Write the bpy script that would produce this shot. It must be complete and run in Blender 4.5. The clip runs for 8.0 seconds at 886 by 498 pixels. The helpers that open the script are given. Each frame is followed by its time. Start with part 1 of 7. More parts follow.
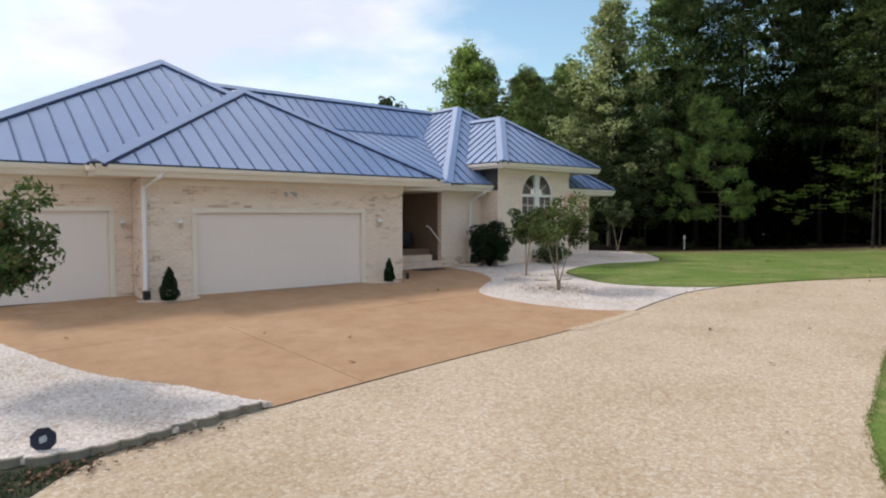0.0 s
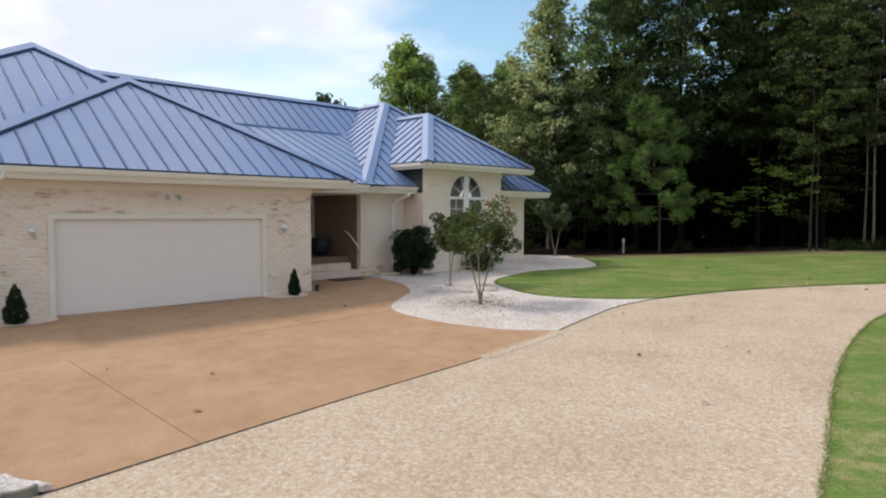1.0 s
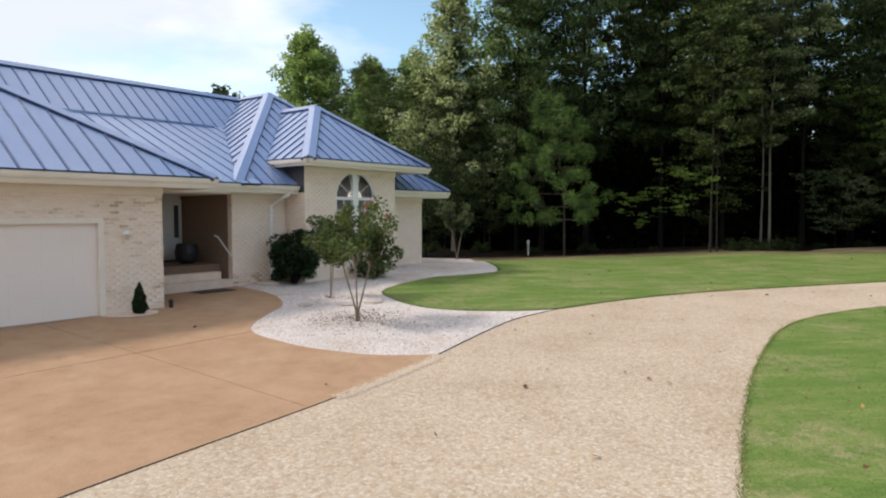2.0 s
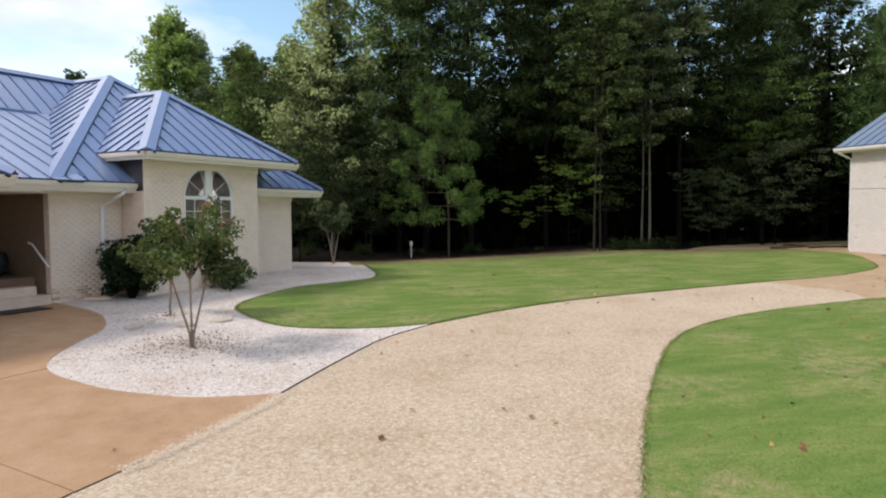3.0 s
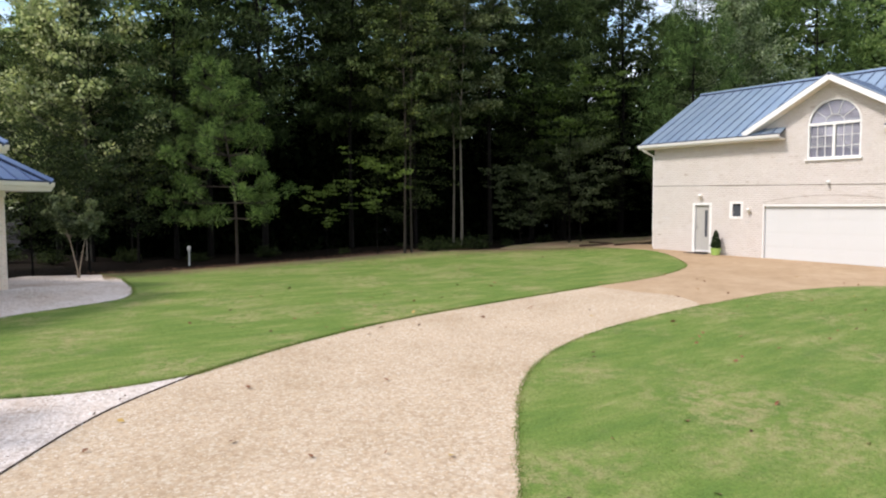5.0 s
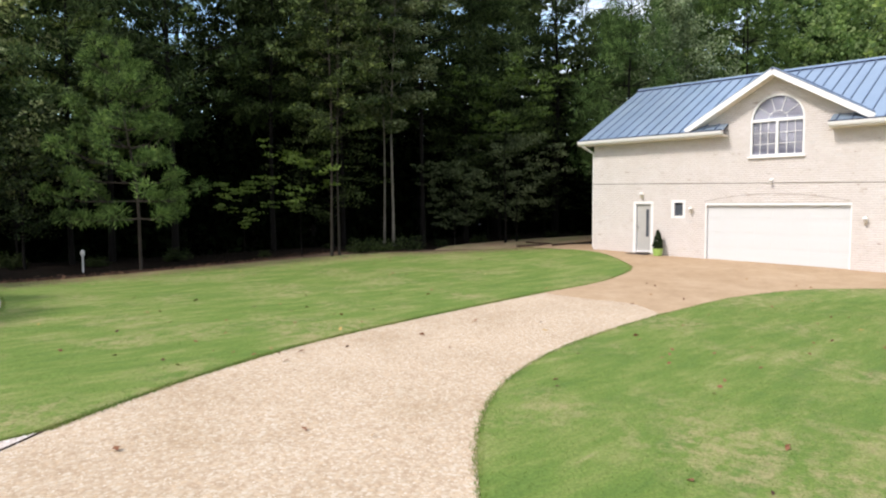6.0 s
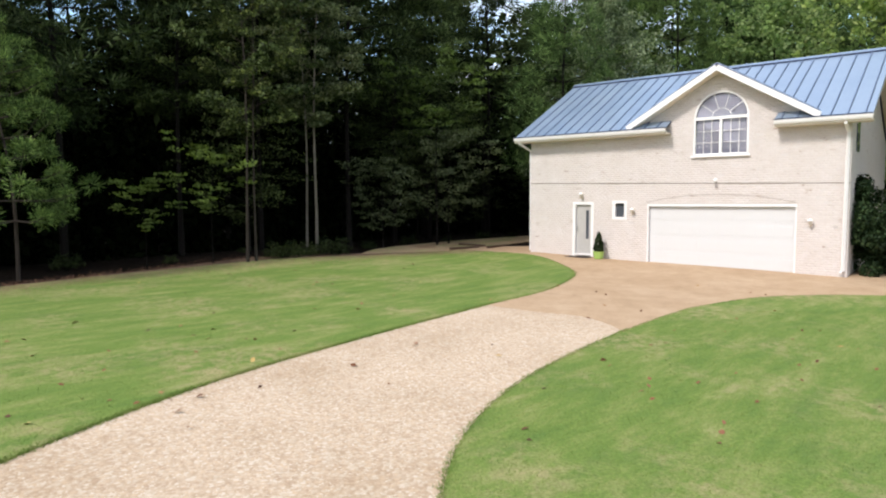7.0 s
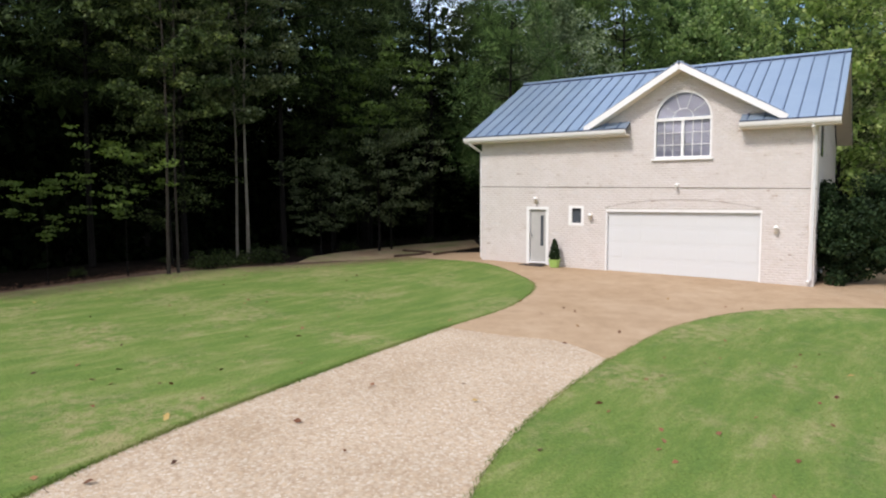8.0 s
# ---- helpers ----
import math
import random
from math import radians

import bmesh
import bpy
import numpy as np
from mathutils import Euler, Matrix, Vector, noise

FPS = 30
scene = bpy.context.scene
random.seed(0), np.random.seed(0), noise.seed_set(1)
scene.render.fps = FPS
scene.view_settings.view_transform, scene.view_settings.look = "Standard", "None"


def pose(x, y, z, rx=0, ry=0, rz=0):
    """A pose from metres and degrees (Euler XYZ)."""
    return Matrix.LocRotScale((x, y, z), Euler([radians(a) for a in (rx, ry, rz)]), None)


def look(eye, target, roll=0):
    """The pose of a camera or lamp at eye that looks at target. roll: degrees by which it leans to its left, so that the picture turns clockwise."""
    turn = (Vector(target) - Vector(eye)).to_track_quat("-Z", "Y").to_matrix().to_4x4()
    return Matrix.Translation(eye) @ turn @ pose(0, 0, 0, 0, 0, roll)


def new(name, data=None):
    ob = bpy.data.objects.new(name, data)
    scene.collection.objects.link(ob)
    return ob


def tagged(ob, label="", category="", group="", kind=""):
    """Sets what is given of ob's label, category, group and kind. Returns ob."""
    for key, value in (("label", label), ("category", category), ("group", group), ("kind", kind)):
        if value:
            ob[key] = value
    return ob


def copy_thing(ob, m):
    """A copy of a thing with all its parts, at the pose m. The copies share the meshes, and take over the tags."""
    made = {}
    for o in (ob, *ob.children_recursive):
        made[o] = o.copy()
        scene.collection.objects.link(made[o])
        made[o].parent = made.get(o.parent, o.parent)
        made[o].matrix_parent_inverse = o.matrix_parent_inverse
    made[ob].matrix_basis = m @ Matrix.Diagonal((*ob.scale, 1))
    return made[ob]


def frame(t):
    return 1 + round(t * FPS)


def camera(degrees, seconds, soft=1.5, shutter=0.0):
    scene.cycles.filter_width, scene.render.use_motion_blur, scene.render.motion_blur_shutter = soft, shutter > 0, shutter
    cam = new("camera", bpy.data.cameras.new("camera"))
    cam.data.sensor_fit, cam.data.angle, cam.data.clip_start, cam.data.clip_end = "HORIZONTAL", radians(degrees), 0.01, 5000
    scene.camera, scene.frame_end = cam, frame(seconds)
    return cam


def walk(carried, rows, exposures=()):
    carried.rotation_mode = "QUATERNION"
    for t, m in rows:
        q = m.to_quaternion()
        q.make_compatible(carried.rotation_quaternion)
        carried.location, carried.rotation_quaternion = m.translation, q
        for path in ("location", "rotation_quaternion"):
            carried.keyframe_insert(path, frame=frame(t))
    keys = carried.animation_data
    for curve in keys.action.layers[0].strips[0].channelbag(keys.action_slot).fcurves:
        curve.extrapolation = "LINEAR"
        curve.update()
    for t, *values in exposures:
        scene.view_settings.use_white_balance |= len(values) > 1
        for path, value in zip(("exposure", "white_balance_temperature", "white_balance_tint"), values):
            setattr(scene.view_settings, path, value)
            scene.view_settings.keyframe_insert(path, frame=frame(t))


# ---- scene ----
cam = camera(67.2, 8.0, soft=2.1)
PATH = [
    (0, (-11.269, -16.834, 2.033), (-9.969, -15.317, 1.934), 0.0),
    (0.5, (-10.245, -16.444, 2.133), (-8.899, -14.967, 2.035), 0.0),
    (1, (-9.2, -16.045, 2.205), (-7.792, -14.628, 2.104), -0.0),
    (1.5, (-8.133, -15.678, 2.26), (-6.645, -14.346, 2.157), -0.0),
    (3, (-5.076, -14.655, 2.434), (-3.327, -13.692, 2.32), -0.2),
    (3.5, (-4.146, -14.293, 2.45), (-2.312, -13.504, 2.332), -0.2),
    (4, (-3.257, -13.932, 2.468), (-1.365, -13.297, 2.347), -0.2),
    (4.5, (-2.332, -13.584, 2.477), (-0.406, -13.061, 2.353), -0.2),
    (6, (0.618, -12.798, 2.52), (2.602, -12.584, 2.386), -0.2),
    (6.5, (1.669, -12.606, 2.526), (3.662, -12.506, 2.389), -0.1),
    (7, (2.699, -12.397, 2.616), (4.694, -12.409, 2.475), -0.1),
    (7.5, (3.715, -12.185, 2.688), (5.706, -12.298, 2.549), -0.1),
    (8, (4.729, -12.01, 2.794), (6.714, -12.218, 2.652), -0.0),
]
EXPOSURES = [(0, -0.28, 6680, 12), (1.5, -0.19, 6660, 12.5), (3.5, -0.08, 6690, 14.5), (4.5, 0.05, 6660, 15), (6.5, 0.26, 6590, 14), (7.2, 0.16, 6530, 14), (8, -0.05, 6460, 15.5)]
walk(cam, [(t, look(eye, target, roll)) for t, eye, target, roll in PATH], EXPOSURES)

# ---- world, sun ----
SUN_DIR = Vector((-0.63 * math.cos(radians(45)), 0.777 * math.cos(radians(45)), math.sin(radians(45)))).normalized()
world = bpy.data.worlds.new("sky")
scene.world = world
world.use_nodes = True
wn, wl = world.node_tree.nodes, world.node_tree.links
wn.clear()
sky = wn.new("ShaderNodeTexSky")
sky.sky_type = "NISHITA"
sky.sun_disc = False
sky.sun_elevation = radians(45)
sky.sun_rotation = math.atan2(SUN_DIR.x, SUN_DIR.y)
sky.dust_density = 1.2
w_co = wn.new("ShaderNodeTexCoord")
w_map = wn.new("ShaderNodeMapping")
w_map.inputs["Scale"].default_value = (1.0, 1.0, 2.6)
w_map.inputs["Location"].default_value = (0.55, 0.25, 0.2)
w_noise = wn.new("ShaderNodeTexNoise")
w_noise.inputs["Scale"].default_value = 2.1
w_noise.inputs["Detail"].default_value = 6.0
w_noise.inputs["Roughness"].default_value = 0.55
w_ramp = wn.new("ShaderNodeValToRGB")
w_ramp.color_ramp.elements[0].position = 0.48
w_ramp.color_ramp.elements[1].position = 0.69
w_mix = wn.new("ShaderNodeMixRGB")
w_tone = wn.new("ShaderNodeTexNoise")
w_tone.inputs["Scale"].default_value = 3.2
w_tone.inputs["Detail"].default_value = 5.0
w_white = wn.new("ShaderNodeValToRGB")
w_white.color_ramp.elements[0].position = 0.44
w_white.color_ramp.elements[0].color = (0.72, 0.735, 0.80, 1)
w_white.color_ramp.elements[1].position = 0.64
w_white.color_ramp.elements[1].color = (1.0, 0.97, 0.95, 1)
w_cloud = wn.new("ShaderNodeMixRGB")
w_cloud.blend_type = "MULTIPLY"
w_cloud.inputs["Fac"].default_value = 1.0
w_cloud.inputs["Color2"].default_value = (10.2, 10.9, 11.7, 1)
wl.new(w_map.outputs["Vector"], w_tone.inputs["Vector"])
wl.new(w_tone.outputs["Fac"], w_white.inputs["Fac"])
wl.new(w_white.outputs["Color"], w_cloud.inputs["Color1"])
wl.new(w_cloud.outputs["Color"], w_mix.inputs["Color2"])
w_bg = wn.new("ShaderNodeBackground")
w_bg.inputs["Strength"].default_value = 0.13
w_out = wn.new("ShaderNodeOutputWorld")
wl.new(w_co.outputs["Generated"], w_map.inputs["Vector"])
wl.new(w_map.outputs["Vector"], w_noise.inputs["Vector"])
# the cloud thickens overhead and to the west
w_dot = wn.new("ShaderNodeVectorMath")
w_dot.operation = "DOT_PRODUCT"
w_dot.inputs[1].default_value = (-0.62, 0.35, 0.70)
w_high = wn.new("ShaderNodeMapRange")
w_high.inputs["From Min"].default_value = 0.02
w_high.inputs["From Max"].default_value = 0.62
w_high.inputs["To Max"].default_value = 0.24
w_add = wn.new("ShaderNodeMath")
w_add.operation = "ADD"
wl.new(w_co.outputs["Generated"], w_dot.inputs[0])
wl.new(w_dot.outputs["Value"], w_high.inputs["Value"])
wl.new(w_noise.outputs["Fac"], w_add.inputs[0])
wl.new(w_high.outputs["Result"], w_add.inputs[1])
wl.new(w_add.outputs["Value"], w_ramp.inputs["Fac"])
wl.new(w_ramp.outputs["Color"], w_mix.inputs["Fac"])
w_lift = wn.new("ShaderNodeMixRGB")
w_lift.blend_type = "MULTIPLY"
w_lift.inputs["Fac"].default_value = 1.0
w_lift.inputs["Color2"].default_value = (1.78, 1.99, 1.86, 1)
wl.new(sky.outputs["Color"], w_lift.inputs["Color1"])
wl.new(w_lift.outputs["Color"], w_mix.inputs["Color1"])
wl.new(w_mix.outputs["Color"], w_bg.inputs["Color"])
wl.new(w_bg.outputs["Background"], w_out.inputs["Surface"])
sun = new("sun", bpy.data.lights.new("sun", "SUN"))
sun.data.energy = 3.0
sun.data.angle = radians(9)
sun.data.color = (1.0, 0.95, 0.87)
sun.matrix_world = look(SUN_DIR * 60, (0, 0, 0))


# ---- materials ----
def material(name, rough=0.7, metal=0.0, spec=0.4):
    m = bpy.data.materials.new(name)
    m.use_nodes = True
    b = m.node_tree.nodes["Principled BSDF"]
    b.inputs["Roughness"].default_value = rough
    b.inputs["Metallic"].default_value = metal
    b.inputs["Specular IOR Level"].default_value = spec
    return m, m.node_tree.nodes, m.node_tree.links, b


def ramp(nodes, links, fac, stops):
    r = nodes.new("ShaderNodeValToRGB")
    while len(r.color_ramp.elements) < len(stops):
        r.color_ramp.elements.new(0.5)
    for e, (p, c) in zip(r.color_ramp.elements, stops):
        e.position, e.color = p, (*c, 1)
    links.new(fac, r.inputs["Fac"])
    return r.outputs["Color"]


def noise_tex(nodes, links, scale, detail=4.0, rough=0.55, vector=None):
    n = nodes.new("ShaderNodeTexNoise")
    n.inputs["Scale"].default_value = scale
    n.inputs["Detail"].default_value = detail
    n.inputs["Roughness"].default_value = rough
    if vector is not None:
        links.new(vector, n.inputs["Vector"])
    return n.outputs["Fac"]


def mixed(nodes, links, kind, fac, a, b):
    m = nodes.new("ShaderNodeMixRGB")
    m.blend_type = kind
    for key, v in (("Fac", fac), ("Color1", a), ("Color2", b)):
        if isinstance(v, (int, float)):
            m.inputs[key].default_value = v
        elif isinstance(v, tuple):
            m.inputs[key].default_value = (*v, 1)
        else:
            links.new(v, m.inputs[key])
    return m.outputs["Color"]


def bump(nodes, links, b, height, strength, distance):
    n = nodes.new("ShaderNodeBump")
    n.inputs["Strength"].default_value = strength
    n.inputs["Distance"].default_value = distance
    links.new(height, n.inputs["Height"])
    links.new(n.outputs["Normal"], b.inputs["Normal"])


def plain(name, colour, rough=0.6, metal=0.0, vary=0.12, scale=6.0, fine=60.0, relief=0.15, spec=0.4):
    m, n, l, b = material(name, rough, metal, spec)
    co = n.new("ShaderNodeTexCoord").outputs["Object"]
    lo, hi = tuple(c * (1 - vary) for c in colour), tuple(min(1, c * (1 + vary)) for c in colour)
    big = ramp(n, l, noise_tex(n, l, scale, 4, vector=co), [(0.3, lo), (0.7, hi)])
    small = noise_tex(n, l, fine, 3, vector=co)
    lo_s, hi_s = 1 - min(0.1, vary), 1 + min(0.06, vary * 0.6)
    speck = ramp(n, l, small, [(0.3, (lo_s,) * 3), (0.7, (hi_s,) * 3)])
    l.new(mixed(n, l, "MULTIPLY", 1.0, big, speck), b.inputs["Base Color"])
    if relief:
        bump(n, l, b, small, relief, 0.01)
    return m


def island_random(nodes):
    return nodes.new("ShaderNodeNewGeometry").outputs["Random Per Island"]


def world_place(nodes):
    return nodes.new("ShaderNodeNewGeometry").outputs["Position"]


def concrete_material(name, tones):
    m, n, l, b = material(name, 0.85, 0, 0.25)
    p = world_place(n)
    big = ramp(n, l, noise_tex(n, l, 0.55, 6, 0.68, p), tones)
    mid = ramp(n, l, noise_tex(n, l, 2.2, 6, 0.7, p), [(0.32, (0.90, 0.89, 0.88)), (0.5, (1.0, 0.99, 0.98)), (0.68, (1.04, 1.05, 1.06))])
    grain_f = noise_tex(n, l, 55, 3, 0.7, p)
    grain = ramp(n, l, grain_f, [(0.3, (0.82, 0.8, 0.78)), (0.7, (1.12, 1.1, 1.08))])
    c = mixed(n, l, "MULTIPLY", 1.0, mixed(n, l, "MULTIPLY", 1.0, big, mid), grain)
    l.new(c, b.inputs["Base Color"])
    bump(n, l, b, grain_f, 0.25, 0.01)
    return m


def gravel_material(name, tones, patch):
    m, n, l, b = material(name, 0.9, 0, 0.25)
    p = world_place(n)
    v = n.new("ShaderNodeTexVoronoi")
    v.inputs["Scale"].default_value = 21
    l.new(p, v.inputs["Vector"])
    sep = n.new("ShaderNodeSeparateColor")
    l.new(v.outputs["Color"], sep.inputs["Color"])
    stones = ramp(n, l, sep.outputs["Red"], tones)
    gap = ramp(n, l, v.outputs["Distance"], [(0.35, (1, 1, 1)), (0.8, (0.86, 0.84, 0.81))])
    c = mixed(n, l, "MULTIPLY", 1.0, stones, gap)
    big = ramp(n, l, noise_tex(n, l, 0.5, 5, 0.6, p), patch)
    l.new(mixed(n, l, "MULTIPLY", 1.0, c, big), b.inputs["Base Color"])
    inv = n.new("ShaderNodeMath")
    inv.operation = "SUBTRACT"
    inv.inputs[0].default_value = 1.0
    l.new(v.outputs["Distance"], inv.inputs[1])
    bump(n, l, b, inv.outputs[0], 0.22, 0.012)
    return m


def stone_bits_material(name, tones):
    m, n, l, b = material(name, 0.85, 0, 0.3)
    c = ramp(n, l, island_random(n), tones)
    big = ramp(n, l, noise_tex(n, l, 0.5, 5, 0.6, world_place(n)), [(0.3, (0.87, 0.85, 0.81)), (0.5, (0.97, 0.965, 0.955)), (0.7, (1.04, 1.045, 1.05))])
    l.new(mixed(n, l, "MULTIPLY", 1.0, c, big), b.inputs["Base Color"])
    return m


def lawn_material():
    m, n, l, b = material("lawn_grass", 0.9, 0, 0.2)
    p = world_place(n)
    stretch = n.new("ShaderNodeMapping")
    stretch.inputs["Scale"].default_value = (1.7, 0.5, 1)
    stretch.inputs["Rotation"].default_value = (0, 0, -0.75)
    stretch.vector_type = "TEXTURE"
    l.new(p, stretch.inputs["Vector"])
    big = ramp(n, l, noise_tex(n, l, 0.95, 9, 0.74, stretch.outputs["Vector"]), [(0.28, (0.085, 0.158, 0.034)), (0.48, (0.132, 0.203, 0.044)), (0.6, (0.19, 0.238, 0.07)), (0.71, (0.31, 0.285, 0.145))])
    fine_f = noise_tex(n, l, 26, 4, 0.75, p)
    fine = ramp(n, l, fine_f, [(0.3, (0.66, 0.68, 0.6)), (0.7, (1.25, 1.22, 1.2))])
    thin = ramp(n, l, noise_tex(n, l, 0.42, 3, 0.55, p), [(0.47, (0, 0, 0)), (0.63, (1, 1, 1))])
    tuft = ramp(n, l, noise_tex(n, l, 4.5, 6, 0.7, p), [(0.42, (0, 0, 0)), (0.62, (0.8, 0.8, 0.8))])
    big = mixed(n, l, "MIX", mixed(n, l, "MULTIPLY", 1.0, thin, tuft), big, (0.33, 0.285, 0.15))
    l.new(mixed(n, l, "MULTIPLY", 1.0, big, fine), b.inputs["Base Color"])
    bump(n, l, b, fine_f, 0.35, 0.03)
    return m


def blade_material():
    m, n, l, b = material("grass_blade", 0.75, 0, 0.2)
    p = world_place(n)
    stretch = n.new("ShaderNodeMapping")
    stretch.inputs["Scale"].default_value = (1.7, 0.5, 1)
    stretch.inputs["Rotation"].default_value = (0, 0, -0.75)
    stretch.vector_type = "TEXTURE"
    l.new(p, stretch.inputs["Vector"])
    big = ramp(n, l, noise_tex(n, l, 0.95, 9, 0.74, stretch.outputs["Vector"]), [(0.28, (0.087, 0.158, 0.036)), (0.48, (0.134, 0.201, 0.046)), (0.6, (0.192, 0.236, 0.072)), (0.71, (0.32, 0.295, 0.155))])
    each = ramp(n, l, island_random(n), [(0.0, (0.7, 0.75, 0.6)), (1.0, (1.3, 1.2, 1.2))])
    l.new(mixed(n, l, "MULTIPLY", 1.0, big, each), b.inputs["Base Color"])
    return m


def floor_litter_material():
    m, n, l, b = material("shaded_woodland_litter", 0.95, 0, 0.1)
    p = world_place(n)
    # the canopy's shade on the floor is put into these litter tones
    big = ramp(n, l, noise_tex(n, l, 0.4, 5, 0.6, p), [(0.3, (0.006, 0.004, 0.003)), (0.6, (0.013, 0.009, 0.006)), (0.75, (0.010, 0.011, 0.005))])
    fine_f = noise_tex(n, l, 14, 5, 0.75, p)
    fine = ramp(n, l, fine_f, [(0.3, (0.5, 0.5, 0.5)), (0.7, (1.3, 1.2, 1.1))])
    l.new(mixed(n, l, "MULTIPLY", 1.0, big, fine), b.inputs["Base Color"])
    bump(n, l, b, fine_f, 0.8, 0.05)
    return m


def brick_material(name="whitewashed_brick", single=False, pale_wall=False, worn=0.0):
    m, n, l, b = material(name, 0.85, 0, 0.25)
    rnd = n.new("ShaderNodeObjectInfo").outputs["Random"] if single else island_random(n)
    p = world_place(n)
    pale = ramp(n, l, rnd, [(0.0, (0.835, 0.69, 0.575)), (0.5, (0.855, 0.72, 0.61)), (1.0, (0.87, 0.75, 0.65))])
    brown = ramp(n, l, rnd, [(0.0, (0.48, 0.35, 0.255)), (0.3, (0.66, 0.515, 0.395)), (0.5, (0.80, 0.665, 0.555))])
    if not worn and not pale_wall:
        brown = ramp(n, l, rnd, [(0.0, (0.62, 0.49, 0.385)), (0.2, (0.72, 0.60, 0.495)), (0.35, (0.82, 0.69, 0.585))])
    stretch = n.new("ShaderNodeMapping")
    stretch.inputs["Scale"].default_value = (1, 1, 1.7) if pale_wall else (0.8, 0.8, 3.2)
    l.new(p, stretch.inputs["Vector"])
    if pale_wall:
        pale = ramp(n, l, rnd, [(0.0, (0.632, 0.592, 0.572)), (0.5, (0.648, 0.61, 0.592)), (1.0, (0.665, 0.63, 0.613))])
        brown = ramp(n, l, rnd, [(0.0, (0.42, 0.35, 0.305)), (0.16, (0.55, 0.49, 0.45)), (0.26, (0.645, 0.605, 0.585))])
    where = ramp(n, l, noise_tex(n, l, 2.2 if pale_wall else 0.9, 4, 0.65, stretch.outputs["Vector"]), [(0.34 + worn if pale_wall else 0.28 + worn, (1, 1, 1)), (0.44 + worn if pale_wall else 0.38 + worn, (0, 0, 0))])
    c = mixed(n, l, "MIX", where, pale, brown)
    wash = ramp(n, l, noise_tex(n, l, 1.6, 6, 0.7, p), [(0.3, (0.93, 0.91, 0.88)), (0.7, (1.02, 1.02, 1.02))])
    grain_f = noise_tex(n, l, 40, 4, 0.7, p)
    grain = ramp(n, l, grain_f, [(0.3, (0.9, 0.88, 0.86)), (0.7, (1.05, 1.05, 1.05))])
    l.new(mixed(n, l, "MULTIPLY", 1.0, mixed(n, l, "MULTIPLY", 1.0, c, wash), grain), b.inputs["Base Color"])
    bump(n, l, b, grain_f, 0.3, 0.005)
    return m


def roof_material(name, tones):
    m, n, l, b = material(name, 0.34, 0.15, 0.6)
    p = world_place(n)
    big = ramp(n, l, noise_tex(n, l, 0.8, 4, 0.6, p), tones)
    info = n.new("ShaderNodeObjectInfo")
    each = ramp(n, l, info.outputs["Random"], [(0.0, (0.94, 0.95, 0.97)), (1.0, (1.05, 1.04, 1.02))])
    l.new(mixed(n, l, "MULTIPLY", 1.0, big, each), b.inputs["Base Color"])
    streak = n.new("ShaderNodeMapping")
    streak.inputs["Scale"].default_value = (3, 3, 0.6)
    l.new(p, streak.inputs["Vector"])
    r = n.new("ShaderNodeMapRange")
    r.inputs["To Min"].default_value = 0.28
    r.inputs["To Max"].default_value = 0.45
    l.new(noise_tex(n, l, 2, 4, 0.6, streak.outputs["Vector"]), r.inputs["Value"])
    l.new(r.outputs["Result"], b.inputs["Roughness"])
    b.inputs["Coat Weight"].default_value = 1.0
    b.inputs["Coat Roughness"].default_value = 0.2
    b.inputs["Coat IOR"].default_value = 2.05
    return m


def leaf_material(name, tones, through_light=0.3, gloss=0.15):
    m, n, l, b = material(name, 0.6, 0, gloss)
    c = ramp(n, l, island_random(n), tones)
    clump = ramp(n, l, noise_tex(n, l, 0.85, 3, 0.6, n.new("ShaderNodeTexCoord").outputs["Object"]), [(0.36, (0.5, 0.52, 0.5)), (0.62, (1.25, 1.22, 1.15))])
    c = mixed(n, l, "MULTIPLY", 1.0, c, clump)
    info = n.new("ShaderNodeObjectInfo")
    each = ramp(n, l, info.outputs["Random"], [(0.0, (0.78, 0.84, 0.85)), (1.0, (1.2, 1.14, 1.0))])
    c = mixed(n, l, "MULTIPLY", 1.0, c, each)
    l.new(c, b.inputs["Base Color"])
    t = n.new("ShaderNodeBsdfTranslucent")
    l.new(mixed(n, l, "MULTIPLY", 1.0, c, (1.35, 1.4, 0.95)), t.inputs["Color"])
    mix = n.new("ShaderNodeMixShader")
    mix.inputs["Fac"].default_value = through_light
    l.new(b.outputs["BSDF"], mix.inputs[1])
    l.new(t.outputs["BSDF"], mix.inputs[2])
    l.new(mix.outputs["Shader"], n["Material Output"].inputs["Surface"])
    return m


def bark_material(name, dark, light):
    m, n, l, b = material(name, 0.9, 0, 0.2)
    co = n.new("ShaderNodeTexCoord").outputs["Object"]
    stretch = n.new("ShaderNodeMapping")
    stretch.inputs["Scale"].default_value = (9, 9, 1.2)
    l.new(co, stretch.inputs["Vector"])
    f = noise_tex(n, l, 1.6, 6, 0.7, stretch.outputs["Vector"])
    l.new(ramp(n, l, f, [(0.3, dark), (0.7, light)]), b.inputs["Base Color"])
    bump(n, l, b, f, 0.8, 0.03)
    return m


def glass_material(name, tint, rough=0.03):
    m, n, l, b = material(name, rough, 0, 0.8)
    b.inputs["Base Color"].default_value = (*tint, 1)
    b.inputs["IOR"].default_value = 1.5
    f = noise_tex(n, l, 3, 2, 0.5, world_place(n))
    bump(n, l, b, f, 0.03, 0.01)
    return m


def clear_glass_material():
    m = glass_material("clear_window_glass", (0.92, 0.95, 0.95), 0.01)
    m.node_tree.nodes["Principled BSDF"].inputs["Transmission Weight"].default_value = 1.0
    return m


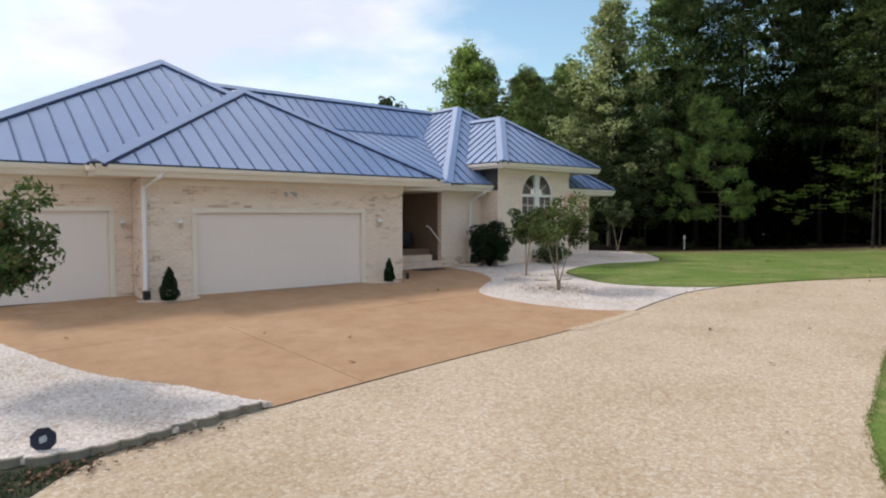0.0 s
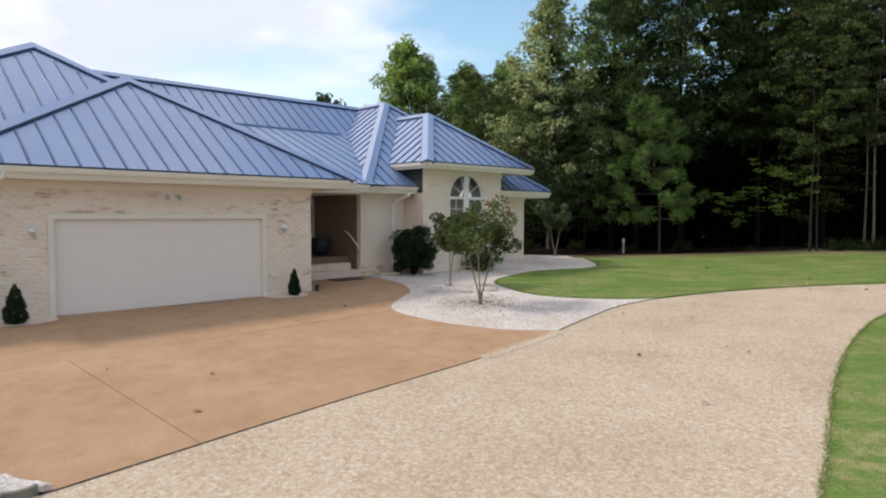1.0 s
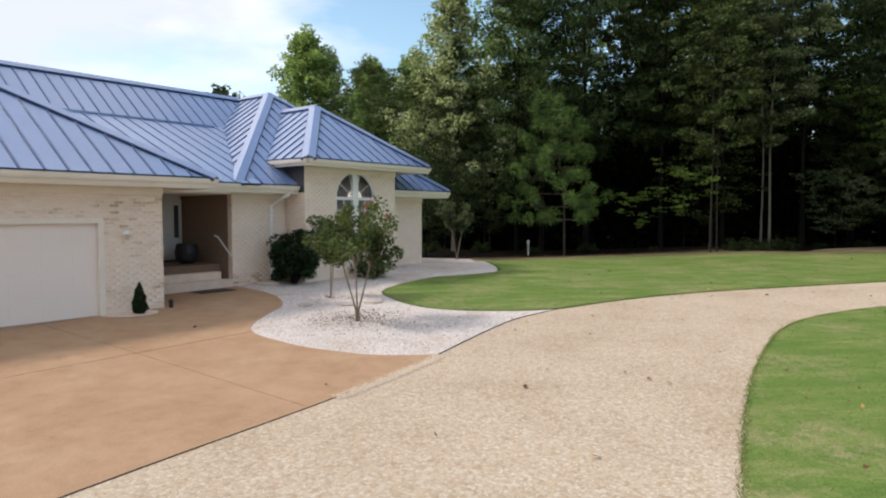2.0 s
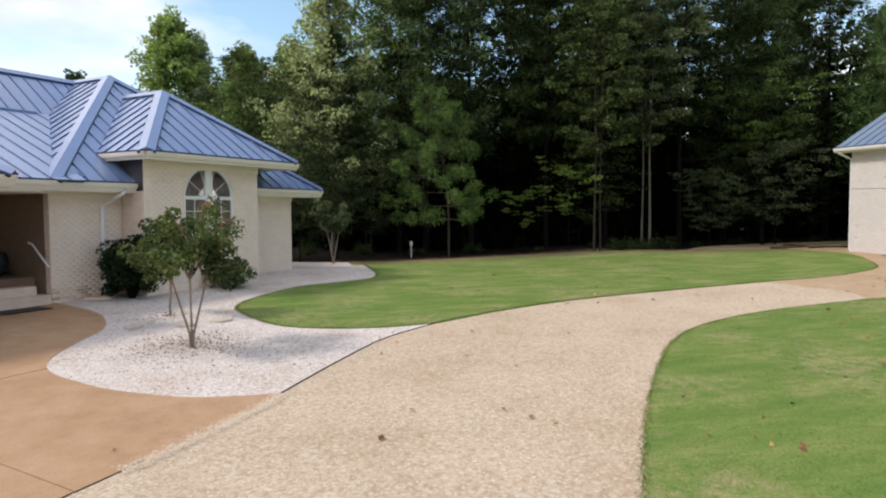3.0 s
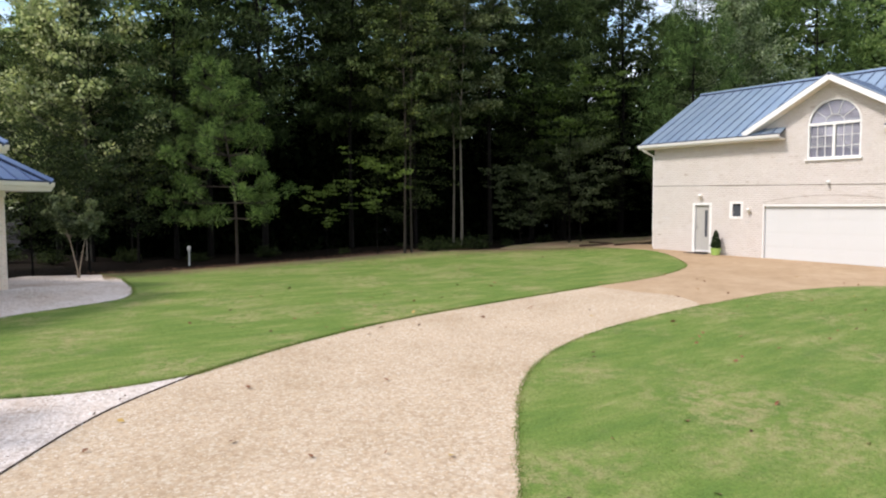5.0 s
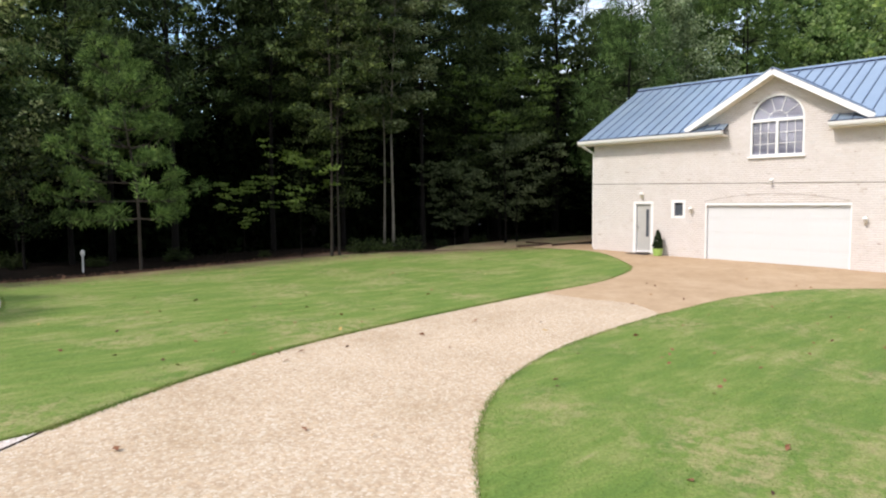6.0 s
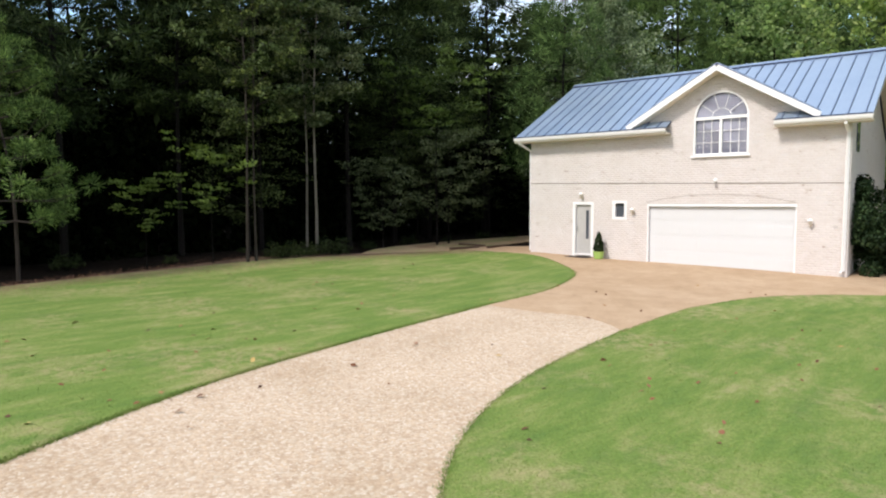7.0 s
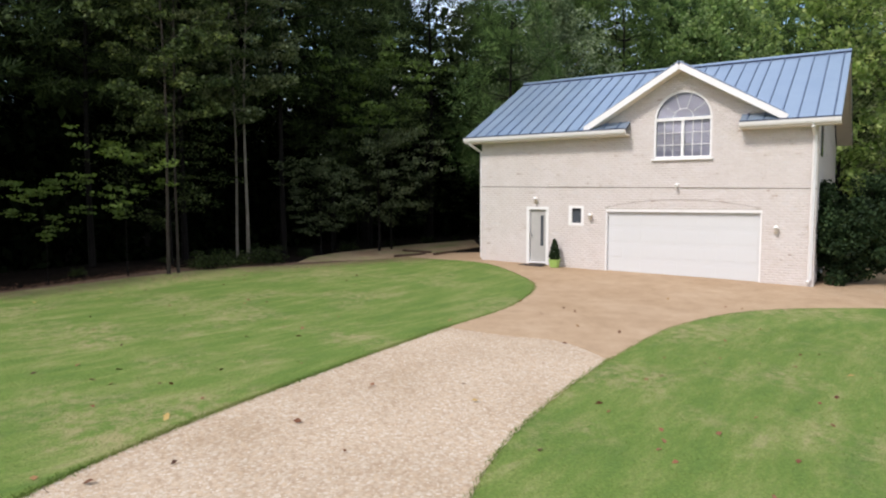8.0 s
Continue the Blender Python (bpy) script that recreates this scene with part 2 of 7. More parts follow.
M_CLEAR = clear_glass_material()
M_CONCRETE = concrete_material("reddish_tan_concrete", [(0.3, (0.375, 0.23, 0.132)), (0.55, (0.42, 0.27, 0.163)), (0.75, (0.455, 0.31, 0.2))])
M_CONCRETE_TAN = concrete_material("tan_concrete", [(0.3, (0.395, 0.282, 0.176)), (0.55, (0.44, 0.323, 0.212)), (0.75, (0.48, 0.365, 0.25))])
M_GRAVEL = gravel_material("tan_gravel", [(0.0, (0.43, 0.325, 0.23)), (0.25, (0.485, 0.38, 0.275)), (0.45, (0.515, 0.42, 0.32)), (0.62, (0.525, 0.405, 0.285)), (0.8, (0.54, 0.45, 0.35)), (1.0, (0.60, 0.525, 0.43))], [(0.3, (0.87, 0.835, 0.78)), (0.5, (0.975, 0.965, 0.945)), (0.7, (1.05, 1.05, 1.04))])
M_GRAVEL_BITS = stone_bits_material("tan_gravel_stone", [(0.0, (0.37, 0.265, 0.185)), (0.12, (0.46, 0.35, 0.25)), (0.3, (0.50, 0.40, 0.295)), (0.45, (0.53, 0.40, 0.275)), (0.6, (0.49, 0.41, 0.325)), (0.8, (0.545, 0.45, 0.345)), (1.0, (0.63, 0.56, 0.465))])
M_MARBLE = gravel_material("white_marble_chips", [(0.0, (0.45, 0.385, 0.345)), (0.3, (0.60, 0.53, 0.49)), (1.0, (0.70, 0.635, 0.60))], [(0.32, (0.80, 0.72, 0.64)), (0.5, (0.98, 0.97, 0.96))])
M_MARBLE_BITS = stone_bits_material("white_marble_stone", [(0.0, (0.40, 0.345, 0.30)), (0.07, (0.55, 0.495, 0.46)), (0.35, (0.63, 0.575, 0.545)), (1.0, (0.73, 0.68, 0.65))])
M_LAWN = lawn_material()
M_BLADE = blade_material()
M_VERGE = plain("dark_verge_ground", (0.03, 0.032, 0.016), 0.95, vary=0.5, scale=3, fine=25, relief=0.8)
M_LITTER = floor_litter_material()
M_BRICK = brick_material()
M_BRICK_ONE = brick_material("whitewashed_single_brick", True, worn=0.10)
M_BRICK_WORN = brick_material("worn_whitewashed_brick", worn=0.14)
M_BRICK_PALE = brick_material("pale_washed_brick", False, True)
M_BRICK_STAINED = brick_material("bare_tan_brick", worn=0.4)
M_MORTAR_PALE = plain("pinkish_white_mortar", (0.615, 0.577, 0.556), 0.95, vary=0.06, scale=2, fine=50)
M_MORTAR = plain("pale_mortar", (0.795, 0.658, 0.548), 0.95, vary=0.06, scale=2, fine=50)
M_ROOF = roof_material("blue_painted_metal", [(0.3, (0.135, 0.208, 0.40)), (0.7, (0.162, 0.24, 0.44))])
# lighter than M_ROOF, painting the bright sky reflected on the garage roof
M_ROOF_SKY_PALED = roof_material("sky_paled_blue_metal", [(0.3, (0.235, 0.325, 0.445)), (0.7, (0.275, 0.365, 0.48))])
M_ROOF_UNDER = plain("dark_roof_underlay", (0.026, 0.04, 0.085), 0.6, vary=0.2)
# ribs coloured darker than the panels to paint the seams' shadow lines
M_ROOF_SEAM = plain("seam_shadow_blue", (0.07, 0.112, 0.23), 0.4, vary=0.15)
M_ROOF_SEAM_PALE = plain("pale_seam_shadow_blue", (0.09, 0.135, 0.22), 0.4, vary=0.15)
# near-black colour that paints shadow lines at the caps and gutters
M_ROOF_SHADE = plain("navy_shadow_strip", (0.022, 0.034, 0.075), 0.5, vary=0.2)
M_TRIM = plain("cream_trim_paint", (0.77, 0.70, 0.60), 0.5, vary=0.05, scale=1.5, relief=0.05)
M_WHITE = plain("white_paint", (0.79, 0.785, 0.775), 0.45, vary=0.03, scale=1.2, relief=0.05)
M_DOOR = plain("white_garage_door_steel", (0.80, 0.705, 0.648), 0.4, vary=0.012, scale=0.7, fine=30, relief=0.0)
M_DOOR_WHITE = plain("bright_white_door_steel", (0.62, 0.63, 0.635), 0.4, vary=0.012, scale=0.7, fine=30, relief=0.0)
M_BLIND = plain("grey_window_blind", (0.17, 0.185, 0.205), 0.9, vary=0.06, scale=1.5)
M_GREY_DOOR = plain("grey_door_paint", (0.44, 0.43, 0.41), 0.45, vary=0.05, relief=0.05)
M_GLASS = glass_material("window_glass", (0.075, 0.085, 0.10))
# lilac paints the sky that the garage window's glass reflects
M_BLIND_LILAC = plain("lilac_reflection_blind", (0.235, 0.23, 0.295), 0.9, vary=0.05, scale=1.5)
M_LAMPGLASS = plain("frosted_lamp_glass", (0.52, 0.46, 0.38), 0.3, vary=0.08)
M_JOINT = plain("dark_joint_sand", (0.30, 0.205, 0.132), 0.95, vary=0.2)
M_BLACK = plain("black_metal", (0.02, 0.02, 0.022), 0.5, vary=0.2)
M_BRASS = plain("antique_brass", (0.28, 0.21, 0.11), 0.4, 0.8)
M_DARKWOOD = plain("dark_varnished_wood", (0.10, 0.06, 0.04), 0.5, vary=0.25)
# the entry recess's shade is put into this brown wall colour
M_ENTRY = plain("shaded_entry_wall", (0.25, 0.172, 0.125), 0.9, vary=0.1)
M_PORCH = plain("brown_porch_paint", (0.21, 0.125, 0.085), 0.7, vary=0.15, scale=2)
M_STEP = plain("pale_concrete_step", (0.72, 0.565, 0.46), 0.85, vary=0.1, scale=3)
M_EDGING = plain("weathered_concrete_edging", (0.20, 0.18, 0.145), 0.9, vary=0.25, scale=5)
M_STEEL_EDGE = plain("dark_edging_strip", (0.075, 0.05, 0.038), 0.8, vary=0.2)
M_GREYISH_WHITE = plain("greyish_white_paint", (0.5, 0.5, 0.48), 0.7, vary=0.15)
M_SOIL = concrete_material("bare_brown_soil", [(0.3, (0.13, 0.083, 0.055)), (0.55, (0.2, 0.135, 0.09)), (0.75, (0.27, 0.2, 0.135))])
M_TRACK = concrete_material("thin_grass_and_dirt", [(0.35, (0.33, 0.23, 0.14)), (0.5, (0.40, 0.31, 0.19)), (0.62, (0.27, 0.28, 0.11))])
M_ARCH_LINE = plain("arch_shadow_line", (0.38, 0.33, 0.3), 0.9, vary=0.15)
M_POT = plain("lime_green_glaze", (0.33, 0.50, 0.13), 0.35, vary=0.12)
M_MAT = plain("dark_door_mat", (0.05, 0.045, 0.045), 0.95, vary=0.2, relief=0.4)
M_SIGN = plain("navy_sign_face", (0.02, 0.025, 0.05), 0.4, vary=0.1)
M_SIGN_MARK = plain("pale_sign_mark", (0.55, 0.57, 0.62), 0.5, vary=0.05)
M_STONE = plain("flat_stepping_stone", (0.52, 0.44, 0.37), 0.9, vary=0.15)
M_DEAD = stone_bits_material("fallen_leaf", [(0.0, (0.07, 0.035, 0.022)), (0.4, (0.19, 0.08, 0.04)), (0.78, (0.28, 0.13, 0.07)), (0.92, (0.45, 0.3, 0.1)), (1.0, (0.55, 0.45, 0.17))])
M_LITTER_LEAF = stone_bits_material("dark_leaf_litter", [(0.0, (0.05, 0.028, 0.018)), (0.6, (0.13, 0.068, 0.042)), (0.95, (0.24, 0.13, 0.075)), (1.0, (0.4, 0.28, 0.12))])
M_LEAF = leaf_material("broad_leaf", [(0.0, (0.025, 0.038, 0.015)), (0.5, (0.067, 0.096, 0.038)), (0.85, (0.127, 0.17, 0.07)), (1.0, (0.23, 0.28, 0.13))], 0.4)
# copy of the broad leaf, darkened to stand for shade under the trees
M_LEAF_SHADED = leaf_material("shaded_understorey_leaf", [(0.0, (0.010, 0.017, 0.007)), (0.6, (0.03, 0.046, 0.02)), (1.0, (0.09, 0.12, 0.055))], 0.35, 0.08)
M_LEAF_LIGHT = leaf_material("light_broad_leaf", [(0.0, (0.11, 0.15, 0.08)), (0.6, (0.28, 0.34, 0.20)), (1.0, (0.54, 0.58, 0.42))], 0.42)
M_LEAF_MID = leaf_material("green_poplar_leaf", [(0.0, (0.12, 0.195, 0.07)), (0.6, (0.265, 0.365, 0.145)), (1.0, (0.44, 0.52, 0.25))], 0.5)
M_LEAF_PALE = leaf_material("pale_grey_green_leaf", [(0.0, (0.05, 0.068, 0.036)), (0.6, (0.125, 0.16, 0.085)), (1.0, (0.27, 0.31, 0.195))], 0.35)
M_LEAF_MAPLE = leaf_material("bright_maple_leaf", [(0.0, (0.055, 0.095, 0.025)), (1.0, (0.13, 0.195, 0.06))], 0.4)
# dark needle copy, its tone painting the shaded stretch of woods
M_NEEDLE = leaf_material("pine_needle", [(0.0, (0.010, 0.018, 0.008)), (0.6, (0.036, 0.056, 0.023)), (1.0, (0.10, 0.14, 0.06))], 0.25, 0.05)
M_NEEDLE_YOUNG = leaf_material("young_pine_needle", [(0.0, (0.015, 0.036, 0.012)), (0.5, (0.066, 0.122, 0.04)), (1.0, (0.20, 0.30, 0.105))], 0.12, 0.06)
# bright needle copy, its tone painting the sunlit stretch of woods
M_NEEDLE_LIT = leaf_material("lit_pine_needle", [(0.0, (0.024, 0.042, 0.018)), (0.6, (0.085, 0.13, 0.055)), (1.0, (0.20, 0.27, 0.12))], 0.25, 0.05)
# deep woodland shade is put into these near-black leaf tones
M_SHADE_LEAF = leaf_material("shade_black_leaf", [(0.0, (0.002, 0.0035, 0.0015)), (1.0, (0.007, 0.011, 0.005))], 0.03, 0.0)
M_HOLLY = leaf_material("dark_glossy_leaf", [(0.0, (0.012, 0.028, 0.012)), (0.7, (0.026, 0.052, 0.02)), (1.0, (0.055, 0.085, 0.035))], 0.1)
M_CRAPE = leaf_material("crape_myrtle_leaf", [(0.0, (0.034, 0.056, 0.02)), (0.6, (0.085, 0.128, 0.05)), (0.95, (0.175, 0.215, 0.09)), (1.0, (0.24, 0.12, 0.08))], 0.3)
M_FLOWER = plain("red_crape_blossom", (0.46, 0.10, 0.13), 0.7, vary=0.2)
# brown bark taken near black, so the woods' shade sits in its colour
M_BARK = bark_material("shade_dark_bark", (0.003, 0.0026, 0.0022), (0.011, 0.009, 0.0075))
M_BARK_MID = bark_material("brown_sapling_bark", (0.022, 0.018, 0.014), (0.065, 0.053, 0.042))
M_BARK_PALE = bark_material("pale_trunk_bark", (0.09, 0.08, 0.065), (0.25, 0.225, 0.185))
M_BARK_CRAPE = bark_material("smooth_tan_bark", (0.18, 0.14, 0.105), (0.34, 0.275, 0.21))


# ---- geometry helpers ----
from mathutils.geometry import delaunay_2d_cdt as delaunay

def link_mesh(name, bm, mat, parent=None, label=""):
    me = bpy.data.meshes.new(name)
    bmesh.ops.recalc_face_normals(bm, faces=bm.faces[:])
    bm.to_mesh(me)
    bm.free()
    me.materials.append(mat)
    ob = new(name, me)
    ob.parent = parent
    if label:
        ob["label"] = label
    return ob


def part(name, bm, mat, parent, label=""):
    return link_mesh(name, bm, mat, parent, label)


def raw_mesh(name, verts, faces, mat):
    """A mesh from arrays: verts N x 3, faces all of the same count of corners."""
    me = bpy.data.meshes.new(name)
    verts, faces = np.asarray(verts, np.float32), np.asarray(faces, np.int32)
    k = faces.shape[1]
    me.vertices.add(len(verts))
    me.vertices.foreach_set("co", verts.ravel())
    me.loops.add(faces.size)
    me.loops.foreach_set("vertex_index", faces.ravel())
    me.polygons.add(len(faces))
    me.polygons.foreach_set("loop_start", np.arange(0, faces.size, k, dtype=np.int32))
    me.update(calc_edges=True)
    me.validate()
    me.materials.append(mat)
    return me


def box(bm, x0, x1, y0, y1, z0, z1):
    v = [bm.verts.new((x, y, z)) for z in (z0, z1) for y in (y0, y1) for x in (x0, x1)]
    for f in ((0, 1, 3, 2), (4, 6, 7, 5), (0, 4, 5, 1), (2, 3, 7, 6), (0, 2, 6, 4), (1, 5, 7, 3)):
        bm.faces.new([v[i] for i in f])
    return v


def soft_box(bm, x0, x1, y0, y1, z0, z1, r=0.01):
    b2 = bmesh.new()
    box(b2, x0, x1, y0, y1, z0, z1)
    bmesh.ops.bevel(b2, geom=b2.edges[:], offset=r, segments=2, affect="EDGES", profile=0.6)
    add_bm(bm, b2)


def add_bm(bm, other, m=None):
    if m is not None:
        bmesh.ops.transform(other, matrix=m, verts=other.verts[:])
    me = bpy.data.meshes.new("tmp")
    other.to_mesh(me)
    other.free()
    bm.from_mesh(me)
    bpy.data.meshes.remove(me)


def extrude_profile(bm, prof, p, q, up=(0, 0, 1)):
    """Profile points (outward, up) swept from p to q; outward is to the right of p->q."""
    p, q = Vector(p), Vector(q)
    d = (q - p).normalized()
    up = Vector(up)
    out = d.cross(up).normalized()
    rings = [[bm.verts.new(o + out * a + up * b) for a, b in prof] for o in (p, q)]
    n = len(prof)
    for i in range(n):
        bm.faces.new([rings[0][i], rings[0][(i + 1) % n], rings[1][(i + 1) % n], rings[1][i]])
    bm.faces.new(rings[0])
    bm.faces.new(rings[1][::-1])


def tube(bm, pts, radii, sides=8, cap=True):
    """A tapered tube along a line of points."""
    pts = [Vector(p) for p in pts]
    rings = []
    for i, p in enumerate(pts):
        d = (pts[min(i + 1, len(pts) - 1)] - pts[max(i - 1, 0)]).normalized()
        a = d.orthogonal().normalized() if abs(d.z) < 0.9 else d.cross(Vector((1, 0, 0))).normalized()
        b = d.cross(a)
        rings.append([bm.verts.new(p + (a * math.cos(t) + b * math.sin(t)) * radii[i]) for t in (2 * math.pi * k / sides for k in range(sides))])
    for r0, r1 in zip(rings, rings[1:]):
        for k in range(sides):
            bm.faces.new([r0[k], r0[(k + 1) % sides], r1[(k + 1) % sides], r1[k]])
    if cap:
        bm.faces.new(rings[0][::-1])
        bm.faces.new(rings[-1])


def lathe(bm, prof, sides=20, centre=(0, 0, 0)):
    rings = []
    for r, z in prof:
        rings.append([bm.verts.new((centre[0] + r * math.cos(2 * math.pi * k / sides), centre[1] + r * math.sin(2 * math.pi * k / sides), centre[2] + z)) for k in range(sides)])
    for r0, r1 in zip(rings, rings[1:]):
        for k in range(sides):
            bm.faces.new([r0[k], r0[(k + 1) % sides], r1[(k + 1) % sides], r1[k]])
    bm.faces.new(rings[0][::-1])
    bm.faces.new(rings[-1])


def spline(pts, step=0.25):
    """A smooth open line through the points."""
    p = [Vector(a) for a in pts]
    out = []
    for i in range(len(p) - 1):
        a, b, c, d = p[max(i - 1, 0)], p[i], p[i + 1], p[min(i + 2, len(p) - 1)]
        n = max(1, int((c - b).length / step))
        for k in range(n):
            t = k / n
            out.append(0.5 * (2 * b + (c - a) * t + (2 * a - 5 * b + 4 * c - d) * t * t + (3 * b - a - 3 * c + d) * t ** 3))
    out.append(p[-1])
    return out


# gentle local rises and dips: centre x, y, spread x, y, height
RISES = ((-0.6, 0.0, 3.8, 3.2, -0.045), (-6.4, 0.6, 2.6, 2.2, 0.045), (12.3, 1.3, 3.0, 0.9, 0.19), (30.0, -16.2, 2.6, 2.6, 0.10), (31.0, -3.6, 3.2, 3.6, 0.28))


def height(x, y):
    """The lie of the land."""
    local = sum(h * math.exp(-((x - cx) / sx) ** 2 - ((y - cy) / sy) ** 2) for cx, cy, sx, sy, h in RISES)
    a, b = min(max(x, -15), 35) / 10, min(max(y, -28), 10) / 10
    return 0.0637 + 0.1157 * a + 0.3001 * b - 0.0192 * a * a - 0.1405 * a * b - 0.0103 * b * b + local


def inside(pt, poly):
    x, y = pt
    hit = False
    j = len(poly) - 1
    for i in range(len(poly)):
        xi, yi, xj, yj = poly[i][0], poly[i][1], poly[j][0], poly[j][1]
        if (yi > y) != (yj > y) and x < (xj - xi) * (y - yi) / (yj - yi) + xi:
            hit = not hit
        j = i
    return hit


def land_patch(name, outline, lift, mat, label, category, thick=0.05, cell=1.0):
    """A sheet that lies on the land inside an outline, with a skirt of its thickness."""
    line = [Vector((p[0], p[1])) for p in outline]
    xs, ys = [p.x for p in line], [p.y for p in line]
    pts, n = list(line), len(line)
    for i in range(int((max(xs) - min(xs)) / cell) + 1):
        for j in range(int((max(ys) - min(ys)) / cell) + 1):
            q = (min(xs) + (i + 0.5) * cell, min(ys) + (j + 0.5) * cell)
            if inside(q, line):
                pts.append(Vector(q))
    edges = [(i, (i + 1) % n) for i in range(n)]
    v2, e2, f2, *_ = delaunay(pts, edges, [], 1, 1e-4)
    bm = bmesh.new()
    vs = [bm.verts.new((p.x, p.y, height(p.x, p.y) + lift)) for p in v2]
    for f in f2:
        bm.faces.new([vs[i] for i in f])
    rim = [e for e in bm.edges if len(e.link_faces) == 1]
    ext = bmesh.ops.extrude_edge_only(bm, edges=rim)
    for g in ext["geom"]:
        if isinstance(g, bmesh.types.BMVert):
            g.co.z -= thick
    ob = link_mesh(name, bm, mat)
    return tagged(ob, label, category, kind="structure")


# ---- the ground ----
def ground_sheet():
    def steps(lo, hi, near_lo, near_hi):
        a = [near_lo - d for d in (400, 250, 150, 90, 55, 32, 18, 9)]
        b = [near_lo + i * 1.5 for i in range(int((near_hi - near_lo) / 1.5) + 1)]
        return a + b + [near_hi + d for d in (9, 18, 32, 55, 90, 150, 250, 400)]
    xs, ys = steps(0, 0, -20, 50), steps(0, 0, -45, 30)
    verts = [(x, y, height(x, y) - 0.07) for y in ys for x in xs]
    w = len(xs)
    faces = [(j * w + i, j * w + i + 1, (j + 1) * w + i + 1, (j + 1) * w + i) for j in range(len(ys) - 1) for i in range(w - 1)]
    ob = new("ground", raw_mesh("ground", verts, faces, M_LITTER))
    return tagged(ob, "shade-darkened brown leaf litter and bare soil under the woods", "ground", kind="structure")


SLAB_FRONT = [(-7.45, -9.02), (-4.1, -8.72), (-1.1, -8.54), (1.2, -8.3), (2.0, -8.12)]
BED_SLAB = spline([(2.0, -8.12), (1.25, -7.25), (0.9, -6.1), (0.87, -5.2), (1.0, -4.25), (1.5, -3.45), (2.6, -2.6), (3.5, -1.95), (4.3, -0.75), (4.65, 0.3), (4.8, 1.5), (4.85, 2.6)])
BED_GRAVEL = spline([(2.0, -8.12), (3.85, -7.72), (5.7, -7.42), (7.5, -7.53)])
BED_LAWN = spline([(7.5, -7.53), (6.5, -6.75), (5.78, -5.7), (5.58, -4.8), (5.92, -3.7), (6.6, -2.5), (7.4, -1.92), (8.6, -1.5), (10.5, -1.12), (11.9, -1.45), (13.2, -1.75), (14.2, -1.4), (15.5, -0.4), (16.6, 0.7), (17.4, 1.5), (18.3, 2.9)])
LAWN_GRAVEL = spline([(7.5, -7.53), (9.9, -8.2), (12.5, -9.35), (15.6, -11.35), (18.65, -13.55)])
LAWN_SLAB = spline([(18.65, -13.55), (20.4, -15.0), (22.0, -15.95), (24.2, -16.8), (26.2, -16.85), (28.3, -16.5), (29.6, -15.9), (31.0, -14.7), (32.8, -13.4)])
WOOD_EDGE = spline([(32.8, -13.4), (31.0, -9.9), (29.2, -6.8), (27.2, -4.3), (24.8, -2.0), (21.3, 0.2), (19.3, 1.6), (18.3, 2.9)])
SLAB_LINE = spline([(18.65, -13.55), (17.8, -14.65), (17.2, -15.65), (15.8, -16.1)])
ISLAND_GRAVEL = spline([(15.8, -16.1), (14.4, -15.0), (12.5, -13.72), (11.0, -12.98), (9.6, -12.55), (8.1, -12.4), (6.5, -12.5), (4.4, -12.75), (2.2, -13.15), (0.0, -13.65), (-1.4, -14.0), (-3.1, -14.5), (-8.0, -16.8), (-16.0, -21.5), (-26.0, -28.0)])
ISLAND_SLAB = spline([(15.8, -16.1), (17.4, -17.5), (18.5, -18.65), (19.7, -20.6), (20.1, -22.3), (20.05, -24.6), (19.6, -28), (18.0, -34)])
SCALLOP = spline([(-10.9, -8.85), (-10.36, -8.98), (-9.9, -9.14), (-9.38, -9.22), (-8.78, -9.18), (-8.1, -9.02), (-7.6, -8.98)])
SLAB_LEFT = spline([(-7.45, -9.02), (-7.65, -8.69), (-8.08, -7.67), (-8.72, -6.61), (-9.19, -5.3), (-9.66, -3.31), (-10.1, -1.2), (-10.3, 1.0)])


def xy(points):
    return [(p[0], p[1]) for p in points]


ground_sheet()
slab_a = xy(spline([(*p, ) for p in SLAB_FRONT])) + xy(BED_SLAB)[1:] + [(1.37, 2.6), (1.37, 0.16), (-6.3, 0.16), (-6.3, 0.95), (-10.3, 1.0)] + xy(SLAB_LEFT)[::-1][1:-1]
house_apron = land_patch("driveway_apron", slab_a, -0.014, M_JOINT, "tan exposed-aggregate concrete apron before the garage doors", "driveway", 0.1)
joint_cuts = ((-20, -5.93, -20, -4.05), (-20, -1.32, -4.05, 9), (-5.93, -1.32, -20, -4.05), (-1.32, 9, -20, -4.05), (-1.32, 9, -4.05, 9))
gravel_line = xy(spline(SLAB_FRONT)) + xy(BED_GRAVEL)[1:] + xy(LAWN_GRAVEL)[1:] + xy(SLAB_LINE)[1:] + xy(ISLAND_GRAVEL)[1:] + [(-32, -22), (-22, -16), (-15, -12.0), (-11.2, -9.9), (-9.9, -9.3), (-9.0, -9.22), (-8.1, -9.05)]
gravel_drive = land_patch("gravel_drive", gravel_line, -0.009, M_GRAVEL, "curving drive of pale tan pea gravel", "gravel drive", 0.05)
bed_line = xy(BED_GRAVEL) + xy(BED_LAWN)[1:] + [(17.2, 5.0), (13.4, 5.0), (13.4, 2.1), (10.7, 2.1), (10.7, 1.0), (6.7, 1.0), (6.7, 2.1), (4.85, 2.6)] + xy(BED_SLAB)[::-1][1:-1]
stone_bed = land_patch("stone_bed", bed_line, -0.008, M_MARBLE, "planting bed covered with white marble chips", "stone bed", 0.06)
